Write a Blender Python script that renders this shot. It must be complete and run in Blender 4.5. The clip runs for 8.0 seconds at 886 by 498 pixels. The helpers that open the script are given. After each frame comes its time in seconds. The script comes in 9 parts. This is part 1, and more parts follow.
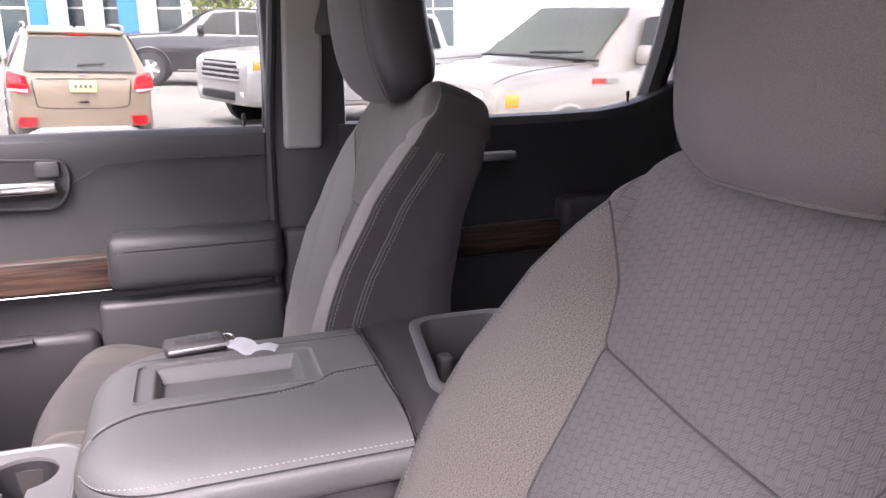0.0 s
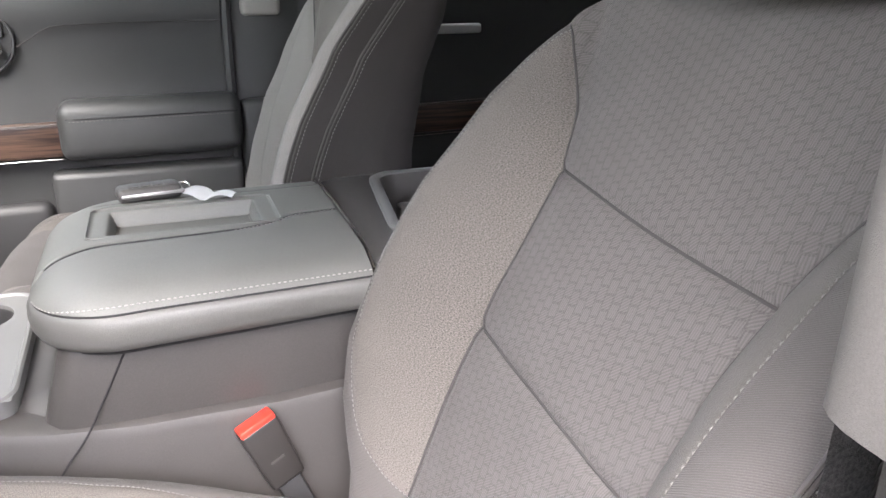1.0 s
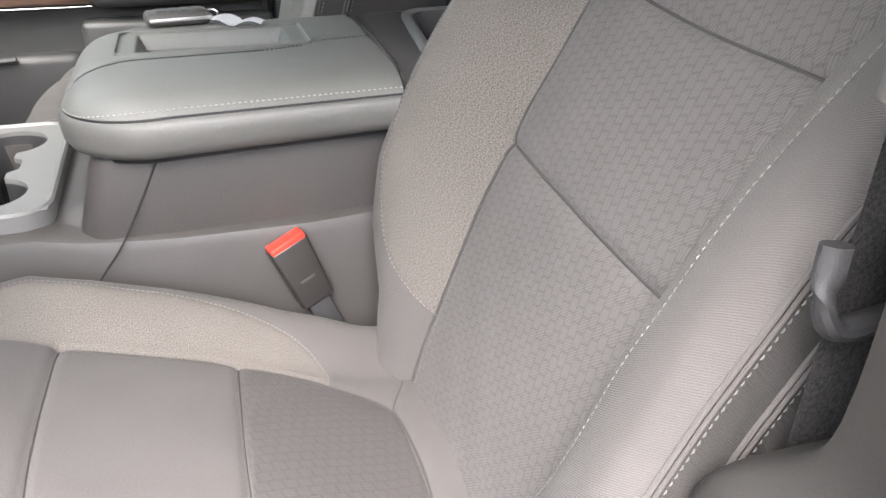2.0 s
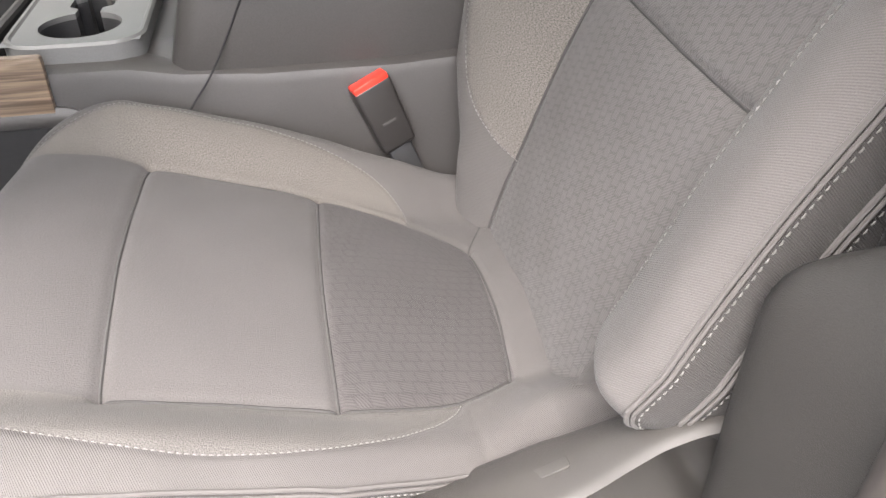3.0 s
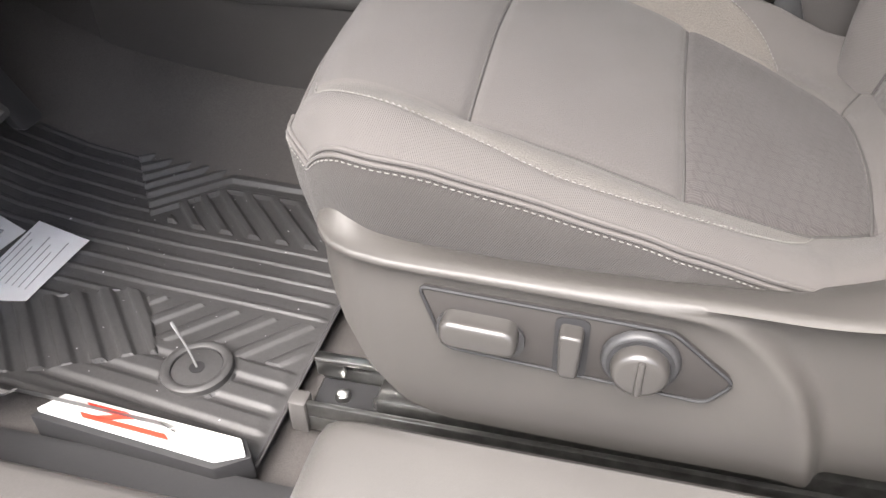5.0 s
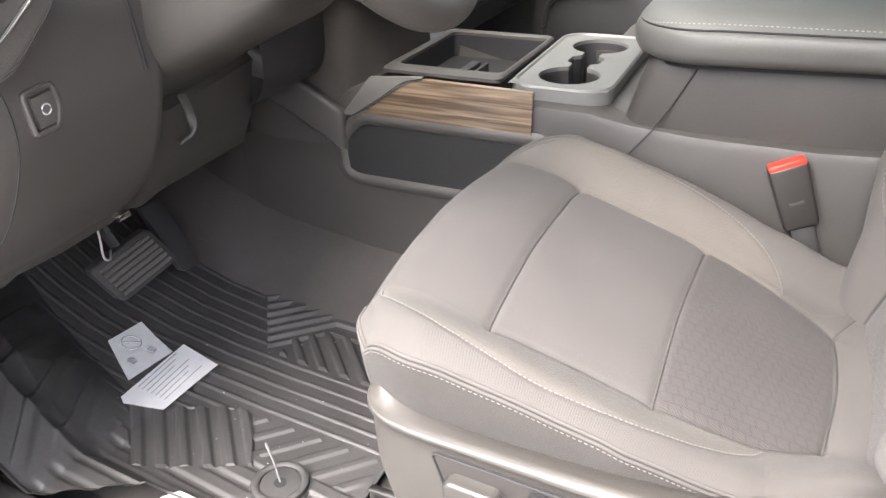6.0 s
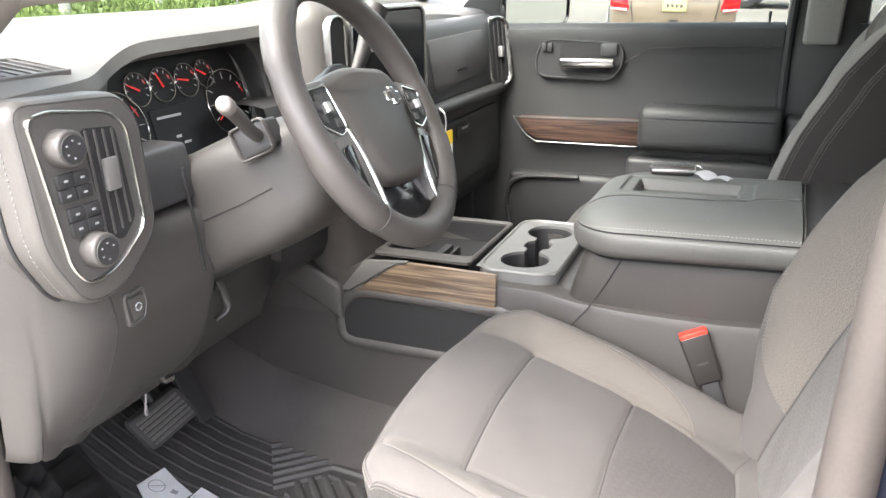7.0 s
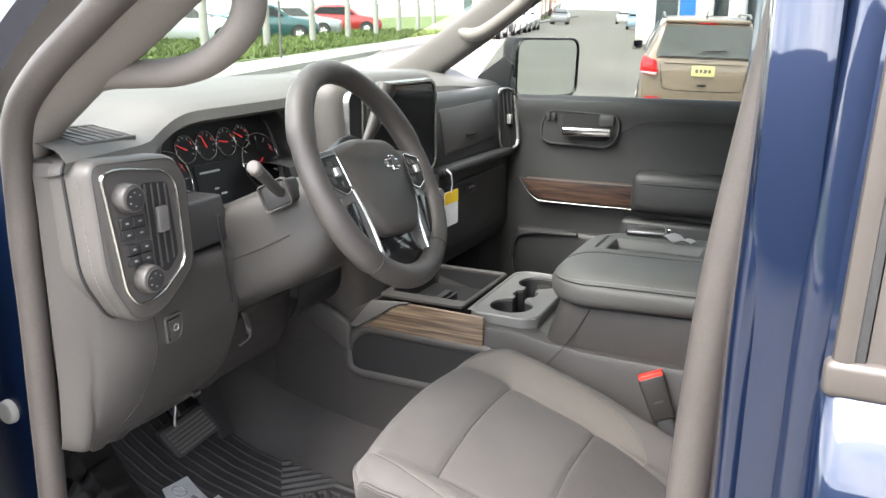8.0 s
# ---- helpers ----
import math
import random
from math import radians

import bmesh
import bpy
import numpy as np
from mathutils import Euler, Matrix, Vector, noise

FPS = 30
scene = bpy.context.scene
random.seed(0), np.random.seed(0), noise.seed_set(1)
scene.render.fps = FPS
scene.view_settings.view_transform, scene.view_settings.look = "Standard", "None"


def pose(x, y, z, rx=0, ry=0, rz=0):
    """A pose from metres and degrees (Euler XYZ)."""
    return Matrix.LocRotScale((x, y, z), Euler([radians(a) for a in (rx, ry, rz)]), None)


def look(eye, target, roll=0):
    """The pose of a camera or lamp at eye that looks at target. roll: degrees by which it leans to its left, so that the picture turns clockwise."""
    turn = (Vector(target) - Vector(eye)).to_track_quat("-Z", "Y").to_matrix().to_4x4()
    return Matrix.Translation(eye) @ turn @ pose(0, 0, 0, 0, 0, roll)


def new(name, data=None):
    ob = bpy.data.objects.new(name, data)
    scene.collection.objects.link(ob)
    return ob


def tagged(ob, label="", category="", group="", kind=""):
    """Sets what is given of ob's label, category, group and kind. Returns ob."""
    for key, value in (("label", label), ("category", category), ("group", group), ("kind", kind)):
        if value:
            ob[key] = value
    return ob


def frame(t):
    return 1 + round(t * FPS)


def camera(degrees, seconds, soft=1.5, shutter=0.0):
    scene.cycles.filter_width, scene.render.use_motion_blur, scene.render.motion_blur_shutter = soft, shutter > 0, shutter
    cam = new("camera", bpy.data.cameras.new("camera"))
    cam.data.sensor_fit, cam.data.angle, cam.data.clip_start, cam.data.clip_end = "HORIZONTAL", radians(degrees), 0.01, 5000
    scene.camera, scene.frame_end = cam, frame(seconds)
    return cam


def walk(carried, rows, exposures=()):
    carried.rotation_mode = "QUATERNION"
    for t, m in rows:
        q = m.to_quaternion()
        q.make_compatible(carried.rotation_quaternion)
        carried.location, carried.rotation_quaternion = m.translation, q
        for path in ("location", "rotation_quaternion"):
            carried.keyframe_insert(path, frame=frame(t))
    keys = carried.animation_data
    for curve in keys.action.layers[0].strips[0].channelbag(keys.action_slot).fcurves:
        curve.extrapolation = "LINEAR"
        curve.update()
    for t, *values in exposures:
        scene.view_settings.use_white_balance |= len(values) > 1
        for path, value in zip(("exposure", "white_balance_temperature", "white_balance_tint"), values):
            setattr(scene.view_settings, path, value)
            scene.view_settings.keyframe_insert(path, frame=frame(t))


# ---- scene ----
cam = camera(59.6, 8.0)
PATH = [
    (0, (0.033, -0.023, 1.63), (0.616, 1.824, 1.13), -0.8),
    (0.5, (0.036, -0.029, 1.589), (0.676, 1.769, 0.993), -0.4),
    (1, (0.035, -0.043, 1.543), (0.676, 1.716, 0.839), 0.1),
    (1.5, (0.028, -0.057, 1.497), (0.637, 1.664, 0.679), 0.5),
    (1.7, (0.027, -0.061, 1.483), (0.614, 1.644, 0.619), 0.6),
    (2.8, (0.033, -0.084, 1.419), (0.366, 1.548, 0.311), -0.7),
    (3, (0.028, -0.093, 1.405), (0.318, 1.527, 0.268), -0.6),
    (3.5, (0.018, -0.116, 1.366), (0.17, 1.487, 0.179), -1.2),
    (4, (0.007, -0.129, 1.335), (-0.002, 1.452, 0.112), -1.6),
    (4.5, (-0.01, -0.145, 1.308), (-0.209, 1.414, 0.071), -2.2),
    (4.7, (-0.027, -0.151, 1.297), (-0.306, 1.395, 0.058), -2.3),
    (5.8, (0.055, -0.215, 1.401), (-0.683, 1.307, 0.334), -1.5),
    (6, (0.093, -0.238, 1.45), (-0.683, 1.329, 0.479), -2.2),
    (6.5, (0.129, -0.33, 1.534), (-0.653, 1.337, 0.754), -2.8),
    (7, (0.168, -0.428, 1.588), (-0.59, 1.305, 0.941), -1.5),
    (7.5, (0.244, -0.488, 1.616), (-0.553, 1.256, 1.046), -0.3),
    (8, (0.299, -0.569, 1.635), (-0.545, 1.169, 1.116), 0.1),
]
EXPOSURES = [(0.0, 3.85, 6500, 34), (0.6, 4.02, 6500, 24), (1.5, 3.95, 6500, 15), (3.0, 3.42, 6600, 14), (4.5, 3.17, 6620, 13), (5.5, 3.4, 6700, 14), (6.5, 3.85, 6700, 14), (7.2, 3.73, 6580, 12), (8.0, 3.15, 6520, 11)]
walk(cam, [(t, look(eye, target, roll)) for t, eye, target, roll in PATH], EXPOSURES)

# ---- light: a bright day under thin cloud ----
GROUND = 0.25
SUN_EL, SUN_ROT = radians(57), radians(198)
world = bpy.data.worlds.new("sky")
scene.world = world
world.use_nodes = True
wn = world.node_tree
wn.nodes.clear()
sky = wn.nodes.new("ShaderNodeTexSky")
sky.sky_type, sky.sun_disc, sky.sun_elevation, sky.sun_rotation = "NISHITA", False, SUN_EL, SUN_ROT
sky.air_density, sky.dust_density = 1.0, 1.2
pale = wn.nodes.new("ShaderNodeHueSaturation")
pale.inputs["Saturation"].default_value = 0.60
back = wn.nodes.new("ShaderNodeBackground")
back.inputs["Strength"].default_value = 0.14
wout = wn.nodes.new("ShaderNodeOutputWorld")
wn.links.new(sky.outputs[0], pale.inputs["Color"])
bw = wn.nodes.new("ShaderNodeRGBToBW")
lift = wn.nodes.new("ShaderNodeMath")
lift.operation, lift.inputs[1].default_value = "MULTIPLY", 1.9
veil = wn.nodes.new("ShaderNodeTexNoise")
veil.inputs["Scale"].default_value, veil.inputs["Detail"].default_value, veil.inputs["Roughness"].default_value = 2.6, 7, 0.6
thick = wn.nodes.new("ShaderNodeMapRange")
thick.inputs["From Min"].default_value, thick.inputs["From Max"].default_value = 0.40, 0.62
cloudy = wn.nodes.new("ShaderNodeMix")
cloudy.data_type = "RGBA"
where = wn.nodes.new("ShaderNodeTexCoord")
wn.links.new(where.outputs["Generated"], veil.inputs["Vector"])
wn.links.new(veil.outputs["Fac"], thick.inputs["Value"])
wn.links.new(thick.outputs["Result"], cloudy.inputs["Factor"])
wn.links.new(pale.outputs[0], bw.inputs[0])
wn.links.new(bw.outputs[0], lift.inputs[0])
wn.links.new(pale.outputs[0], cloudy.inputs["A"])
wn.links.new(lift.outputs[0], cloudy.inputs["B"])
wn.links.new(cloudy.outputs["Result"], back.inputs["Color"])
wn.links.new(back.outputs[0], wout.inputs["Surface"])
sun = new("sun", bpy.data.lights.new("sun", "SUN"))
sun.data.energy, sun.data.angle, sun.data.color = 1.9, radians(50), (1.0, 0.95, 0.88)
sun.matrix_world = look((0, 0, 0), (0.19, 0.60, -1.0))


# ---- materials ----
def mat(name, color, rough=0.6, metal=0.0, grain=(), bump=(), coat=0.0, spec=0.5, stain=()):
    """grain: (scale, amount) of fine colour noise; stain: the same, broad; bump: (kind, scale, strength)."""
    m = bpy.data.materials.new(name)
    m.use_nodes = True
    nt = m.node_tree
    b = nt.nodes["Principled BSDF"]
    b.inputs["Base Color"].default_value = (*color, 1)
    b.inputs["Roughness"].default_value = rough
    b.inputs["Metallic"].default_value = metal
    b.inputs["Coat Weight"].default_value = coat
    b.inputs["Coat Roughness"].default_value = 0.03
    b.inputs["Specular IOR Level"].default_value = spec
    co = nt.nodes.new("ShaderNodeTexCoord")
    last = None
    for scale, amount in [g for g in (grain, stain) if g]:
        n = nt.nodes.new("ShaderNodeTexNoise")
        n.inputs["Scale"].default_value, n.inputs["Detail"].default_value = scale, 4
        nt.links.new(co.outputs["Object"], n.inputs["Vector"])
        mr = nt.nodes.new("ShaderNodeMapRange")
        mr.inputs["From Min"].default_value, mr.inputs["From Max"].default_value = 0.3, 0.7
        mr.inputs["To Min"].default_value, mr.inputs["To Max"].default_value = 1 - amount, 1 + amount
        nt.links.new(n.outputs["Fac"], mr.inputs["Value"])
        mx = nt.nodes.new("ShaderNodeMix")
        mx.data_type, mx.blend_type = "RGBA", "MULTIPLY"
        mx.inputs["Factor"].default_value = 1.0
        if last:
            nt.links.new(last, mx.inputs["A"])
        else:
            mx.inputs["A"].default_value = (*color, 1)
        nt.links.new(mr.outputs["Result"], mx.inputs["B"])
        last = mx.outputs["Result"]
    if last:
        nt.links.new(last, b.inputs["Base Color"])
    if bump:
        kind, scale, strength = bump
        n = nt.nodes.new("ShaderNodeTexNoise" if kind == "noise" else "ShaderNodeTexVoronoi")
        n.inputs["Scale"].default_value = scale
        nt.links.new(co.outputs["Object"], n.inputs["Vector"])
        bp = nt.nodes.new("ShaderNodeBump")
        bp.inputs["Strength"].default_value, bp.inputs["Distance"].default_value = strength, 0.001
        nt.links.new(n.outputs[0], bp.inputs["Height"])
        nt.links.new(bp.outputs["Normal"], b.inputs["Normal"])
    return m


def math_node(nt, op, a, b=None, c=None):
    n = nt.nodes.new("ShaderNodeMath")
    n.operation = op
    for i, v in enumerate((a, b, c)):
        if v is None:
            continue
        if isinstance(v, (int, float)):
            n.inputs[i].default_value = v
        else:
            nt.links.new(v, n.inputs[i])
    return n.outputs[0]


def cloth(name, color, kind, contrast=0.25, rough=0.9, bumpy=0.6, sheen=0.06):
    """Woven seat cloth on the UV map, which is in metres. kind: 'twill', 'heather' or 'tiles'."""
    m = bpy.data.materials.new(name)
    m.use_nodes = True
    nt = m.node_tree
    b = nt.nodes["Principled BSDF"]
    b.inputs["Roughness"].default_value, b.inputs["Sheen Weight"].default_value = rough, sheen
    b.inputs["Specular IOR Level"].default_value = 0.25
    uv = nt.nodes.new("ShaderNodeUVMap")
    sep = nt.nodes.new("ShaderNodeSeparateXYZ")
    nt.links.new(uv.outputs[0], sep.inputs[0])
    u, v = sep.outputs[0], sep.outputs[1]
    nz = nt.nodes.new("ShaderNodeTexNoise")
    nz.inputs["Scale"].default_value, nz.inputs["Detail"].default_value = (1000 if kind == "heather" else 1300), 3
    nt.links.new(uv.outputs[0], nz.inputs["Vector"])
    big = nt.nodes.new("ShaderNodeTexNoise")
    big.inputs["Scale"].default_value, big.inputs["Detail"].default_value = 9, 3
    nt.links.new(uv.outputs[0], big.inputs["Vector"])
    if kind == "twill":
        w = math_node(nt, "SINE", math_node(nt, "MULTIPLY", math_node(nt, "ADD", u, math_node(nt, "MULTIPLY", v, 0.55)), 2 * math.pi / 0.0014))
        h = math_node(nt, "MULTIPLY_ADD", w, 0.22, math_node(nt, "MULTIPLY", nz.outputs[0], 0.9))
    elif kind == "heather":
        h = math_node(nt, "MULTIPLY_ADD", nz.outputs[0], 2.4, -0.7)
    else:
        # slanted tiles of fine ribs, in two directions
        c = math_node(nt, "DIVIDE", math_node(nt, "SUBTRACT", v, math_node(nt, "MULTIPLY", u, 0.22)), 0.0098)
        row = math_node(nt, "MULTIPLY", math_node(nt, "ABSOLUTE", math_node(nt, "MODULO", math_node(nt, "FLOOR", c), 2)), 0.5)
        a = math_node(nt, "ADD", row, math_node(nt, "DIVIDE", math_node(nt, "ADD", u, math_node(nt, "MULTIPLY", v, 0.35)), 0.0118))
        odd = math_node(nt, "MODULO", math_node(nt, "ADD", math_node(nt, "FLOOR", a), math_node(nt, "FLOOR", c)), 2)
        odd = math_node(nt, "ABSOLUTE", odd)
        r1 = math_node(nt, "SINE", math_node(nt, "MULTIPLY", v, 2 * math.pi / 0.0021))
        r2 = math_node(nt, "SINE", math_node(nt, "MULTIPLY", math_node(nt, "ADD", u, v), 2 * math.pi / 0.0030))
        fa = math_node(nt, "ABSOLUTE", math_node(nt, "SUBTRACT", math_node(nt, "FRACT", a), 0.5))
        fc = math_node(nt, "ABSOLUTE", math_node(nt, "SUBTRACT", math_node(nt, "FRACT", c), 0.5))
        edge = math_node(nt, "GREATER_THAN", math_node(nt, "MAXIMUM", fa, fc), 0.41)
        mixr = math_node(nt, "ADD", math_node(nt, "MULTIPLY", r1, odd), math_node(nt, "MULTIPLY", r2, math_node(nt, "SUBTRACT", 1.0, odd)))
        h = math_node(nt, "MULTIPLY_ADD", mixr, 0.22, math_node(nt, "MULTIPLY", nz.outputs[0], 0.7))
        h = math_node(nt, "SUBTRACT", h, math_node(nt, "MULTIPLY", edge, 0.26))
    k = math_node(nt, "MULTIPLY_ADD", h, contrast, 1 - 0.5 * contrast)
    k = math_node(nt, "MULTIPLY", k, math_node(nt, "MULTIPLY_ADD", big.outputs[0], 0.24, 0.88))
    mx = nt.nodes.new("ShaderNodeMix")
    mx.data_type, mx.blend_type = "RGBA", "MULTIPLY"
    mx.inputs["Factor"].default_value = 1.0
    mx.inputs["A"].default_value = (*color, 1)
    nt.links.new(k, mx.inputs["B"])
    nt.links.new(mx.outputs["Result"], b.inputs["Base Color"])
    bp = nt.nodes.new("ShaderNodeBump")
    bp.inputs["Strength"].default_value, bp.inputs["Distance"].default_value = bumpy, 0.0006
    nt.links.new(h, bp.inputs["Height"])
    nt.links.new(bp.outputs["Normal"], b.inputs["Normal"])
    return m


def wood(name, dark, light):
    m = bpy.data.materials.new(name)
    m.use_nodes = True
    nt = m.node_tree
    b = nt.nodes["Principled BSDF"]
    b.inputs["Roughness"].default_value = 0.35
    co = nt.nodes.new("ShaderNodeTexCoord")
    mp = nt.nodes.new("ShaderNodeMapping")
    mp.inputs["Scale"].default_value = (6, 60, 160)
    nt.links.new(co.outputs["Object"], mp.inputs[0])
    n = nt.nodes.new("ShaderNodeTexNoise")
    n.inputs["Scale"].default_value, n.inputs["Detail"].default_value, n.inputs["Distortion"].default_value = 1.2, 6, 0.6
    nt.links.new(mp.outputs[0], n.inputs["Vector"])
    cr = nt.nodes.new("ShaderNodeValToRGB")
    cr.color_ramp.elements[0].position, cr.color_ramp.elements[0].color = 0.38, (*dark, 1)
    cr.color_ramp.elements[1].position, cr.color_ramp.elements[1].color = 0.66, (*light, 1)
    nt.links.new(n.outputs["Fac"], cr.inputs[0])
    nt.links.new(cr.outputs[0], b.inputs["Base Color"])
    bp = nt.nodes.new("ShaderNodeBump")
    bp.inputs["Strength"].default_value, bp.inputs["Distance"].default_value = 0.2, 0.0005
    nt.links.new(n.outputs["Fac"], bp.inputs["Height"])
    nt.links.new(bp.outputs["Normal"], b.inputs["Normal"])
    return m


def glow(name, color, strength):
    m = bpy.data.materials.new(name)
    m.use_nodes = True
    b = m.node_tree.nodes["Principled BSDF"]
    b.inputs["Base Color"].default_value = (*[0.3 * c for c in color], 1)
    b.inputs["Emission Color"].default_value = (*color, 1)
    b.inputs["Emission Strength"].default_value = strength
    return m


def glass(name, tint=(0.9, 0.95, 0.93), rough=0.0):
    m = bpy.data.materials.new(name)
    m.use_nodes = True
    nt = m.node_tree
    nt.nodes.clear()
    out = nt.nodes.new("ShaderNodeOutputMaterial")
    tr = nt.nodes.new("ShaderNodeBsdfTransparent")
    tr.inputs[0].default_value = (*tint, 1)
    gl = nt.nodes.new("ShaderNodeBsdfGlossy")
    gl.inputs["Roughness"].default_value = rough
    mx = nt.nodes.new("ShaderNodeMixShader")
    mx.inputs[0].default_value = 0.012
    nt.links.new(tr.outputs[0], mx.inputs[1])
    nt.links.new(gl.outputs[0], mx.inputs[2])
    nt.links.new(mx.outputs[0], out.inputs["Surface"])
    return m


M = dict(
    twill=cloth("seat_cloth_twill", (0.070, 0.065, 0.062), "twill", 0.50, bumpy=0.7),
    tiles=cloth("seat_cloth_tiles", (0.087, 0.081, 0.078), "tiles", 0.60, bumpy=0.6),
    heather=cloth("seat_cloth_heather", (0.092, 0.084, 0.076), "heather", 1.05),
    smooth=mat("soft_black_vinyl", (0.033, 0.034, 0.034), 0.46, grain=(900, 0.10), bump=("noise", 1400, 0.25), stain=(4, 0.10)),
    pvinyl=mat("console_vinyl", (0.105, 0.106, 0.099), 0.54, grain=(700, 0.08), bump=("voronoi", 900, 0.16), stain=(5, 0.10)),
    plastic=mat("grained_grey_plastic", (0.052, 0.049, 0.047), 0.48, grain=(800, 0.12), bump=("noise", 1900, 0.18), stain=(6, 0.12)),
    shield=mat("seat_side_plastic", (0.043, 0.040, 0.037), 0.50, grain=(1500, 0.10), bump=("noise", 2200, 0.22), stain=(5, 0.16), spec=0.5),
    satin=mat("satin_switch_plastic", (0.034, 0.032, 0.030), 0.30, grain=(1500, 0.06)),
    dark=mat("dark_plastic", (0.022, 0.022, 0.023), 0.5, grain=(600, 0.12), bump=("noise", 1200, 0.2)),
    kneeplastic=mat("lower_dash_plastic", (0.041, 0.038, 0.036), 0.48, grain=(800, 0.12), bump=("noise", 1900, 0.18), stain=(6, 0.12)),
    # near-black: shade of gaps and recesses put into colour, also black trim
    pit=mat("shade_and_trim_black", (0.008, 0.008, 0.009), 0.7, grain=(200, 0.2)),
    gloss=mat("gloss_black", (0.010, 0.010, 0.011), 0.12),
    chrome=mat("satin_chrome", (0.72, 0.72, 0.70), 0.18, metal=1.0, stain=(30, 0.05)),
    silver=mat("silver_paint", (0.42, 0.42, 0.41), 0.32, metal=0.6, stain=(20, 0.06)),
    handle=mat("satin_silver_handle", (0.62, 0.62, 0.61), 0.32, metal=0.35),
    dimthread=mat("dim_grey_thread", (0.16, 0.155, 0.15), 0.85),
    shroud=mat("column_plastic", (0.035, 0.033, 0.031), 0.48, grain=(800, 0.12), bump=("voronoi", 1100, 0.30), stain=(6, 0.12)),
    palethread=mat("pale_grey_thread", (0.25, 0.24, 0.228), 0.85),
    thread=mat("grey_thread", (0.125, 0.121, 0.114), 0.85),
    # dark tubes along seams and creases: the shade of the fold put into colour
    seamshade=mat("seam_shadow", (0.035, 0.033, 0.032), 0.9),
    rubber=mat("rubber_mat", (0.034, 0.033, 0.033), 0.52, grain=(300, 0.14), bump=("noise", 900, 0.22), stain=(9, 0.18)),
    pedal=mat("worn_pedal_rubber", (0.10, 0.095, 0.09), 0.6, grain=(300, 0.15), bump=("noise", 700, 0.3)),
    carpet=mat("grey_carpet", (0.058, 0.054, 0.052), 1.0, grain=(1200, 0.35), bump=("noise", 1600, 0.9), stain=(8, 0.12), spec=0.1),
    wood=wood("open_pore_wood", (0.058, 0.039, 0.027), (0.22, 0.162, 0.112)),
    darkwood=wood("dark_open_pore_wood", (0.018, 0.011, 0.009), (0.085, 0.050, 0.036)),
    paper=mat("white_paper", (0.82, 0.82, 0.84), 0.7, grain=(40, 0.04)),
    print=mat("grey_print", (0.30, 0.30, 0.32), 0.7),
    red=mat("red_plastic", (0.62, 0.035, 0.02), 0.35, stain=(40, 0.08)),
    yellow=mat("yellow_card", (0.75, 0.52, 0.03), 0.6),
    ceilcloth=mat("pale_headliner_cloth", (0.60, 0.58, 0.55), 0.95, grain=(900, 0.10), bump=("noise", 1500, 0.4)),
    headliner=mat("grey_pillar_trim", (0.145, 0.133, 0.122), 0.85, grain=(900, 0.12), bump=("noise", 1500, 0.4), stain=(5, 0.06)),
    # grey pillar trim again, darkened for strongly lit pillars: shade put into the colour
    shadetrim=mat("shaded_pillar_trim", (0.078, 0.073, 0.068), 0.85, grain=(900, 0.12), bump=("noise", 1500, 0.4), stain=(5, 0.06)),
    palecloth=mat("pale_pillar_trim", (0.24, 0.232, 0.22), 0.9, grain=(900, 0.10), bump=("noise", 1500, 0.4)),
    seal=mat("rubber_weatherstrip", (0.043, 0.037, 0.034), 0.55, grain=(300, 0.10), stain=(10, 0.12)),
    blue=mat("dark_blue_paint", (0.0020, 0.0086, 0.031), 0.34, metal=0.45, coat=1.0, spec=0.3, stain=(3, 0.05)),
    darksteel=mat("dark_oiled_steel", (0.16, 0.16, 0.155), 0.28, metal=0.9, stain=(60, 0.25)),
    panelgrey=mat("switch_panel_plastic", (0.021, 0.019, 0.018), 0.42, grain=(1500, 0.10), bump=("noise", 2200, 0.12)),
    steel=mat("bare_steel", (0.35, 0.35, 0.34), 0.3, metal=1.0, stain=(60, 0.2)),
    screen=mat("dark_screen", (0.012, 0.014, 0.018), 0.08),
    glass=glass("window_glass", (0.51, 0.53, 0.515)),
    windshield=glass("windshield_glass", (0.68, 0.72, 0.69)),
    mirror=mat("mirror_glass", (0.75, 0.78, 0.76), 0.02, metal=1.0),
    dial=glow("dial_marks", (0.60, 0.62, 0.65), 0.03),
    needle=glow("red_needles", (0.8, 0.05, 0.05), 0.05),
    white=mat("white_plastic", (0.50, 0.50, 0.49), 0.4),
    belt=mat("seat_belt_webbing", (0.055, 0.054, 0.054), 0.7, grain=(420, 0.75), bump=("noise", 900, 0.6)),
    clear=mat("clear_plastic_tie", (0.10, 0.10, 0.10), 0.3),
)


# ---- mesh tools ----
def thing(name, place=(0, 0, 0), label="", category="", group="", kind=""):
    e = new(name)
    e.empty_display_size = 0.05
    e.location = place
    return tagged(e, label, category, group, kind)


def mesh_of(bm, name, material, smooth=True, crease=38):
    me = bpy.data.meshes.new(name)
    bmesh.ops.recalc_face_normals(bm, faces=bm.faces)
    for f in bm.faces:
        f.smooth = smooth
    bm.to_mesh(me)
    bm.free()
    me.materials.append(M[material] if isinstance(material, str) else material)
    if smooth:
        me.set_sharp_from_angle(angle=radians(crease))
    return me


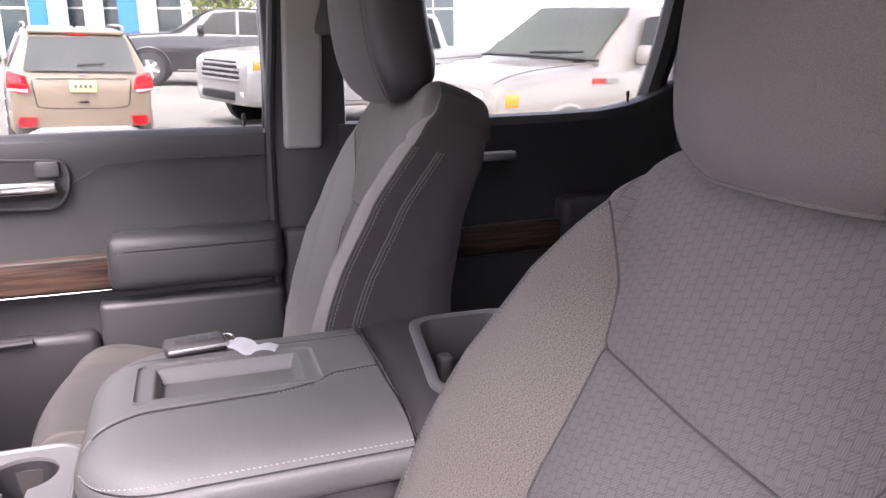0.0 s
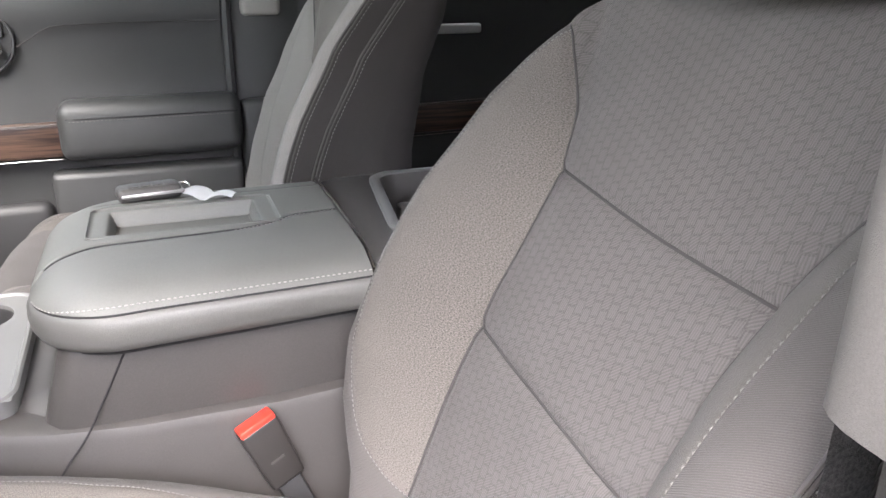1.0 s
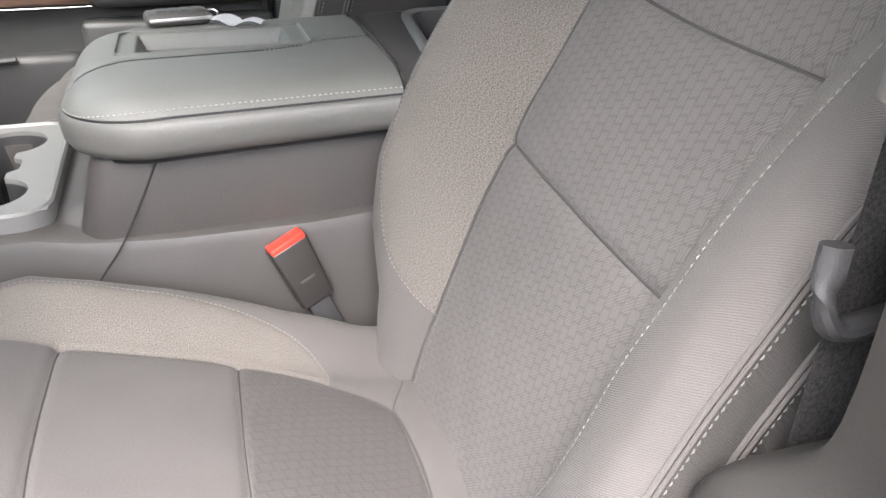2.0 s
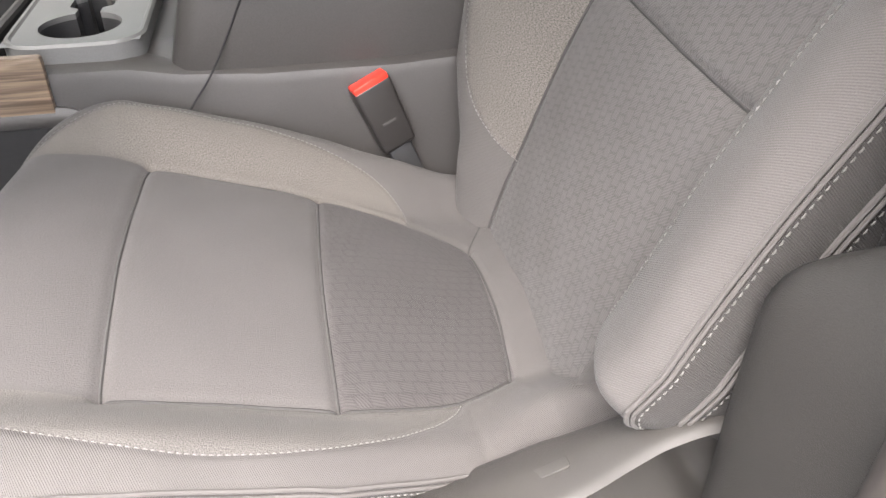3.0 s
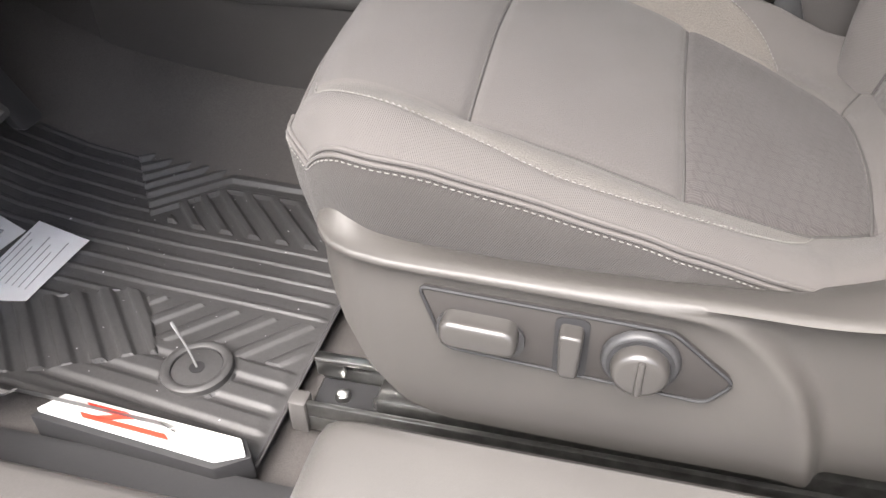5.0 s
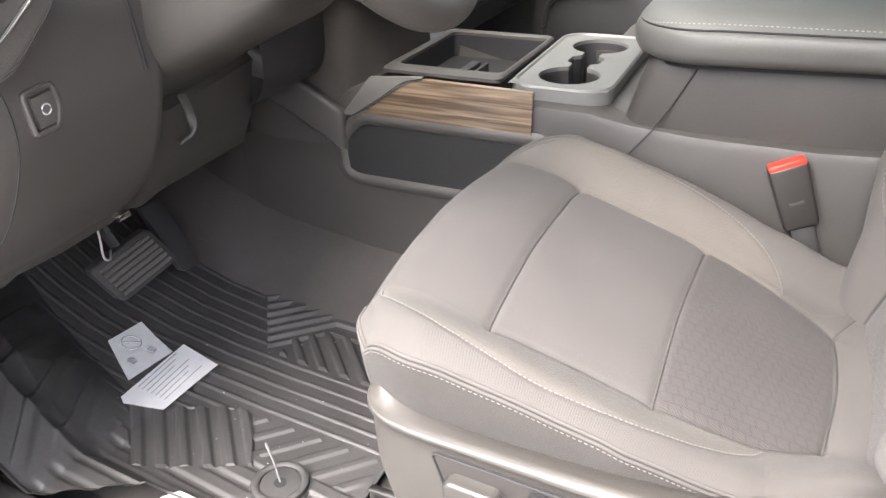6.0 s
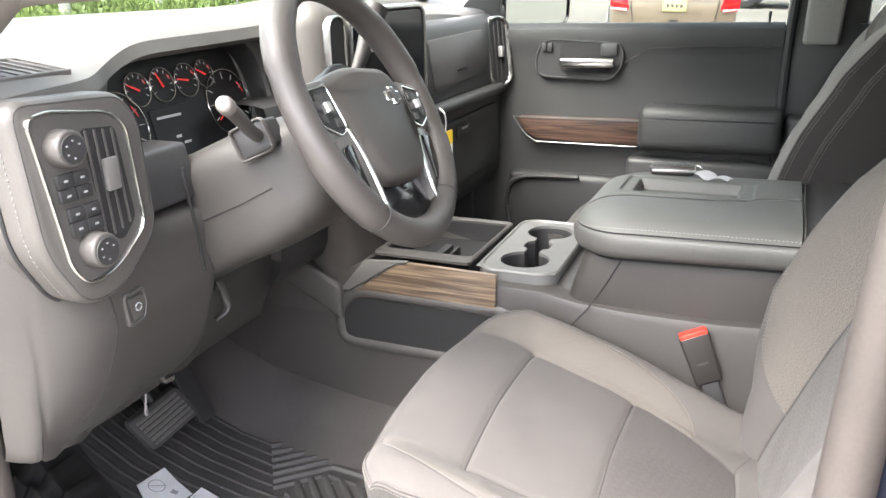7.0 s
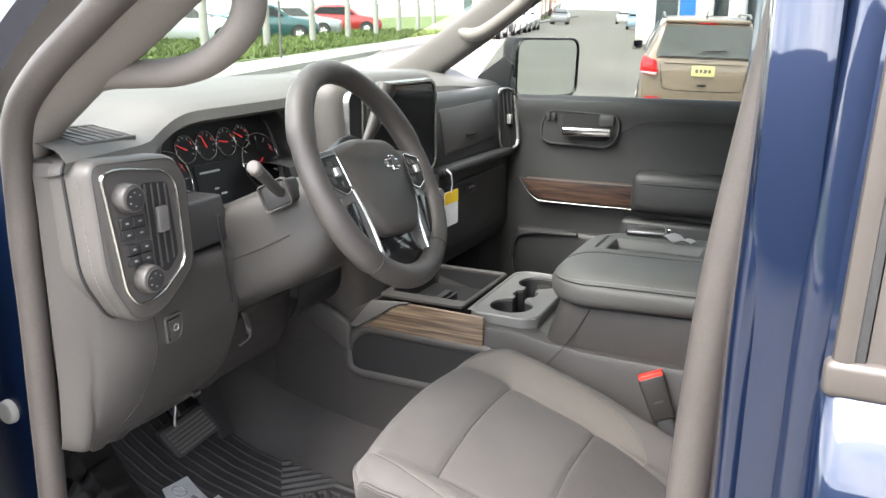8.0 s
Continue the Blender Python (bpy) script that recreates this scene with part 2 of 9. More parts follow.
def part(name, bm, material, parent=None, label="", smooth=True):
    """One mesh object, in world coordinates, under a thing or a part."""
    me = bm if isinstance(bm, bpy.types.Mesh) else mesh_of(bm, name, material, smooth)
    ob = new(name, me)
    if parent is not None:
        ob.parent = parent
        if parent.data is None:
            ob.matrix_parent_inverse = Matrix.Translation(-parent.location)
    return tagged(ob, label)


def join(*bms):
    out = bms[0]
    for b in bms[1:]:
        me = bpy.data.meshes.new("tmp")
        b.to_mesh(me)
        out.from_mesh(me)
        bpy.data.meshes.remove(me)
        b.free()
    return out


def box(x0, x1, y0, y1, z0, z1, r=0.0, seg=2):
    bm = bmesh.new()
    bmesh.ops.create_cube(bm, size=1)
    for v in bm.verts:
        v.co = Vector((x0 + (v.co.x + 0.5) * (x1 - x0), y0 + (v.co.y + 0.5) * (y1 - y0), z0 + (v.co.z + 0.5) * (z1 - z0)))
    if r:
        bmesh.ops.bevel(bm, geom=bm.edges[:], offset=r, segments=seg, profile=0.5, affect="EDGES", clamp_overlap=True)
    return bm


def moved(bm, m):
    bmesh.ops.transform(bm, matrix=m, verts=bm.verts)
    return bm


def warp(bm, f):
    for v in bm.verts:
        v.co = Vector(f(*v.co))
    return bm


def cyl(p0, p1, r0, r1=None, n=24, r=0.0):
    """A cylinder or cone from p0 to p1, with its rims rounded by r."""
    p0, p1 = Vector(p0), Vector(p1)
    bm = bmesh.new()
    h = (p1 - p0).length
    bmesh.ops.create_cone(bm, cap_ends=True, segments=n, radius1=r0, radius2=r0 if r1 is None else r1, depth=h)
    if r:
        rims = [e for e in bm.edges if abs(e.verts[0].co.z - e.verts[1].co.z) < 1e-6]
        bmesh.ops.bevel(bm, geom=rims, offset=r, segments=3, profile=0.5, affect="EDGES")
    q = (p1 - p0).to_track_quat("Z", "Y").to_matrix().to_4x4()
    return moved(bm, Matrix.Translation((p0 + p1) / 2) @ q)


def spline(points, n, closed=False):
    """n points evenly along a Catmull-Rom curve through the given ones."""
    p = np.array(points, float)
    if closed:
        q = np.vstack([p[-1], p, p[0], p[1]])
    else:
        q = np.vstack([2 * p[0] - p[1], p, 2 * p[-1] - p[-2]])
    t = np.linspace(0, 1, 16, endpoint=False)[:, None]
    out = []
    for i in range(len(q) - 3):
        a, b, c, d = q[i : i + 4]
        out.append(0.5 * (2 * b + (c - a) * t + (2 * a - 5 * b + 4 * c - d) * t**2 + (3 * b - a - 3 * c + d) * t**3))
    out = np.vstack(out + [q[-2][None]])
    s = np.r_[0, np.cumsum(np.linalg.norm(np.diff(out, axis=0), axis=1))]
    w = np.linspace(0, s[-1], n + 1)[:-1] if closed else np.linspace(0, s[-1], n)
    return np.stack([np.interp(w, s, out[:, k]) for k in range(p.shape[1])], 1)


def loft(rings, closed=True, caps=True, uv=False):
    """Skin over rings of equally many points."""
    bm = bmesh.new()
    rows = [[bm.verts.new(p) for p in ring] for ring in rings]
    n = len(rows[0])
    for a, b in zip(rows, rows[1:]):
        for j in range(n if closed else n - 1):
            k = (j + 1) % n
            bm.faces.new((a[j], a[k], b[k], b[j]))
    if caps and closed:
        bm.faces.new(rows[0][::-1])
        bm.faces.new(rows[-1])
    return bm


def tube(points, r, n=8, closed=False, flat=1.0, up=None):
    """A round rod along points; flat squeezes it along the second direction."""
    p = np.array(points, float)
    t = np.gradient(p, axis=0) if not closed else np.roll(p, -1, 0) - np.roll(p, 1, 0)
    t /= np.linalg.norm(t, axis=1)[:, None] + 1e-12
    ref = np.array(up if up is not None else ((0, 0, 1) if abs(t[:, 2]).mean() < 0.8 else (1, 0, 0)), float)
    rings = []
    rr = np.full(len(p), r) if np.isscalar(r) else np.array(r)
    for c, d, k in zip(p, t, rr):
        a = np.cross(d, ref)
        a /= np.linalg.norm(a) + 1e-9
        b = np.cross(a, d)
        rings.append([c + k * (math.cos(w) * a + flat * math.sin(w) * b) for w in np.linspace(0, 2 * math.pi, n, endpoint=False)])
    if closed:
        rings.append(rings[0])
        bm = loft(rings, True, False)
        bmesh.ops.remove_doubles(bm, verts=bm.verts, dist=1e-6)
        return bm
    return loft(rings)


def slab(outline, place, thick, r=0.0, seg=2):
    """A plate: a flat outline of (a, b), put into the world by place(a, b, depth), with the given thickness and its front rim rounded."""
    bm = bmesh.new()
    front = [bm.verts.new((a, b, 0)) for a, b in outline]
    f = bm.faces.new(front)
    ex = bmesh.ops.extrude_face_region(bm, geom=[f])
    moved_verts = [g for g in ex["geom"] if isinstance(g, bmesh.types.BMVert)]
    for v in moved_verts:
        v.co.z = thick
    if r:
        rim = [e for e in bm.edges if e.verts[0].co.z == e.verts[1].co.z == 0]
        bmesh.ops.bevel(bm, geom=rim, offset=r, segments=seg, profile=0.5, affect="EDGES", clamp_overlap=True)
    for v in bm.verts:
        v.co = Vector(place(*v.co))
    return bm


def rounded(a0, a1, b0, b1, r, n=5):
    """The outline of a rectangle with round corners; r may be four radii."""
    rs = [r] * 4 if np.isscalar(r) else r
    out = []
    for (ca, cb, w), q in zip(((a1, b1, 0), (a0, b1, 90), (a0, b0, 180), (a1, b0, 270)), rs):
        sa, sb = (1 if ca == a1 else -1), (1 if cb == b1 else -1)
        for k in range(n + 1):
            t = radians(w + 90 * k / n)
            out.append((ca - sa * q + q * math.cos(t), cb - sb * q + q * math.sin(t)))
    return out


def smooth_outline(pts, r, n=5):
    """A polygon with each corner rounded by r."""
    out = []
    p = [Vector(q) for q in pts]
    for i in range(len(p)):
        a, b, c = p[i - 1], p[i], p[(i + 1) % len(p)]
        d0, d1 = (a - b), (c - b)
        k = min(r, d0.length * 0.45, d1.length * 0.45)
        s, e = b + d0.normalized() * k, b + d1.normalized() * k
        for j in range(n + 1):
            t = j / n
            out.append(tuple((1 - t) ** 2 * s + 2 * t * (1 - t) * b + t * t * e))
    return out


def ring_frame(outline, inner, place, thick, r=0.0):
    """A frame between two outlines of equally many points."""
    bm = bmesh.new()
    n = len(outline)
    lay = [[bm.verts.new(place(a, b, d)) for a, b in o] for o, d in ((outline, thick), (outline, r), ([(a + (c - a) * 0.3, b + (e - b) * 0.3) for (a, b), (c, e) in zip(outline, inner)], 0), ([(a + (c - a) * 0.7, b + (e - b) * 0.7) for (a, b), (c, e) in zip(outline, inner)], 0), (inner, r), (inner, thick))]
    for p, q in zip(lay, lay[1:]):
        for j in range(n):
            k = (j + 1) % n
            bm.faces.new((p[j], p[k], q[k], q[j]))
    return bm


def inset(outline, d):
    """An outline drawn in (d > 0) or out towards its middle, by about d."""
    p = np.array(outline)
    t = np.roll(p, -1, 0) - np.roll(p, 1, 0)
    t /= np.linalg.norm(t, axis=1)[:, None] + 1e-9
    area = 0.5 * np.sum(p[:, 0] * np.roll(p[:, 1], -1) - np.roll(p[:, 0], -1) * p[:, 1])
    nrm = np.stack([-t[:, 1], t[:, 0]], 1) * (1 if area > 0 else -1)
    return [tuple(q) for q in p + d * nrm]


def dashes(points, normals, length, gap, width, height=0.0009, thread="thread"):
    """Stitches along a line on a surface, as one mesh."""
    p, nn = np.array(points), np.array(normals)
    s = np.r_[0, np.cumsum(np.linalg.norm(np.diff(p, axis=0), axis=1))]
    at = np.arange(0, s[-1] - length, length + gap)
    f = lambda w, q: np.array([np.interp(w, s, q[:, k]) for k in range(3)])
    verts, faces = [], []
    for w in at:
        a, b, m, u = f(w, p), f(w + length, p), f(w + length / 2, p), f(w + length / 2, nn)
        u = u / (np.linalg.norm(u) + 1e-9)
        d = (b - a) / (np.linalg.norm(b - a) + 1e-9)
        c = np.cross(u, d) * width / 2
        i = len(verts)
        verts += [a - c, a + c, b + c, b - c, m - 0.7 * c + u * height, m + 0.7 * c + u * height]
        faces += [(i, i + 1, i + 5, i + 4), (i + 3, i + 4, i + 5, i + 2), (i, i + 4, i + 3), (i + 1, i + 2, i + 5)]
    me = bpy.data.meshes.new("stitching")
    me.from_pydata([tuple(v) for v in verts], [], faces)
    me.materials.append(M[thread])
    return me


# ---- upholstery ----
def border(line, rest):
    """A border line as y of the place along; beyond its ends it stays on the line rest, shifted by nothing."""
    q = spline(line, 120)
    o = np.argsort(q[:, 0])
    a, y = q[o, 0], q[o, 1]

    def f(w):
        if rest is not None and not a[0] < w < a[-1]:
            return rest(w)
        return float(np.interp(w, a, y))

    return f


C_FRONT, C_REAR = -0.126, 0.022
BACK = [(0.185, 0.945), (0.215, 1.03), (0.290, 1.208), (0.371, 1.354), (0.425, 1.45), (0.462, 1.512), (0.490, 1.543), (0.510, 1.550), (0.526, 1.545)]
SEAT_MID = 0.432


class Cushion:
    """The seat cushion: a top sheet over a plan with round front corners, and a border band that hangs from its edge."""

    FRONT, REAR, ROUND = -0.241, 0.30, 0.092
    SPINE = [(-0.30, 1.040), (-0.262, 1.060), (-0.243, 1.072), (-0.222, 1.082), (-0.195, 1.0835), (-0.160, 1.077), (-0.126, 1.066), (-0.05, 1.041), (0.022, 1.0155), (0.10, 0.984), (0.155, 0.964), (0.195, 0.964), (0.25, 0.972), (0.31, 0.978)]

    def __init__(self, flip, fine):
        self.flip, self.lines = flip, []
        self.nu, self.nv = (240, 230) if fine else (110, 100)
        self.shape()

    def shape(self):
        q = spline(self.SPINE, 300)
        self.sx, self.sz = q[:, 0], q[:, 1]
        self.outer = lambda a: np.interp(a, [-0.245, -0.15, 0.018, 0.10, 0.16, 0.30], [0.199, 0.201, 0.215, 0.240, 0.249, 0.262])
        self.inner = lambda a: np.interp(a, [-0.245, -0.20, -0.05, 0.14, 0.30], [0.660, 0.664, 0.668, 0.660, 0.645])

    def press(self, lines, width, depth):
        for line in lines:
            self.lines.append((spline(line, max(40, 8 * len(line))), width, depth))

    def at(self, a, y):
        """The point of the top sheet at a place along and across, before it is turned to its side of the cab."""
        a, y = np.asarray(a, float), np.asarray(y, float)
        z = np.interp(a, self.sx, self.sz)
        z = z + 0.010 * (1 - np.clip((y - 0.43) / 0.145, -1, 1) ** 2) - 0.010 + 0.006 + 0.050 * (y - 0.43)
        # the low bolster on the door side and the higher one beside the console
        k = np.clip((np.interp(a, [-0.3, 0.022, 0.11, 0.17], [0.288, 0.300, 0.322, 0.352]) - y) / 0.062, 0, 1)
        z = z + np.interp(a, [-0.25, -0.20, -0.13, 0.0, 0.06, 0.12, 0.18, 0.30], [0.010, 0.019, 0.027, 0.026, 0.020, 0.016, 0.036, 0.050]) * k * k * (3 - 2 * k)
        k = np.clip((y - 0.572) / 0.060, 0, 1)
        z = z + np.interp(a, [-0.25, -0.21, -0.15, 0.0, 0.14, 0.22, 0.30], [0.004, 0.013, 0.028, 0.032, 0.030, 0.022, 0.018]) * k * k * (3 - 2 * k)
        for q, width, depth in self.lines:
            d = np.full(np.broadcast(a, y).shape, 9.0)
            for (a0, y0), (a1, y1) in zip(q, q[1:]):
                da, dy = a1 - a0, y1 - y0
                t = np.clip(((a - a0) * da + (y - y0) * dy) / (da * da + dy * dy + 1e-12), 0, 1)
                d = np.minimum(d, (a - a0 - t * da) ** 2 + (y - y0 - t * dy) ** 2)
            z = z - depth * np.exp(-d / width**2) - 0.6 * depth * np.exp(-d / (4.5 * width) ** 2)
        # uneven padding
        z = z + 0.0007 * np.sin(41 * a + 17 * y + 1.1) * np.sin(29 * y - 12 * a) + 0.0005 * np.sin(90 * a - 23 * y) * np.sin(71 * y + 0.4)
        # round front corners in plan, and edges that roll over
        r = self.ROUND
        q = np.clip((self.FRONT + r - a) / r, 0, 1)
        po, pi = np.clip((self.outer(a) + r - y) / r, 0, 1), np.clip((y - self.inner(a) + r) / r, 0, 1)
        p = np.maximum(po, pi)
        q2, p2 = q * np.sqrt(1 - p * p / 2), p * np.sqrt(1 - q * q / 2)
        x = a + (q - q2) * r
        yy = y + np.where(po > 0, (po - p2) * r, 0) - np.where(pi > 0, (pi - p2) * r, 0)
        e = np.clip((np.sqrt(p2 * p2 + q2 * q2) - 0.55) / 0.45, 0, 1)
        z = z - np.where(po > 0, np.interp(a, [-0.25, -0.15, -0.08, 0.02, 0.10], [0.018, 0.014, 0.011, 0.006, 0.004]), 0.024) * e**2.2 - 0.004 * np.clip((np.sqrt(p2 * p2 + q2 * q2) - 0.30) / 0.70, 0, 1) ** 2 * q
        x = x - np.clip((-0.13 - a) / 0.10, 0, 1) * 0.020 * np.clip(1 - ((y - 0.43) / 0.22) ** 2, 0, 1)
        return np.stack(np.broadcast_arrays(x, yy, z), -1)

    def world(self, p):
        q = np.array(p, float)
        q[..., 1] = self.flip(q[..., 1])
        return q

    def on(self, line, n=200, lift=0.0006):
        q = spline(line, n)
        p = self.at(q[:, 0], q[:, 1])
        da, dy = self.at(q[:, 0] + 0.003, q[:, 1]) - p, self.at(q[:, 0], q[:, 1] + 0.003) - p
        nn = np.cross(da, dy)
        nn /= np.linalg.norm(nn, axis=1)[:, None]
        w = self.world(p + lift * nn)
        nn[:, 1] *= np.sign(self.flip(1.0) - self.flip(0.0))
        return w, nn

    def rim(self, n=200):
        """The edge of the top sheet, from the rear of the door side round the front, with outward directions."""
        a = np.linspace(self.REAR, self.FRONT, n)
        y = np.linspace(float(self.outer(self.FRONT)), float(self.inner(self.FRONT)), n)
        p = np.vstack([self.at(a, self.outer(a)), self.at(np.full(n - 2, self.FRONT), y[1:-1]), self.at(a[::-1], self.inner(a[::-1]))])
        t = np.gradient(p, axis=0)
        o = np.stack([t[:, 1], -t[:, 0], np.zeros(len(p))], 1)
        o /= np.linalg.norm(o, axis=1)[:, None] + 1e-9
        if o[n // 2, 1] > 0:
            o = -o
        return p, o

    def sheets(self, cuts, share, region):
        """Meshes of the top sheet, one for each number that region(along, column) gives, with a UV map in metres."""
        parts = [max(2, int(round(self.nv * f))) for f in share]
        self.col = np.r_[0, np.cumsum(parts)].astype(int)
        aa = np.linspace(self.FRONT, self.REAR, self.nu)
        yy = np.zeros((self.nu, self.col[-1] + 1))
        for i, a in enumerate(aa):
            at = np.maximum.accumulate([float(self.outer(a))] + [min(max(c(a), float(self.outer(a)) + 0.002), float(self.inner(a)) - 0.002) for c in cuts] + [float(self.inner(a))])
            yy[i] = np.concatenate([np.linspace(at[k], at[k + 1], parts[k] + 1)[(1 if k else 0) :] for k in range(len(parts))])
        a2 = np.repeat(aa[:, None], yy.shape[1], 1)
        p = self.world(self.at(a2, yy))
        which = region((a2[:-1, :-1] + a2[1:, :-1]) / 2, np.repeat(np.arange(yy.shape[1] - 1)[None], self.nu - 1, 0))
        idx = np.arange(p.shape[0] * p.shape[1]).reshape(yy.shape)
        quads = np.stack([idx[:-1, :-1], idx[1:, :-1], idx[1:, 1:], idx[:-1, 1:]], -1)
        flat, uv = p.reshape(-1, 3), np.stack([a2.ravel(), yy.ravel()], 1)
        return {int(w): cloth_mesh(flat, uv, quads[which == w]) for w in np.unique(which)}

    def band(self):
        p, o = self.rim(150)
        s = np.r_[0, np.cumsum(np.linalg.norm(np.diff(p, axis=0), axis=1))]
        rows = [(0.0, 0.0), (0.0022, -0.004), (0.0030, -0.012), (0.0024, -0.025), (0.0, -0.045), (-0.006, -0.075), (-0.014, -0.110), (-0.022, -0.150)]
        g = self.world(np.stack([p + k * o + [0, 0, h] for k, h in rows], 0))
        idx = np.arange(g.shape[0] * g.shape[1]).reshape(g.shape[:2])
        quads = np.stack([idx[:-1, :-1], idx[1:, :-1], idx[1:, 1:], idx[:-1, 1:]], -1).reshape(-1, 4)
        uv = np.stack([np.repeat(s[None], len(rows), 0).ravel(), np.repeat(np.array([h for k, h in rows])[:, None], len(s), 1).ravel()], 1)
        return cloth_mesh(g.reshape(-1, 3), uv, quads)


def cloth_mesh(points, uv, quads):
    used, inv = np.unique(quads, return_inverse=True)
    q = inv.reshape(-1, 4)
    me = bpy.data.meshes.new("panel")
    me.from_pydata(points[used].tolist(), [], q.tolist())
    layer = me.uv_layers.new(name="metres")
    layer.data.foreach_set("uv", uv[used][q.ravel()].ravel())
    me.polygons.foreach_set("use_smooth", [True] * len(me.polygons))
    return me


class Backrest(Cushion):
    """The backrest, by height and y: a leaning sheet with two bolsters, shoulders that narrow, and a border band behind its edge."""

    FRONT, REAR, ROUND = 1.545, 0.955, 0.050

    def shape(self):
        q = spline(BACK, 300)
        t = np.gradient(q, axis=0)
        t /= np.linalg.norm(t, axis=1)[:, None]
        self.c, self.n = q, np.stack([-t[:, 1], t[:, 0]], 1)
        w = lambda a: np.interp(a, [1.26, 1.36, 1.42, 1.47, 1.51, 1.535, 1.56], [1.0, 0.99, 0.975, 0.945, 0.89, 0.83, 0.72])
        self.outer = lambda a: SEAT_MID - (SEAT_MID - np.interp(a, [0.95, 1.02, 1.06, 1.10], [0.222, 0.212, 0.198, 0.190])) * w(a)
        self.inner = lambda a: SEAT_MID + (np.interp(a, [0.95, 1.02, 1.08, 1.13], [0.610, 0.636, 0.664, 0.671]) - SEAT_MID) * w(a)

    def spine(self, a):
        f = lambda k: np.interp(a, self.c[:, 1], k)
        n = np.stack([f(self.n[:, 0]), 0 * np.asarray(a, float), f(self.n[:, 1])], -1)
        return f(self.c[:, 0]), n / np.linalg.norm(n, axis=-1)[..., None]

    def at(self, a, y):
        a, y = np.broadcast_arrays(np.asarray(a, float), np.asarray(y, float))
        x, n = self.spine(a)
        e = np.interp(a, [0.95, 1.08, 1.20, 1.29, 1.38, 1.46, 1.52], [0.96, 0.98, 1.0, 0.95, 0.72, 0.34, 0.0])
        b = np.interp(a, [0.95, 1.02, 1.08, 1.14, 1.22, 1.29, 1.38, 1.46, 1.52], [0.30, 0.48, 0.80, 0.97, 1.0, 0.95, 0.70, 0.30, 0.0])
        yo, yi = self.outer(a), self.inner(a)
        bo = np.interp(a, [0.97, 1.21, 1.30, 1.36, 1.42, 1.50], [0.312, 0.302, 0.300, 0.292, 0.268, 0.235])
        bi = np.interp(a, [0.97, 1.21, 1.30, 1.36, 1.42, 1.50], [0.556, 0.568, 0.570, 0.576, 0.600, 0.640])
        k = np.clip((bo - y) / np.maximum(bo - yo, 0.02), 0, 1)
        h = np.interp(a, [1.06, 1.20, 1.34], [0.062, 0.056, 0.049]) * e * (1 - (1 - k) ** 2.3)
        k = np.clip((y - bi) / np.maximum(yi - bi - 0.012, 0.02), 0, 1)
        h = h + 0.080 * b * k**1.25 * (2.25 - 1.25 * k) - 0.005 * np.clip(1 - ((y - 0.43) / 0.13) ** 2, 0, 1)
        for q, width, depth in self.lines:
            d = np.full(a.shape, 9.0)
            for (a0, y0), (a1, y1) in zip(q, q[1:]):
                da, dy = a1 - a0, y1 - y0
                t = np.clip(((a - a0) * da + (y - y0) * dy) / (da * da + dy * dy + 1e-12), 0, 1)
                d = np.minimum(d, (a - a0 - t * da) ** 2 + (y - y0 - t * dy) ** 2)
            h = h - depth * np.exp(-d / width**2) - 0.6 * depth * np.exp(-d / (4.5 * width) ** 2)
        h = h + 0.0007 * np.sin(37 * a + 19 * y) * np.sin(31 * y - 14 * a) + 0.0005 * np.sin(83 * a - 21 * y) * np.sin(67 * y)
        # edges that roll over, and shoulders
        r = self.ROUND
        q = np.clip((a - self.FRONT + r) / r, 0, 1)
        po, pi = np.clip((yo + r - y) / r, 0, 1), np.clip((y - yi + r) / r, 0, 1)
        p = np.maximum(po, pi)
        q2, p2 = q * np.sqrt(1 - p * p / 2), p * np.sqrt(1 - q * q / 2)
        yy = y + np.where(po > 0, (po - p2) * r, 0) - np.where(pi > 0, (pi - p2) * r, 0)
        rr = np.sqrt(p2 * p2 + q2 * q2)
        h = h - np.where(pi > 0, 0.016 * np.clip((rr - 0.66) / 0.34, 0, 1) ** 2.2, 0.013 * np.clip((rr - 0.40) / 0.60, 0, 1) ** 2.2)
        drop = (q - q2) * r
        z = a - drop + 0.055 * (y - 0.43)
        # the lower end of the door-side bolster curls under and back
        low, bend = 1.070, 0.026
        u = np.maximum(low - a, 0)
        turn = np.minimum(u / bend, math.pi / 2)
        over = np.clip((bo - 0.004 - y) / 0.030, 0, 1) * (a < low)
        over = over * over * (3 - 2 * over)
        xl, nl = self.spine(np.full(a.shape, low))
        zc = low - bend * np.sin(turn) + 0.055 * (y - 0.43)
        xc = xl + bend * (1 - np.cos(turn)) + np.maximum(u - bend * math.pi / 2, 0)
        flat = np.stack([x - drop * 0.5, yy, z], -1) + n * h[..., None]
        curl = np.stack([xc, yy, zc], -1) + nl * h[..., None]
        return flat + (curl - flat) * over[..., None]

    def rim(self, n=200):
        p, o, _ = self.edges(n)
        return p, o

    def edges(self, n):
        a = np.linspace(self.REAR, self.FRONT, n)
        y = np.linspace(float(self.outer(self.FRONT)), float(self.inner(self.FRONT)), n)
        aa = np.r_[a, np.full(n - 2, self.FRONT), a[::-1]]
        p = self.at(aa, np.r_[self.outer(a), y[1:-1], self.inner(a[::-1])])
        nn = self.spine(np.minimum(aa, 1.36))[1]
        t = np.gradient(p, axis=0)
        o = np.cross(t, nn)
        o /= np.linalg.norm(o, axis=1)[:, None] + 1e-9
        return p, (-o if o[n // 3, 1] > 0 else o), nn

    def behind(self, out, back, n=150):
        """The line on the border band that lies so far outside and behind the edge."""
        p, o, nn = self.edges(n)
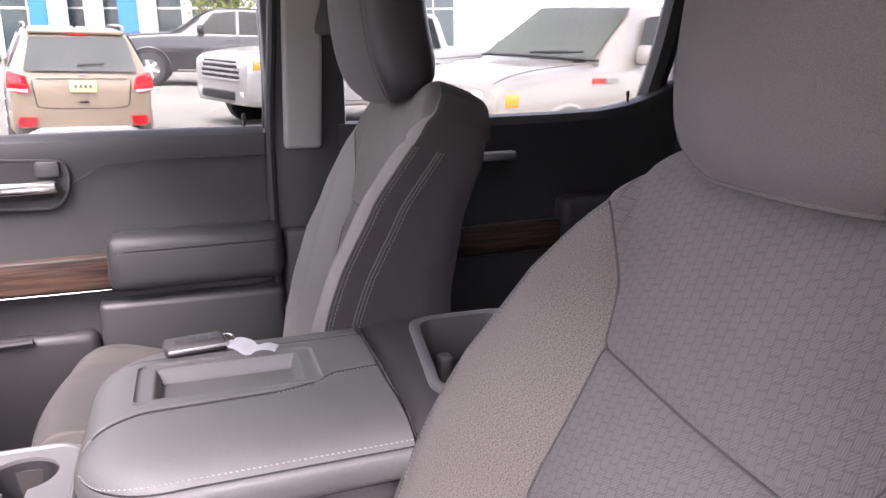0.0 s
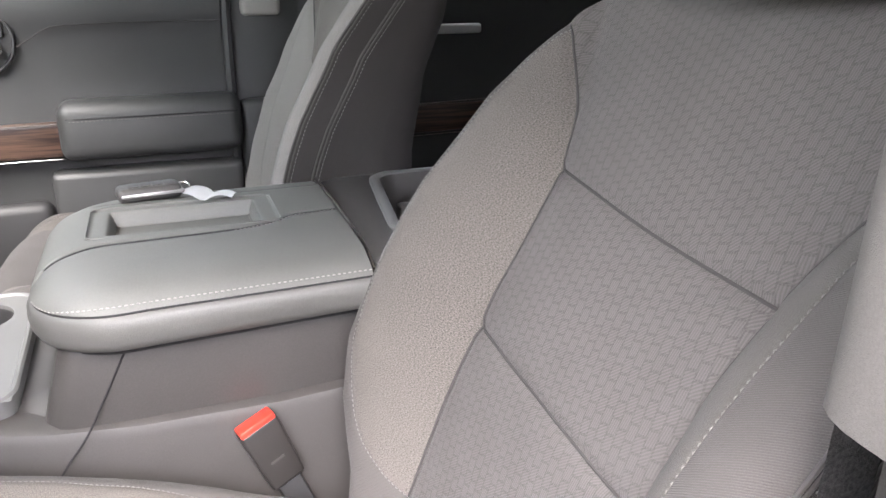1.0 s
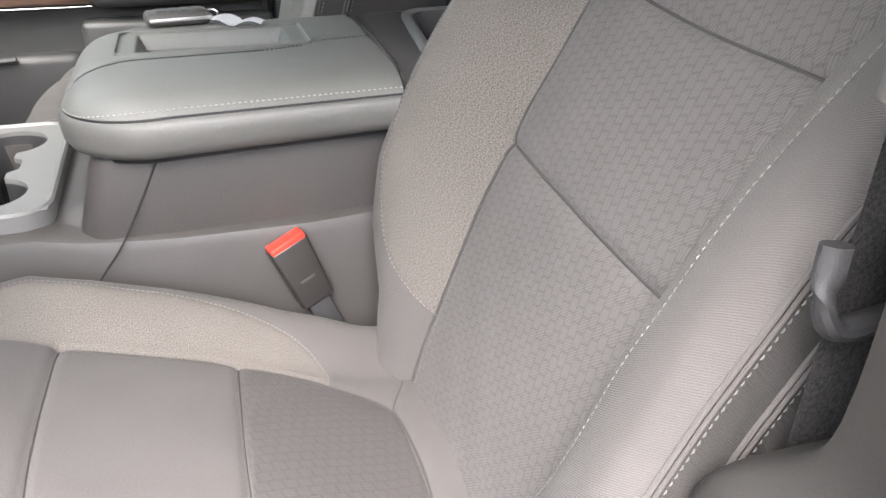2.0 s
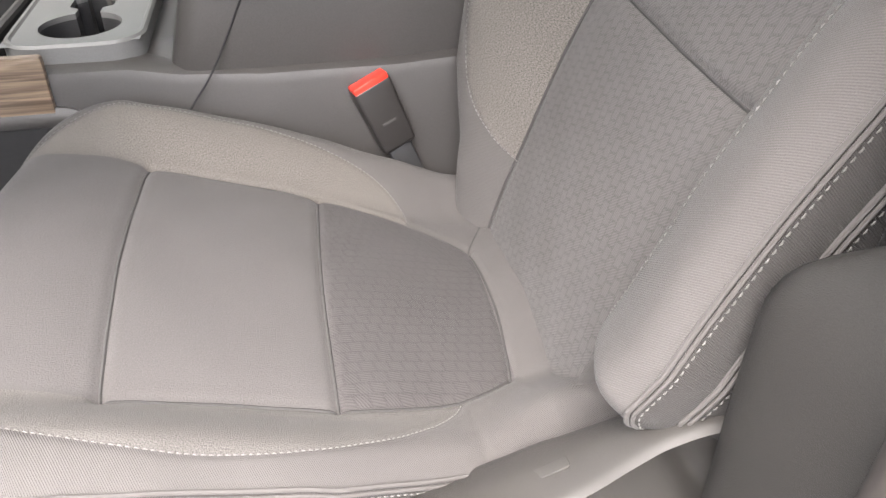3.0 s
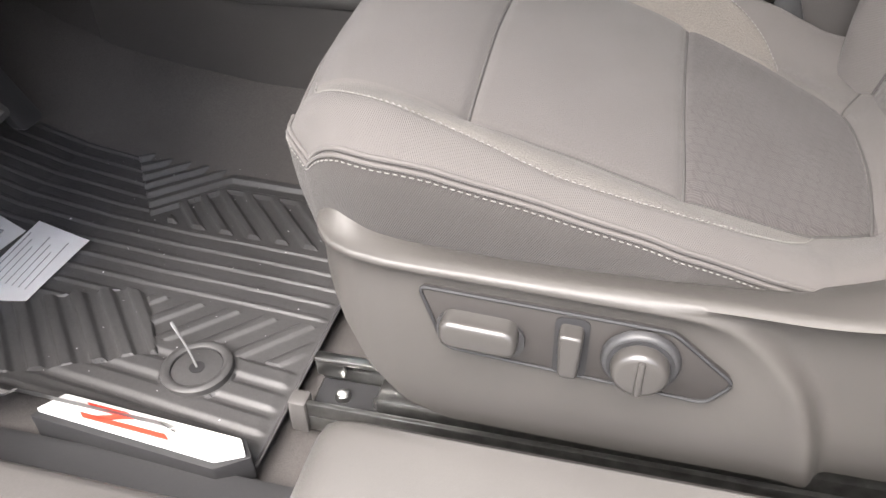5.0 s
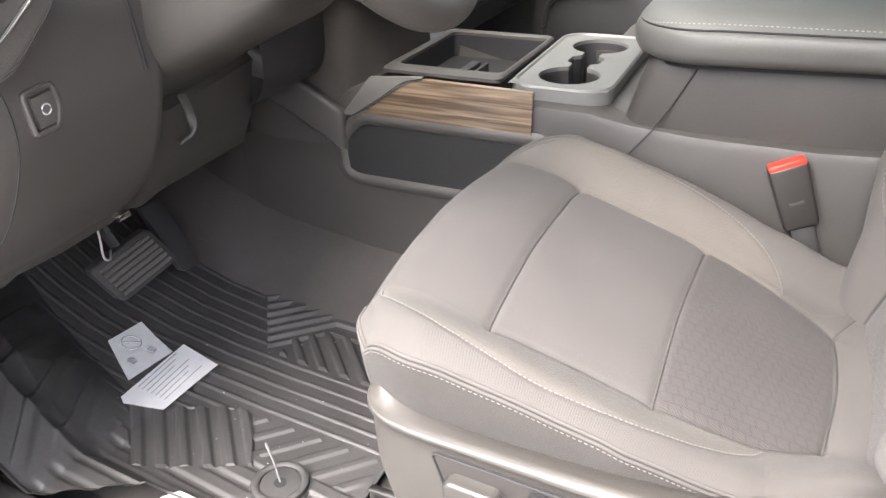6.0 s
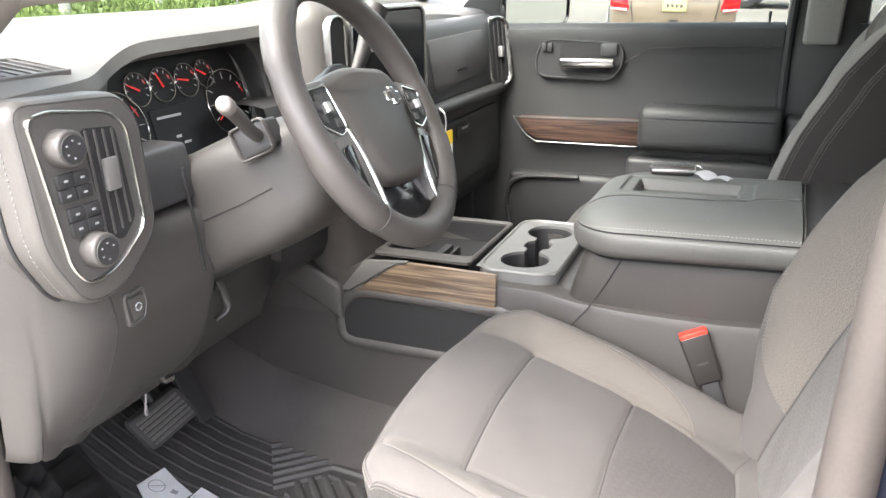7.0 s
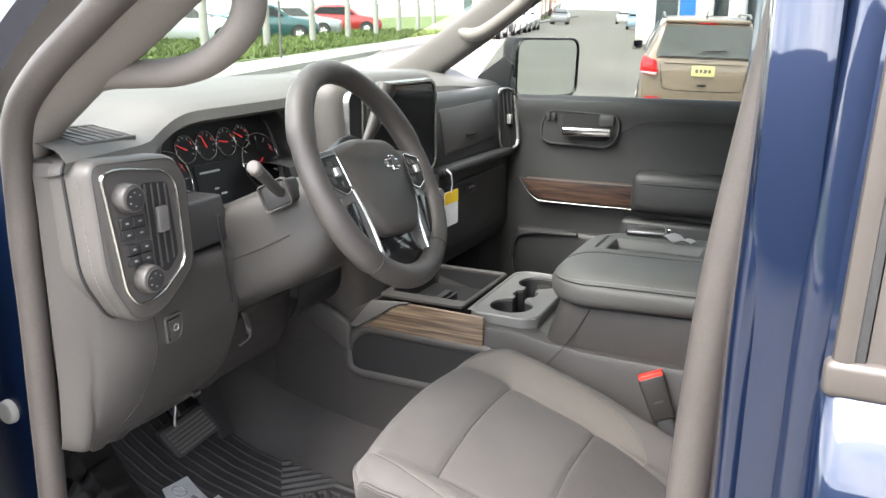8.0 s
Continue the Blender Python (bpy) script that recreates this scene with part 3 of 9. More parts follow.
        return p + out * o - back * nn

    def band(self):
        p, o, nn = self.edges(150)
        s = np.r_[0, np.cumsum(np.linalg.norm(np.diff(p, axis=0), axis=1))]
        thin = np.interp(p[:, 2], [1.0, 1.25, 1.47, 1.55], [1.80, 1.46, 0.84, 0.56])[:, None]
        rows = [(0.0, 0.0), (0.0020, 0.005), (0.0028, 0.014), (0.0020, 0.034), (0.0026, 0.040), (0.0010, 0.065), (-0.001, 0.095), (-0.006, 0.122), (-0.030, 0.142)]
        g = self.world(np.stack([p + k * o - h * thin * nn for k, h in rows], 0))
        idx = np.arange(g.shape[0] * g.shape[1]).reshape(g.shape[:2])
        quads = np.stack([idx[:-1, :-1], idx[1:, :-1], idx[1:, 1:], idx[:-1, 1:]], -1).reshape(-1, 4)
        uv = np.stack([np.repeat(s[None], len(rows), 0).ravel(), np.repeat(np.array([h for k, h in rows])[:, None], len(s), 1).ravel()], 1)
        self.last = g[-1]
        return cloth_mesh(g.reshape(-1, 3), uv, quads)


INS_OUT = [(-0.243, 0.292), (-0.126, 0.289), (0.022, 0.299), (0.085, 0.312), (0.13, 0.330), (0.163, 0.352)]
INS_IN = [(-0.243, 0.575), (-0.126, 0.573), (0.022, 0.571), (0.09, 0.562), (0.135, 0.547), (0.165, 0.528)]
STITCH_IN = [(-0.226, 0.574), (-0.214, 0.592), (-0.19, 0.614), (-0.15, 0.632), (-0.12, 0.634), (-0.03, 0.630), (0.05, 0.617), (0.09, 0.600), (0.107, 0.578), (0.108, 0.562)]
STITCH_OUT = [(-0.224, 0.302), (-0.219, 0.278), (-0.200, 0.256), (-0.165, 0.242), (-0.110, 0.232), (-0.055, 0.230), (0.0, 0.239), (0.05, 0.259), (0.085, 0.283), (0.106, 0.304), (0.116, 0.320)]
BACK_OUT = [(0.955, 0.312), (1.05, 0.304), (1.21, 0.300), (1.30, 0.298), (1.355, 0.292), (1.40, 0.274), (1.45, 0.236), (1.462, 0.222)]
BACK_IN = [(0.955, 0.560), (1.05, 0.564), (1.21, 0.570), (1.30, 0.570), (1.355, 0.576), (1.40, 0.594), (1.45, 0.632), (1.462, 0.645)]
BSTITCH_IN = [(1.035, 0.562), (1.045, 0.590), (1.065, 0.618), (1.10, 0.638), (1.16, 0.651), (1.24, 0.655), (1.32, 0.653), (1.40, 0.648), (1.462, 0.640)]
BSTITCH_OUT = [(1.050, 0.304), (1.070, 0.284), (1.11, 0.268), (1.22, 0.258), (1.32, 0.252), (1.40, 0.240), (1.462, 0.226)]


def front_seat(flip, fine, label, upright=0.0):
    seat = thing("front_seat", (0.1, float(flip(SEAT_MID)), 0.80), label, "car seat", "front seats of the cab")

    def stitch(pad, line, parent, length=0.0032, gap=0.0018, width=0.0008):
        p, nn = pad.on(line, 260, 0.0008)
        part("stitching", dashes(p, nn, length, gap, width), None, parent, "pale grey thread")

    def seam(pad, line, parent, r=0.0012):
        p, _ = pad.on(line, 140, 0.0003)
        part("seam", tube(p, r, 5), "seamshade", parent)

    # cushion
    o1, i1 = border(INS_OUT, None), border(INS_IN, None)
    pad = Cushion(flip, fine)
    seams = [[(C_FRONT, 0.289), (C_FRONT - 0.003, 0.43), (C_FRONT, 0.573)], [(C_REAR, 0.299), (C_REAR - 0.003, 0.43), (C_REAR, 0.571)],
             INS_OUT[1:], INS_IN[1:], [(0.163, 0.352), (0.170, 0.44), (0.165, 0.528)]]
    pad.press(seams, 0.0038, 0.0036)
    pad.press([STITCH_IN, STITCH_OUT, [(0.165, 0.53), (0.20, 0.59), (0.23, 0.62)]], 0.0030, 0.0013)

    def cushion_region(a, j):
        c = pad.col
        ins = (j >= c[2]) & (j < c[3]) & (a < 0.167)
        hin = (j >= c[3]) & (j < c[4]) & (a > STITCH_IN[0][0]) & (a < STITCH_IN[-1][0])
        hout = (j >= c[1]) & (j < c[2]) & (a > STITCH_OUT[0][0]) & (a < STITCH_OUT[-1][0])
        return np.where(ins & (a < C_FRONT), 1, np.where(ins & (a < C_REAR), 2, np.where(ins, 3, np.where(hin, 4, np.where(hout, 5, 0)))))

    made = pad.sheets([border(STITCH_OUT, o1), o1, i1, border(STITCH_IN, i1)], (0.14, 0.13, 0.48, 0.12, 0.13), cushion_region)
    made[6] = pad.band()
    cush = None
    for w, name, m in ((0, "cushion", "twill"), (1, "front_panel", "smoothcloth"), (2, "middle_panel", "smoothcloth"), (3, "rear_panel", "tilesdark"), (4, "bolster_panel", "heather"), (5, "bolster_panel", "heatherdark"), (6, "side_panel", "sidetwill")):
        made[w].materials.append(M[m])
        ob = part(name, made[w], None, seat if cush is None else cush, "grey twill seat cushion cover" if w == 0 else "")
        cush = cush or ob
    for s in seams:
        seam(pad, s, cush, 0.0013)
    seam(pad, [(0.165, 0.53), (0.20, 0.59), (0.23, 0.62)], cush, 0.0007)
    stitch(pad, STITCH_IN, cush, 0.003, 0.0016, 0.0008)
    stitch(pad, STITCH_OUT, cush, 0.003, 0.0016, 0.0008)
    # double fold along the edge, with a row of stitches under it
    p, o = pad.rim(150)
    p, o = p[40:-60], o[40:-60]
    for k, h, r in ((0.0006, 0.0006, 0.0016), (0.0024, -0.0034, 0.0014)):
        part("piping", tube(pad.world(p + k * o + [0, 0, h]), r, 7), "twill", cush)
    o2 = o * [1, np.sign(flip(1.0) - flip(0.0)), 1]
    part("stitching", dashes(pad.world(p + 0.0034 * o + [0, 0, -0.0066]), o2 + [0, 0, 0.3], 0.0030, 0.0019, 0.0008), None, cush, "pale grey thread")

    # backrest
    o2, i2 = border(BACK_OUT, None), border(BACK_IN, None)
    bp = Backrest(flip, fine)
    bs = [[(1.208, 0.300), (1.206, 0.43), (1.210, 0.570)], [(1.352, 0.293), (1.350, 0.43), (1.356, 0.576)], BACK_OUT, BACK_IN]
    bp.press(bs, 0.0048, 0.0036)
    bp.press([BSTITCH_IN[1:-1], BSTITCH_OUT[1:-1]], 0.0030, 0.0012)

    def back_region(a, j):
        c = bp.col
        inside = (j >= c[2]) & (j < c[3])
        hin = (j >= c[3]) & (j < c[4]) & (a > BSTITCH_IN[0][0]) & (a < 1.462)
        hout = (j >= c[1]) & (j < c[2]) & (a > BSTITCH_OUT[0][0]) & (a < 1.462)
        top = (a > 1.354) & (inside | ((a >= 1.462) & (j >= c[1]) & (j < c[4])))
        return np.where(hin, 3, np.where(hout, 4, np.where(top, 1, np.where(inside & (a > 1.209), 5, np.where(inside, 2, 0)))))

    made = bp.sheets([border(BSTITCH_OUT, o2), o2, i2, border(BSTITCH_IN, i2)], (0.13, 0.14, 0.42, 0.16, 0.15), back_region)
    made[6] = bp.band()
    back = None
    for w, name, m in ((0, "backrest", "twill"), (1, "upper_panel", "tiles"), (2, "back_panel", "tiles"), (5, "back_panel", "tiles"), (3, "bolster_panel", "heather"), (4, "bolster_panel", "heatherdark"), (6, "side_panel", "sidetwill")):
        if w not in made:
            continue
        # far seat: front covers take a copy lightened as if lit from the windows
        made[w].materials.append(M[m if fine else {"twill": "litfront", "tiles": "heather", "heather": "litfront", "heatherdark": "litfront"}.get(m, m)])
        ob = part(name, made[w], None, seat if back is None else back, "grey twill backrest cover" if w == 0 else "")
        back = back or ob
    for s in bs:
        seam(bp, s, back, 0.0014)
    stitch(bp, BSTITCH_IN, back, 0.0032, 0.0018, 0.0010)
    stitch(bp, BSTITCH_OUT, back, 0.0036, 0.0020, 0.0010)
    turned = [1, np.sign(flip(1.0) - flip(0.0)), 1]
    sides = (slice(16, 128), slice(-128, -16))
    for side, out, deep in [(q, *w) for q in sides for w in ((0.0008, -0.0006), (0.0030, 0.0365))]:
        part("piping", tube(bp.world(bp.behind(out, deep)[side]), 0.0018, 7), "twill", back)
        part("piping", tube(bp.world(bp.behind(out + 0.0012, deep + 0.0042)[side]), 0.0014, 7), "twill", back)
        part("stitching", dashes(bp.world(bp.behind(out + 0.0014, deep + 0.0086)[side]), bp.edges(150)[1][side] * turned, 0.0036, 0.0020, 0.0009), None, back, "pale grey thread")
    # the shell that closes the back
    half = len(bp.last) // 2
    left, right = bp.last[:half], bp.last[::-1][:half]
    shell = loft([left + f * (right - left) + np.array([0.02 * math.sin(math.pi * f), 0, 0]) for f in np.linspace(0, 1, 9)], closed=False, caps=False)
    part("back_shell", shell, "dark", back, "black cloth back shell")

    # headrest
    rings = []
    for f in 0.5 - 0.5 * np.cos(np.linspace(0, math.pi, 15)):
        z = 1.522 + 0.235 * f
        wy = 0.134 * (1 - 0.30 * abs(2 * f - 1) ** 7) * (1.0 - 0.06 * f)
        tx = 0.060 * (1 - 0.45 * abs(2 * f - 1.0) ** 5)
        x = 0.470 - 0.012 * math.sin(math.pi * f) + 0.02 * f
        ring = []
        for w in np.linspace(0, 2 * math.pi, 44, endpoint=False):
            cy, cx = math.cos(w), math.sin(w)
            y = wy * np.sign(cy) * abs(cy) ** 0.55
            ring.append((x + tx * np.sign(cx) * abs(cx) ** 0.6 - 0.010 * (1 - (y / 0.13) ** 2) * (cx < 0), float(flip(SEAT_MID + y)), z))
        rings.append(ring)
    head = part("headrest", loft(rings), "dark", seat, "grey cloth headrest with black sides")
    part("front_panel", loft([[(p[0] - 0.0015, p[1], p[2]) for p in r[26:41]] for r in rings], closed=False, caps=False), "headcloth", head, "grey cloth front panel")
    for side in (-1, 1):
        line = []
        for f, r in zip(np.linspace(0, 1, 15), rings):
            j = 27 if side < 0 else 39
            line.append(r[j])
        part("seam", tube(spline(line[1:-1], 60), 0.0016, 6), "seamshade", head)
    part("piping", tube(spline([(p[0] - 0.002, p[1], p[2]) for p in rings[1][26:41]], 60), 0.0022, 7), "headcloth", head)
    posts_made = []
    for dy in (-0.06, 0.06):
        posts_made.append(part("headrest_post", cyl((0.485, float(flip(SEAT_MID + dy)), 1.50), (0.485, float(flip(SEAT_MID + dy)), 1.545), 0.007), "chrome", seat))
    # set the cushion's height and the backrest's angle about its hinge
    if upright:
        for o in [cush, *cush.children_recursive]:
            o.data.transform(Matrix.Translation((0.025, 0, 0.028)))
        hinge = Matrix.Translation((0.235, 0, 0.98))
        turn = hinge @ Euler((0, -radians(upright), 0)).to_matrix().to_4x4() @ hinge.inverted()
        seen = set()
        for o in [back, *back.children_recursive, head, *head.children_recursive, *posts_made]:
            if o.data.name not in seen:
                seen.add(o.data.name)
                o.data.transform(turn)
    if not fine:
        for o in seat.children_recursive:
            if o.name.startswith("stitching"):
                o.data.materials[0] = M["dimthread"]
    # frame under the cushion
    y0, y1 = sorted((float(flip(0.25)), float(flip(0.62))))
    part("seat_frame", box(-0.17, 0.34, y0, y1, 0.80, 0.945, 0.02), "dark", seat, "black steel frame under the cushion")
    return seat


for key, base, kind, con in (("smoothcloth", (0.062, 0.058, 0.056), "heather", 0.36),):
    M[key] = cloth("seat_cloth_fine", base, kind, con, bumpy=0.35)
# bolster cloth made paler: window light on the far seat put into the colour
M["litfront"] = cloth("seat_cloth_lit", (0.170, 0.162, 0.152), "heather", 0.5)
# same tile weave as the backrest, on a darker base colour
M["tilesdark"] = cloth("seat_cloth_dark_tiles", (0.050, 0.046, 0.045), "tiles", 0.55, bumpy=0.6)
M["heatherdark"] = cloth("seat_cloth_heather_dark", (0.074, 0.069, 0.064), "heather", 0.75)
# twill copy for the seat sides, with their shade put into the colour
M["sidetwill"] = cloth("seat_cloth_shaded_twill", (0.038, 0.035, 0.033), "twill", 0.70, bumpy=0.9)
M["headcloth"] = mat("headrest_cloth", (0.066, 0.061, 0.059), 0.9, grain=(1100, 0.18), bump=("noise", 1500, 0.5), stain=(6, 0.1), spec=0.25)
driver_seat = front_seat(lambda y: y * 1.0, True, "grey cloth bucket seat with lighter bolsters and white stitching")
passenger_seat = front_seat(lambda y: 1.662 - y, False, "grey cloth bucket seat on the far side of the console", 12.0)


# ---- side shield of the driver's seat, with its switches ----
def shield():
    """A moulded side: a front body with a shoulder that turns down behind the switches, and a rear shoulder that rises to the hinge."""
    yb = lambda x: np.interp(x, [-0.212, -0.19, -0.16, -0.10, 0.0, 0.10, 0.15, 0.20, 0.42], [0.210, 0.212, 0.219, 0.226, 0.236, 0.248, 0.244, 0.232, 0.230])
    zb = lambda x: np.interp(x, [-0.212, -0.195, -0.175, -0.14, -0.10, 0.0, 0.06, 0.10, 0.14, 0.17, 0.20, 0.23, 0.42], [1.034, 1.028, 1.014, 1.001, 0.992, 0.982, 0.978, 0.980, 0.998, 1.014, 1.032, 1.040, 1.044])
    low = lambda x: np.interp(x, [-0.212, -0.196, -0.176, -0.148, -0.12, 0.0, 0.42], [0.985, 0.945, 0.905, 0.872, 0.857, 0.851, 0.848])
    r1q = spline([(-0.25, 1.012), (-0.18, 1.0095), (-0.08, 1.006), (0.015, 1.000), (0.045, 0.994), (0.068, 0.982), (0.088, 0.962), (0.104, 0.938), (0.116, 0.905), (0.126, 0.86), (0.140, 0.80)], 300)
    r2q = spline([(-0.25, 1.014), (-0.212, 1.012), (-0.18, 1.0105), (-0.06, 1.0065), (0.0, 1.0065), (0.05, 1.0065), (0.10, 1.006), (0.138, 1.011), (0.165, 1.024), (0.19, 1.042), (0.215, 1.056), (0.26, 1.063), (0.42, 1.065)], 300)
    r2 = lambda x: np.interp(x, r2q[:, 0], r2q[:, 1])
    sig = lambda v: 1 / (1 + np.exp(-np.clip(v, -40, 40)))
    xs = np.r_[-0.212, -0.2115, -0.210, -0.206, -0.200, -0.193, np.linspace(-0.185, 0.42, 190)]
    front = np.interp(xs, [-0.212, -0.2115, -0.210, -0.204, -0.194, -0.178, -0.155, -0.13], [0.048, 0.040, 0.032, 0.020, 0.011, 0.0045, 0.001, 0.0])
    x, w = np.meshgrid(xs, np.linspace(0, 1, 110), indexing="ij")
    z = r2(x) - 0.005 + (low(x) - r2(x) + 0.005) * w
    d = np.full(x.shape, 9.0)
    for (xa, za), (xb, zc) in zip(r1q, r1q[1:]):
        t = np.clip(((x - xa) * (xb - xa) + (z - za) * (zc - za)) / ((xb - xa) ** 2 + (zc - za) ** 2), 0, 1)
        d = np.minimum(d, np.hypot(x - xa - t * (xb - xa), z - za - t * (zc - za)))
    a1 = d * np.where((z < np.interp(x, r1q[:, 0], r1q[:, 1])) & (x < 0.14), 1, -1)
    a2 = np.maximum(r2(x) - 0.005 - z, 0)
    y = 0.1765 + 0.0150 * (1 - np.exp(-a2 / 0.012)) * sig(-a1 / 0.0030) * np.clip((x - 0.01) / 0.06, 0, 1)
    y = y + 0.0125 * (1 - np.exp(-np.maximum(a1, 0) / 0.0070)) * sig(a1 / 0.002) + 0.0120 * sig(-a1 / 0.0026) * np.clip((x + 0.08) / 0.18, 0, 1)
    y = y + 0.010 * np.clip((0.90 - z) / 0.05, 0, 1) ** 2 + front[:, None]
    y = y + 0.013 * np.exp(-(((x - np.interp(z, [0.90, 0.985, 1.045, 1.08], [0.300, 0.250, 0.220, 0.2235])) / 0.012) ** 2)) * np.clip((z - 0.92) / 0.08, 0, 1)
    grid = np.stack([x, y, z], -1)
    shelf = []
    for i, q in enumerate(xs):
        f, r = front[i], float(r2(q))
        bo, zo = float(yb(q)) + f, float(zb(q))
        m = 0.5 * (bo + 0.19 + f)
        shelf.append(spline([(q, bo + 0.020, zo - 0.030), (q, bo + 0.003, zo - 0.006), (q, bo - 0.004, zo), (q, m, 0.55 * r + 0.45 * zo + 0.003), (q, 0.1905 + f, r + 0.0015), (q, 0.1815 + f, r - 0.0006)], 36))
    bm = loft(np.concatenate([np.array(shelf), grid], 1).tolist(), closed=False, caps=False)
    body = part("side_shield", mesh_of(bm, "side_shield", "shield", crease=80), None, driver_seat, "grey grained plastic side shield with power switches")
    # the switch panel: a five-sided dark recess
    P = lambda a, b, d: (a, 0.187 + d + 0.02 * (b - 0.96), b)
    outline = smooth_outline([(-0.134, 0.992), (0.020, 0.984), (0.060, 0.950), (0.046, 0.931), (-0.118, 0.944)], 0.006)
    part("switch_panel", slab(outline, lambda a, b, d: P(a, b, d - 0.0035), 0.012, 0.0012), "panelgrey", body, "dark grey switch panel")
    part("panel_rim", tube([P(a, b, -0.0035) for a, b in outline], 0.0014, 6, True), "pit", body)
    sw = slab(rounded(-0.119, -0.070, 0.955, 0.976, 0.008), lambda a, b, d: P(a, b - 0.06 * (a + 0.09), d - 0.018), 0.016, 0.004, 3)
    part("cushion_switch", sw, "satin", body)
    part("switch_well", slab(rounded(-0.1225, -0.0665, 0.947, 0.974, 0.011), lambda a, b, d: P(a, b - 0.06 * (a + 0.09), d - 0.006), 0.004), "dark", body)
    part("recline_lever", slab(smooth_outline([(-0.0455, 0.980), (-0.0305, 0.979), (-0.0325, 0.941), (-0.0445, 0.942)], 0.004), lambda a, b, d: P(a, b, d - 0.017 + 0.10 * (0.98 - b)), 0.016, 0.0060, 5), "satin", body)
    part("lever_slot", slab(rounded(-0.0485, -0.0275, 0.937, 0.984, 0.005), lambda a, b, d: P(a, b, d - 0.0045), 0.004), "pit", body)
    k0 = P(0.004, 0.960, -0.004)
    part("knob_ring", cyl(k0, (k0[0], k0[1] - 0.006, k0[2]), 0.0245, 0.0225, 40, 0.0020), "dark", body)
    part("knob_gap", cyl((k0[0], k0[1] - 0.004, k0[2]), (k0[0], k0[1] - 0.0066, k0[2]), 0.0200, None, 40), "pit", body)
    part("lumbar_knob", cyl((k0[0], k0[1] - 0.004, k0[2]), (k0[0], k0[1] - 0.017, k0[2]), 0.0182, 0.0165, 40, 0.004), "satin", body)
    part("knob_grip", box(k0[0] - 0.0022, k0[0] + 0.0022, k0[1] - 0.0195, k0[1] - 0.013, k0[2] - 0.014, k0[2] + 0.014, 0.0015), "satin", body)
    tag = slab(rounded(0.128, 0.160, -0.0045, 0.0045, 0.002), lambda a, b, d: (a, 0.214 - b - 0.14 * (a - 0.128), 1.0015 - d * 0.5 + 0.15 * b + 0.66 * (a - 0.128)), 0.004, 0.0008)
    part("moulded_badge", tag, "shield", body)


shield()


# ---- cab floor ----
CAB_MID = 0.83


def floor_z(x):
    return float(np.interp(x, [-1.10, -0.95, -0.85, -0.78, -0.70, -0.60, -0.50, -0.30, 2.0], [1.06, 0.945, 0.865, 0.825, 0.797, 0.777, 0.766, 0.755, 0.755]))


def cab_floor():
    xs = list(np.linspace(-1.10, -0.4, 24)) + [-0.2, 0.5, 1.0, 1.70]
    ys = np.linspace(0.10, 1.56, 50)

    def z(x, y):
        hump = 0.14 * math.exp(-(((y - CAB_MID) / 0.20) ** 4)) * float(np.interp(x, [-1.1, -0.3, 0.3], [1.0, 1.0, 0.3]))
        return floor_z(x) - 0.014 + hump

    top = [[(x, y, z(x, y)) for y in ys] for x in xs]
    bm = loft(top, closed=False, caps=False)
    low = box(-1.12, 1.72, 0.06, 1.60, 0.62, 0.70)
    return part("floor", join(bm, low), "carpet", None)


tagged(cab_floor(), "dark grey carpeted cab floor with a centre tunnel", "floor", kind="structure")


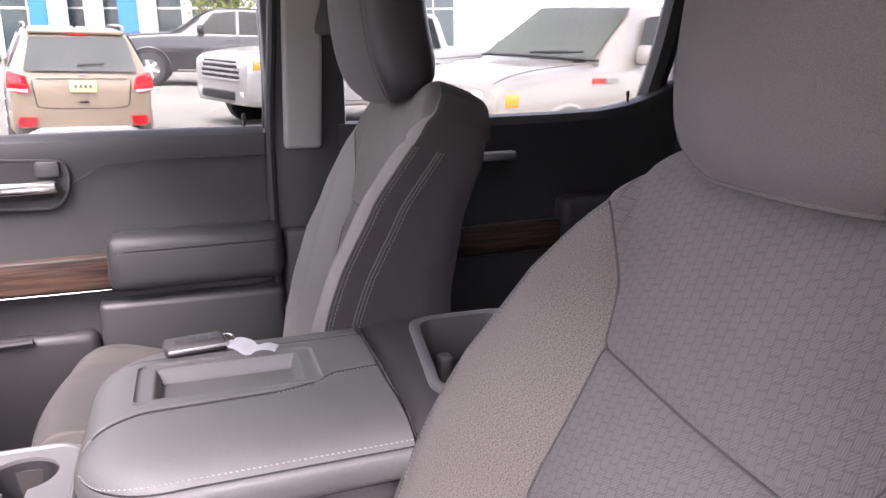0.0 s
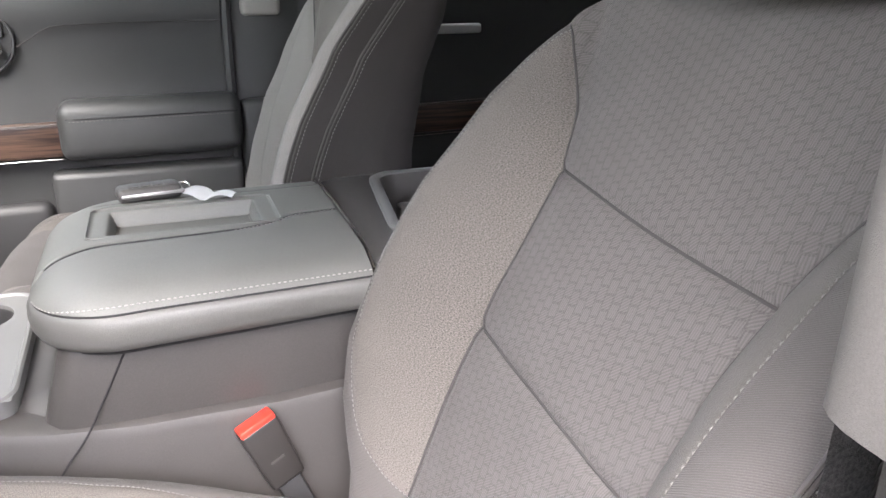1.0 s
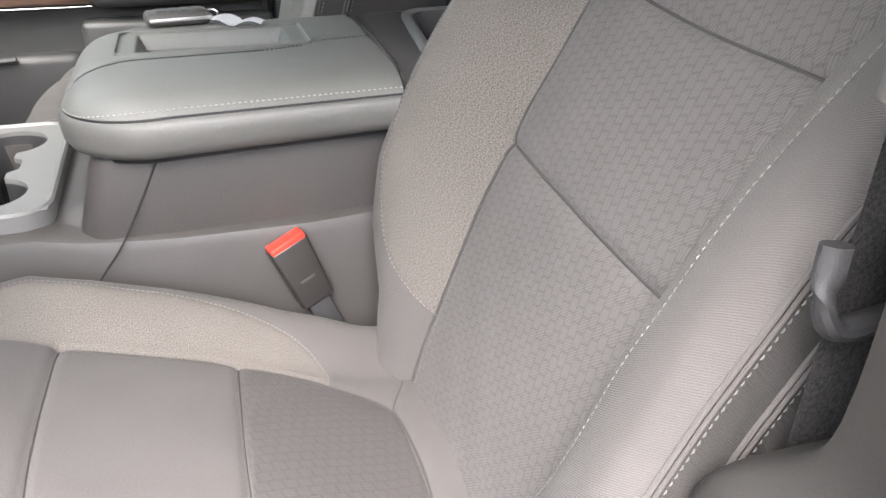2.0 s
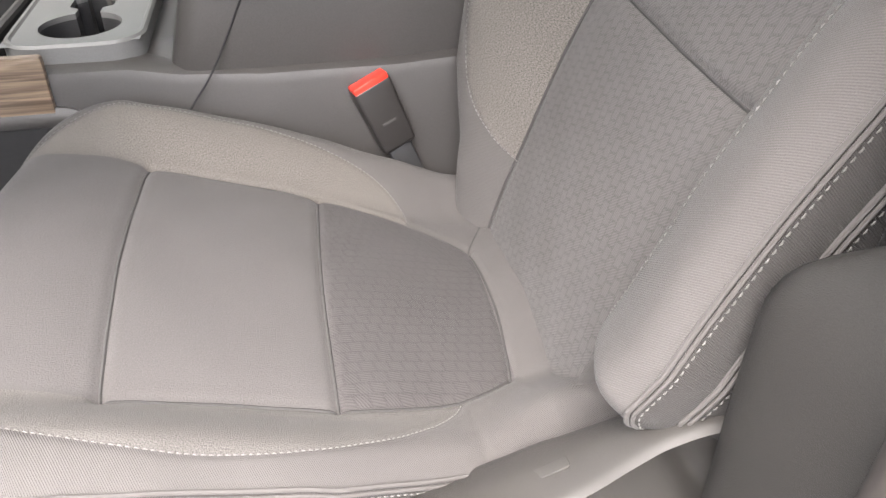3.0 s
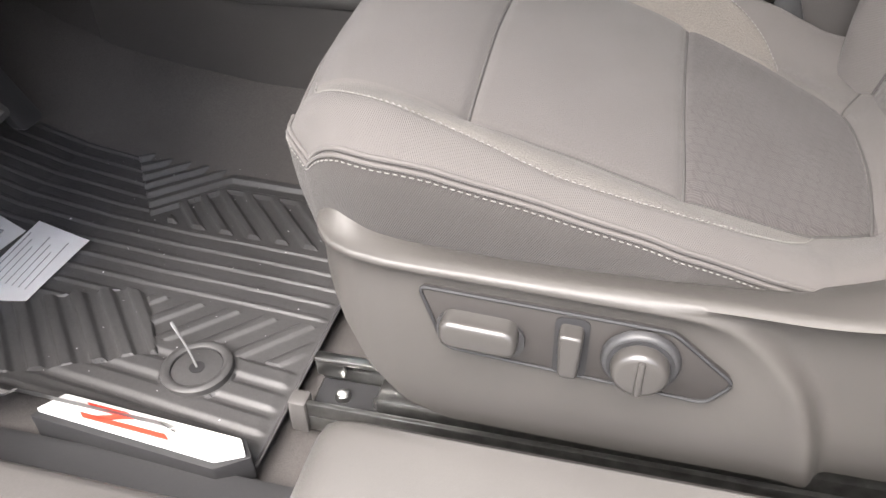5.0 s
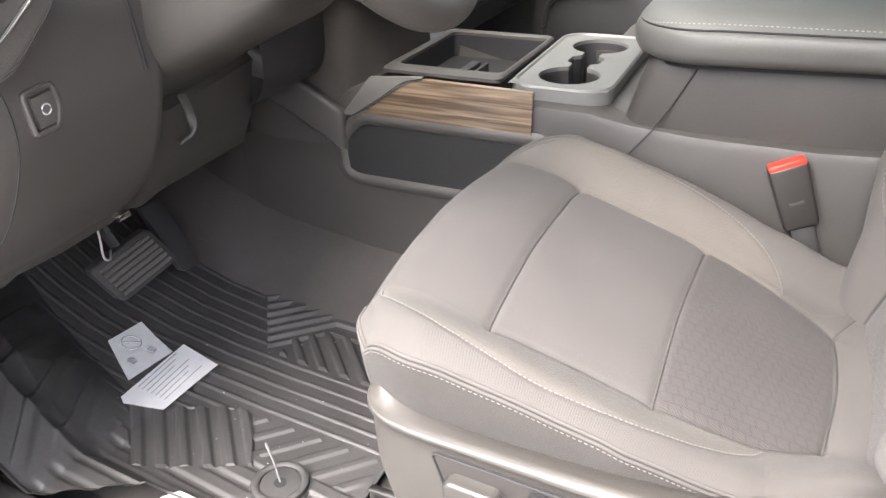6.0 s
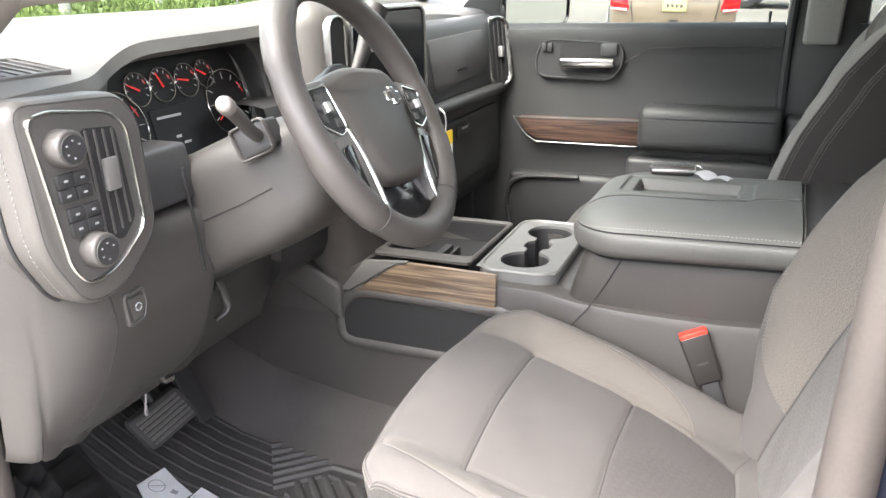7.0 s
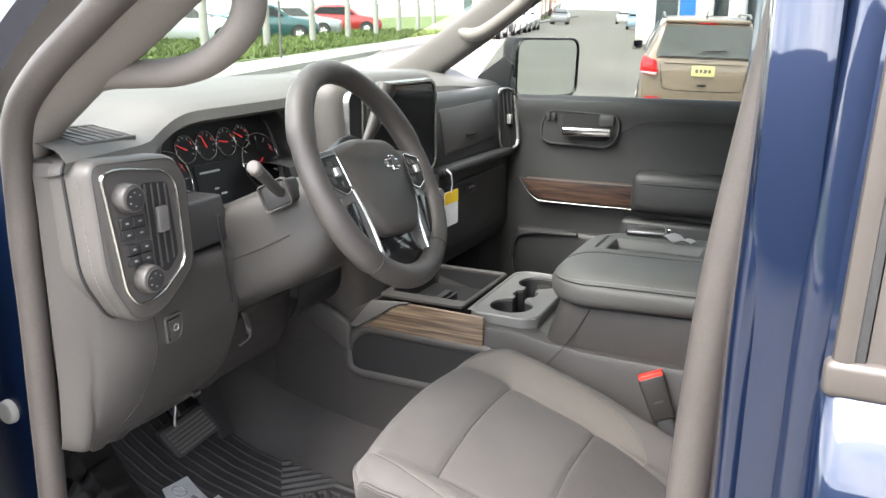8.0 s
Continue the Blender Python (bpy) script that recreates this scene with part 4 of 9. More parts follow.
def floor_mat():
    """A moulded rubber mat: grooves along the cab, two fields of slanted ribs, a raised rim."""
    nx, ny = 430, 330
    x = np.linspace(-0.98, -0.285, nx)[:, None] * np.ones(ny)
    near = 0.185 - 0.075 * np.clip((-0.50 - x) / 0.10, 0, 1)
    y = near + (0.640 - near) * np.linspace(0, 1, ny)[None]
    base = np.interp(x, [-1.10, -0.95, -0.85, -0.78, -0.70, -0.60, -0.50, -0.30], [1.06, 0.945, 0.865, 0.825, 0.797, 0.777, 0.766, 0.755])
    soft = lambda v: v * v * (3 - 2 * v)
    ridge = lambda c, period, duty: soft(np.clip(1.8 - np.abs(((c / period) % 1) - 0.5) * 2 / duty * 1.6, 0, 1))
    h = 0.0022 * ridge(y + 0.02 * np.sin(3 * x), 0.0230, 0.30)
    # a field of chevrons on the tunnel side
    cx = y - 1.2 * np.minimum(x + 0.50, 0.0)
    field = (x < -0.30) & (y > 0.478 + 1.36 * np.clip(-0.555 - x, 0, 1)) & (y < 0.636)
    chev = 0.0060 * ridge(cx, 0.0300, 0.50)
    stub = 0.0060 * ridge(x + y, 0.0350, 0.5)
    h = np.where(field, np.where(cx < 0.553, np.where(x > -0.535, stub, 0), chev), h)
    # a field of slanted bars towards the sill
    split = -0.49 + 0.73 * (0.357 - y)
    field = (x > split) & (y > 0.300) & (y < 0.360)
    h = np.where(field, 0.0030 * ridge(x - 0.9 * y, 0.041, 0.45), h)
    outer = (y < 0.300) & (x > -0.62)
    h = np.where(outer, 0.0034 * ridge(y - 0.012 * np.sin(8 * x), 0.0280, 0.82), h)
    bars = (x < split) & (y > 0.224 + 0.537 * (x + 0.551)) & (y < 0.360) & (y < 0.357 + 0.55 * (x + 0.499) + 0.012) & (y > 0.20 - 1.03 * (x + 0.551))
    h = np.where(bars, 0.0050 * ridge(y + 1.05 * x, 0.0385, 0.60), h)
    h = h * soft(np.clip((-0.292 - x) / 0.014, 0, 1))
    stud = np.hypot(x + 0.388, y - 0.274)
    h = np.where(stud < 0.036, 0.003, h)
    # the side towards the sill and the front left corner turn up
    wall = np.clip((0.225 - y) / 0.04, 0, 1) ** 2 * 0.03 * np.clip((-0.33 - x) / 0.04, 0, 1)
    rest = np.clip((0.30 + 0.25 * (-0.62 - x) - y) / 0.10, 0, 1) * np.clip((-0.60 - x) / 0.12, 0, 1) * 0.085
    slat = 0.006 * ridge(x + 0.6 * y, 0.038, 0.5) * soft(np.clip((rest - 0.012) / 0.020, 0, 1))
    h = h * (1 - soft(np.clip(rest / 0.012, 0, 1)))
    rim = 0.0065 * soft(np.clip(1.4 - np.minimum.reduce([y - near, 0.64 - y, -0.285 - x]) / 0.005, 0, 1))
    z = base + h + wall + rest + slat + rim + 0.002
    grid = np.stack([x, y, z], -1)
    bm = loft([row.tolist() for row in grid], closed=False, caps=False)
    m = thing("floor_mat", (-0.6, 0.4, 0.76), "black moulded rubber floor mat with slanted ribs, dusty", "floor mat")
    body = part("mat_body", bm, "rubber", m)
    part("stud_ring", ring_frame([(-0.388 + 0.034 * math.cos(t), 0.274 + 0.034 * math.sin(t)) for t in np.linspace(0, 2 * math.pi, 40, endpoint=False)],
                                 [(-0.388 + 0.025 * math.cos(t), 0.274 + 0.025 * math.sin(t)) for t in np.linspace(0, 2 * math.pi, 40, endpoint=False)], lambda a, b, d: (a, b, 0.772 - d), 0.012, 0.002), "rubber", body)
    part("stud_cap", cyl((-0.388, 0.274, 0.758), (-0.388, 0.274, 0.768), 0.0255, 0.0245, 32, 0.001), "rubber", body)
    part("stud_slot", cyl((-0.388, 0.274, 0.766), (-0.388, 0.274, 0.7686), 0.0075, None, 16), "pit", body)
    # badge plate: white with red bars, on a black foot
    B = lambda a, b, dd: (a + 0.072, b - 0.020 - 0.05 * (a + 0.45), 0.786 - dd + 0.02 * (-0.4 - a))
    part("badge_plate", slab(smooth_outline([(-0.560, 0.196), (-0.545, 0.218), (-0.372, 0.218), (-0.362, 0.205), (-0.385, 0.192)], 0.002), B, 0.012, 0.001), "white", body, "white badge plate with red bars")
    for o in ([(-0.520, 0.214), (-0.478, 0.214), (-0.470, 0.209), (-0.512, 0.209)], [(-0.476, 0.213), (-0.466, 0.211), (-0.500, 0.200), (-0.510, 0.201)], [(-0.520, 0.203), (-0.436, 0.203), (-0.430, 0.1985), (-0.514, 0.1985)]):
        part("badge_bar", slab(o[::-1], lambda a, b, dd: B(a, b, dd - 0.0015), 0.002), "red", body, "red bar")
    for a0 in (-0.455, -0.425):
        part("badge_bar", slab([(a0, 0.214), (a0 + 0.024, 0.2135), (a0 + 0.014, 0.206), (a0 - 0.010, 0.207)][::-1], lambda a, b, dd: B(a, b, dd - 0.0012), 0.002), "silver", body, "silver bar")
    part("badge_foot", slab(smooth_outline([(-0.564, 0.190), (-0.549, 0.222), (-0.370, 0.222), (-0.357, 0.206), (-0.383, 0.186)], 0.002), lambda a, b, dd: B(a, b, dd + 0.004), 0.026, 0.002), "pit", body, "black badge base")
    return m


floor_mat()
tie = thing("plastic_tie", (-0.388, 0.274, 0.768), "clear plastic tag tie standing in the mat stud", "tag tie")
part("tie", tube(spline([(-0.388, 0.274, 0.768), (-0.398, 0.281, 0.785), (-0.415, 0.291, 0.806)], 12), [0.0011] * 8 + [0.0013, 0.0016, 0.0020, 0.0015], 6, flat=0.5), "clear", tie)


def dust():
    rng = np.random.default_rng(11)
    verts, faces = [], []
    for _ in range(110):
        x, y = -0.66 + 0.36 * rng.random(), 0.21 + 0.40 * rng.random()
        r, t = 0.0004 + 0.0010 * rng.random() ** 4, 6.28 * rng.random()
        z = floor_z(x) + 0.0105
        i = len(verts)
        verts += [(x + r * math.cos(t + k * 2.1), y + r * math.sin(t + k * 2.1) * (0.5 + k * 0.2), z) for k in range(3)] + [(x, y, z + 0.7 * r)]
        faces += [(i, i + 1, i + 3), (i + 1, i + 2, i + 3), (i + 2, i, i + 3), (i, i + 2, i + 1)]
    me = bpy.data.meshes.new("dust_specks")
    me.from_pydata(verts, [], faces)
    me.materials.append(M["paper"])
    tagged(new("dust_specks", me), "pale specks of dust and grit on the rubber mat", "dust", kind="stuff")


dust()


def papers():
    a = thing("paper_leaflet", (-0.74, 0.41, 0.81), "white paper leaflet with a printed warning sign", "leaflet")
    zc = lambda x, y, d: (x, y, floor_z(x) + 0.0085 + d + 0.004 * math.sin(14 * x + 9 * y))
    def sheet(corners, n=10):
        p = [np.array(c) for c in corners]
        rows = []
        for f in np.linspace(0, 1, n):
            l, r = p[0] + f * (p[3] - p[0]), p[1] + f * (p[2] - p[1])
            rows.append([zc(*(l + g * (r - l)), 0) for g in np.linspace(0, 1, n)])
        bm = loft(rows, closed=False, caps=False)
        bmesh.ops.solidify(bm, geom=bm.faces[:], thickness=0.0008)
        return bm
    part("sheet", sheet([(-0.742, 0.362), (-0.734, 0.419), (-0.657, 0.396), (-0.668, 0.322)]), "paper", a)
    part("sign_ring", tube([zc(-0.716 + 0.014 * math.cos(t), 0.379 + 0.012 * math.sin(t), 0.001) for t in np.linspace(0, 2 * math.pi, 24, endpoint=False)], 0.0008, 5, True), "print", a)
    part("sign_bar", tube([zc(-0.726, 0.371, 0.001), zc(-0.706, 0.387, 0.001)], 0.0010, 5), "print", a)
    for x, y in ((-0.690, 0.352), (-0.684, 0.384)):
        part("print_mark", slab([(-0.006, -0.004), (0.006, -0.004), (0.006, 0.004), (-0.006, 0.004)], lambda p, q, d: zc(x + p, y + q, 0.0012 - d), 0.0006), "print", a)
    b = thing("paper_strip", (-0.64, 0.37, 0.79), "white printed paper strip lying on the mat", "leaflet")
    part("sheet", sheet([(-0.655, 0.284), (-0.655, 0.416), (-0.588, 0.408), (-0.592, 0.304)]), "paper", b)
    for k in range(7):
        x = -0.648 + 0.0075 * k
        part("print_line", tube([zc(x, 0.318, 0.0010), zc(x - 0.002, 0.395 - 0.01 * (k % 3), 0.0010)], 0.0006, 4), "print", b)


papers()


def pedals():
    p = thing("brake_pedal", (-0.72, 0.41, 0.90), "black ribbed rubber brake pedal", "pedal")
    # a pad that leans back, its long side across the cab
    place = lambda a, b, d: (-0.712 - 0.45 * b - d, 0.418 + a - 0.30 * b, 0.919 + b * 0.85 + 0.10 * a)
    pad = part("pedal_pad", slab(rounded(-0.056, 0.056, -0.032, 0.032, 0.010), place, 0.012, 0.003), "rubber", p)
    for k in range(6):
        b = -0.022 + 0.0088 * k
        part("rib", tube([place(-0.046, b, -0.0005), place(0.046, b, -0.0005)], 0.0026, 6), "pedal", pad)
    part("pedal_arm", tube(spline([(-0.722, 0.415, 0.92), (-0.77, 0.42, 0.99), (-0.80, 0.43, 1.12), (-0.80, 0.43, 1.25)], 14), 0.009, 8), "dark", p)
    q = thing("accelerator_pedal", (-0.74, 0.51, 0.90), "black plastic accelerator pedal", "pedal")
    pl = lambda a, b, d: (-0.735 - 0.55 * b - d, 0.512 + a, 0.915 + b * 0.9)
    part("pedal_pad", slab(rounded(-0.020, 0.020, -0.055, 0.055, 0.008), pl, 0.012, 0.003), "dark", q)
    part("pedal_arm", tube(spline([(-0.78, 0.512, 0.95), (-0.82, 0.512, 1.03), (-0.86, 0.51, 1.15)], 10), 0.008, 8), "dark", q)
    c = thing("white_cable", (-0.66, 0.345, 0.99), "thin white cable hanging under the dashboard", "cable")
    part("wire", tube(spline([(-0.62, 0.30, 1.085), (-0.64, 0.318, 1.03), (-0.665, 0.335, 0.985), (-0.69, 0.362, 0.962), (-0.72, 0.39, 0.955)], 30), 0.0013, 6), "white", c)


pedals()


def seat_rail():
    r = thing("seat_rail", (-0.2, 0.25, 0.80), "bare steel seat slide rail with a grey end cap", "seat rail")
    for y in (0.262, 0.60):
        part("rail", box(-0.262, 0.36, y - 0.026, y + 0.026, 0.757, 0.776, 0.003), "darksteel", r)
        part("rail_lip", box(-0.262, 0.36, y - 0.026, y - 0.020, 0.776, 0.792, 0.002), "darksteel", r)
        part("rail_lip", box(-0.262, 0.36, y + 0.020, y + 0.026, 0.776, 0.792, 0.002), "darksteel", r)
        part("slider", box(-0.20, 0.36, y - 0.014, y + 0.014, 0.776, 0.798, 0.004), "darksteel", r)
        part("slot", box(-0.259, 0.36, y - 0.019, y + 0.019, 0.7755, 0.7775), "pit", r)
        for x in (-0.235, -0.20, -0.165):
            part("rivet", cyl((x, y, 0.775), (x, y, 0.783 + 0.018 * (x > -0.20)), 0.008, 0.006, 14, 0.001), "steel", r)
        part("end_cap", box(-0.275, -0.258, y - 0.030, y - 0.012, 0.757, 0.794, 0.003), "plastic", r)
        part("hook", join(box(-0.262, -0.235, y + 0.010, y + 0.016, 0.790, 0.812, 0.002), box(-0.262, -0.19, y + 0.008, y + 0.018, 0.808, 0.814, 0.002)), "steel", r)


seat_rail()


# ---- centre console ----
def console():
    c = thing("centre_console", (-0.2, CAB_MID, 0.80), "grey plastic centre console with wood trim and cup holders", "console")
    # body under the lid and the tunnel cover
    rings = []
    for x, top, half, low in ((-0.72, 1.06, 0.150, 1.06), (-0.66, 1.085, 0.150, 1.085), (-0.56, 1.105, 0.150, 1.105), (-0.49, 1.116, 0.152, 1.116), (-0.485, 1.117, 0.152, 1.02), (-0.30, 1.122, 0.153, 1.02), (-0.15, 1.120, 0.153, 1.02), (-0.145, 1.119, 0.154, 1.119), (-0.10, 1.112, 0.156, 1.112), (-0.02, 1.108, 0.160, 1.108), (0.12, 1.108, 0.162, 1.108), (0.20, 1.113, 0.162, 1.113), (0.45, 1.13, 0.162, 1.13)):
        m = 0.840
        rings.append([(x, m - half - 0.004, 0.80), (x, m - half - 0.002, 0.90), (x, m - half, 1.02), (x, m - half + 0.001, top - 0.016), (x, m - half + 0.005, top - 0.005), (x, m - half + 0.014, top), (x, m - half + 0.040, top), (x, m - half + 0.042, low),
                      (x, m + half - 0.022, low), (x, m + half - 0.020, top), (x, m + half - 0.014, top), (x, m + half - 0.005, top - 0.005), (x, m + half, top - 0.02), (x, m + half + 0.002, 0.90), (x, m + half + 0.004, 0.80)])
    body = part("console_body", loft(rings), "kneeplastic", c)
    # bin under the lid, its front leaning forward at the foot
    def lean(x, y, z):
        return (x - 0.028 * (1.20 - z) / 0.1 * max(0, (0.05 - x) / 0.13), y, z)
    b = box(-0.085, 0.30, CAB_MID - 0.138, CAB_MID + 0.138, 1.085, 1.205, 0.022, 4)
    part("storage_bin", warp(b, lean), "kneeplastic", body)
    seam_pts = spline([(-0.022, 0.6905, 1.194), (-0.050, 0.690, 1.140), (-0.070, 0.676, 1.108), (-0.095, 0.6745, 1.075), (-0.115, 0.6745, 1.04)], 40)
    part("panel_gap", tube(seam_pts, 0.0011, 5), "pit", body)
    # flare in front of the bin
    rows = []
    for y in np.linspace(0.692, 0.988, 40):
        k = min(1.0, max(0.0, min((y - 0.692) / 0.060, (0.988 - y) / 0.040)))
        k = k * k * (3 - 2 * k)
        rows.append(spline([(-0.150, y, 1.100), (-0.146, y, 1.107 + 0.013 * k), (-0.125, y, 1.106 + 0.017 * k), (-0.108, y, 1.105 + 0.024 * k), (-0.095, y, 1.104 + 0.038 * k), (-0.088, y, 1.102 + 0.060 * k), (-0.070, y, 1.100 + 0.070 * k)], 24))
    part("bin_foot", loft(rows, closed=False, caps=False), "kneeplastic", body)
    # deck with the open tray
    z0 = 1.124
    frame_o = rounded(-0.480, -0.292, 0.735, 0.985, 0.012)
    frame_i = rounded(-0.468, -0.300, 0.768, 0.972, 0.010)
    part("tray_frame", ring_frame(frame_o, frame_i, lambda a, b, d: (a, b, z0 + 0.012 - d), 0.008, 0.003), "plastic", body, "grey tray surround")
    # tray wall and floor near-black: the shade of its depth is in the colour
    part("tray_wall", loft([[(a, b, z) for a, b in frame_i] for z in (z0 + 0.0045, 1.0915)], True, False), "pit", body)
    part("tray_floor", slab(frame_i, lambda a, b, d: (a, b, 1.092 - d), 0.004), "pit", body, "tray bottom with its shade painted near-black")
    part("tray_divider", box(-0.352, -0.346, 0.785, 0.830, 1.090, 1.128, 0.002), "dark", body)
    part("tray_divider", box(-0.388, -0.372, 0.800, 0.860, 1.090, 1.120, 0.003), "dark", body)
    # cup holders
    co, ci = rounded(-0.276, -0.136, 0.706, 1.004, 0.038, 8), rounded(-0.268, -0.144, 0.714, 0.996, 0.032, 8)
    def cp(a, b, d):
        return (a - 0.02 * (b - 0.86), b, z0 + 0.016 - d)
    part("cup_holder_rim", ring_frame(co, ci, cp, 0.05, 0.003), "silverplastic", body, "satin silver rim")
    # plate with two round wells joined by a narrow waist
    m0, lap, rr = (-0.205, 0.855), 0.080, 0.042
    neck = lambda v: np.interp(abs(v), [0.012, 0.017, 0.021, 0.045, 0.050], [0.024, 0.022, 0.013, 0.013, 0.0])
    vs = (lap + rr) * np.sin(np.linspace(-math.pi / 2, math.pi / 2, 90))
    hw = [max(math.sqrt(max(0.0, rr * rr - (abs(v) - lap) ** 2)), float(neck(v)), 0.001) for v in vs]
    well = [(m0[0] + w, m0[1] + v) for v, w in zip(vs, hw)] + [(m0[0] - w, m0[1] + v) for v, w in zip(vs[::-1], hw[::-1])]
    wide = 0.139 / (lap + rr)
    outer = [(m0[0] + 0.068, m0[1] + wide * v) for v in vs] + [(m0[0] - 0.068, m0[1] + wide * v) for v in vs[::-1]]
    flat = lambda a, b, d: (a, b, z0 + 0.0135 - d)
    part("cup_holder_plate", loft([[flat(a, b, 0.0) for a, b in outer], [flat(a, b, 0.0) for a, b in well], [flat(a, b, 0.006) for a, b in well]], True, False), "silverplastic", body, "silver grey plate round the cup wells")
    shrink = lambda k: [(m0[0] + (a - m0[0]) * k, m0[1] + (b - m0[1]) * k) for a, b in well]
    part("cup_well", join(loft([[flat(a, b, 0.0055) for a, b in well], [flat(a, b, 0.09) for a, b in shrink(0.95)]], True, False), slab(shrink(0.95), lambda a, b, d: flat(a, b, 0.09 + d), 0.002)), "dark", body, "dark rubber cup wells")
    # wood strip and the pocket on the driver's side
    S = lambda a, b, d: (a, 0.6835 + d + 0.10 * max(0, b - 1.10), b)
    strip = smooth_outline([(-0.226, 1.137), (-0.385, 1.139), (-0.410, 1.132), (-0.452, 1.104), (-0.488, 1.078), (-0.226, 1.078)], 0.004)
    part("wood_strip", slab(strip, lambda a, b, d: S(a, b, d - 0.003), 0.008, 0.002), "wood", body, "brown open-pore wood strip")
    part("chrome_edge", tube(spline([S(-0.385, 1.1405, -0.004), S(-0.415, 1.132, -0.004), S(-0.455, 1.105, -0.004), S(-0.500, 1.076, -0.004)], 30), 0.0016, 6), "chrome", body)
    part("trim_wing", slab(smooth_outline([(-0.385, 1.142), (-0.470, 1.135), (-0.520, 1.075), (-0.490, 1.077), (-0.452, 1.108), (-0.412, 1.134)], 0.003), lambda a, b, d: S(a, b, d - 0.002), 0.006, 0.001), "spokegrey", body)
    po = smooth_outline([(-0.205, 1.070), (-0.490, 1.070), (-0.524, 1.035), (-0.520, 0.986), (-0.500, 0.978), (-0.205, 0.978)], 0.018)
    part("pocket_rim", ring_frame(inset(po, -0.014), inset(po, 0.006), lambda a, b, d: S(a, b, d - 0.0045), 0.012, 0.004), "plastic", body)
    part("pocket_panel", slab(inset(po, 0.006), lambda a, b, d: S(a, b, d - 0.0015), 0.006), "pit", body, "dark rubber side pocket")
    # vinyl lid with a shallow phone tray
    lid = thing("console_lid", (0.06, CAB_MID, 1.20), "grey vinyl padded console lid with a phone tray and stitching", "armrest lid")
    y0, y1, x0, x1 = 0.661, 1.004, -0.108, 0.2165
    SEAM_N, SEAM_F = ([-0.11, -0.05, 0.10, 0.135, 0.165, 0.22], [0.770, 0.789, 0.796, 0.806, 0.828, 0.834]), ([-0.11, -0.05, 0.22], [0.950, 0.941, 0.944])

    def lid_at(a, y, lift=0.0):
        """The padded top: round front corners, a chamfer that rolls to the seam, a raised middle with a tray sunk in it."""
        r = 0.090
        q = np.clip((x0 + r - a) / r, 0, 1)
        pn, pf = np.clip((y0 + r - y) / r, 0, 1), np.clip((y - y1 + r) / r, 0, 1)
        p = np.maximum(pn, pf)
        q2, p2 = q * np.sqrt(1 - p * p / 2), p * np.sqrt(1 - q * q / 2)
        x = a + (q - q2) * r
        yy = y + np.where(pn > 0, (pn - p2) * r, 0) - np.where(pf > 0, (pf - p2) * r, 0)
        e = np.clip((np.sqrt(p2 * p2 + q2 * q2) - 0.15) / 0.85, 0, 1)
        z = 1.2625 - (1.2625 - np.interp(x, [x0, 0.0, x1], [1.234, 1.239, 1.243])) * (0.30 * e**1.5 + 0.70 * e**5)
        lo, hi = np.interp(a, *SEAM_N), np.interp(a, *SEAM_F)
        for c in (lo, hi):
            z = z - 0.0030 * np.exp(-(((y - c) / 0.0026) ** 2)) - 0.0010 * np.exp(-(((y - c) / 0.009) ** 2))
        z = z + 0.0016 / (1 + np.exp(-(y - lo) / 0.002)) / (1 + np.exp(-(hi - y) / 0.002))
        rim = np.minimum(np.minimum(a + 0.058, 0.150 - a), np.minimum(y - 0.808, 0.918 - y))
        z = z - 0.0022 * np.clip(rim / 0.004, 0, 1)
        deep = np.minimum(np.minimum(a + 0.036, 0.127 - a), np.minimum(y - 0.822, 0.904 - y))
        z = z - 0.0170 * np.clip((deep + 0.002) / 0.007, 0, 1) ** 1.5
        return np.stack(np.broadcast_arrays(x, yy, z + lift), -1)

    nx, ny = 170, 190
    aa, bb = np.meshgrid(np.linspace(x0, x1, nx), np.linspace(y0, y1, ny), indexing="ij")
    part("lid_pad", loft(lid_at(aa, bb).tolist(), closed=False, caps=False), "pvinyl", lid)
    k = np.linspace(x1, x0, 70)
    e = np.vstack([lid_at(k, np.full(70, y0)), lid_at(np.full(60, x0), np.linspace(y0, y1, 62)[1:-1]), lid_at(k[::-1], np.full(70, y1))])
    t = np.gradient(e, axis=0)
    o = np.stack([t[:, 1], -t[:, 0], np.zeros(len(e))], 1)
    o /= np.linalg.norm(o, axis=1)[:, None]
    if o[20, 1] > 0:
        o = -o
    fall = e[:, 2] - np.interp(e[:, 0], [x0, x1], [1.192, 1.203])
    side = [e + c * o - np.stack([0 * fall, 0 * fall, f * fall], 1) for c, f in ((0.0, 0.0), (-0.0022, 0.04), (0.0012, 0.09), (0.0042, 0.20), (0.0050, 0.42), (0.0036, 0.68), (-0.001, 0.88), (-0.010, 0.99), (-0.045, 1.0))]
    part("lid_side", loft(side, closed=False, caps=False), "lidside", lid)
    part("lid_seam", tube(e - 0.0016 * o - [0, 0, 0.0018], 0.0017, 6), "pit", lid)
    part("lid_gap", loft([side[-2] - 0.004 * o - [0, 0, 0.0005], side[-2] - 0.006 * o - [0, 0, 0.006]], closed=False, caps=False), "pit", lid)
    up = lid_at(np.r_[k, np.full(10, x0)], np.r_[np.full(70, y0 + 0.0042), np.linspace(y0 + 0.0042, y0 + 0.06, 10)], 0.0004)
    part("stitching", dashes(up, np.tile((-0.2, -0.7, 0.8), (len(up), 1)), 0.0030, 0.0024, 0.0013, 0.0009, "palethread"), None, lid, "pale grey thread")
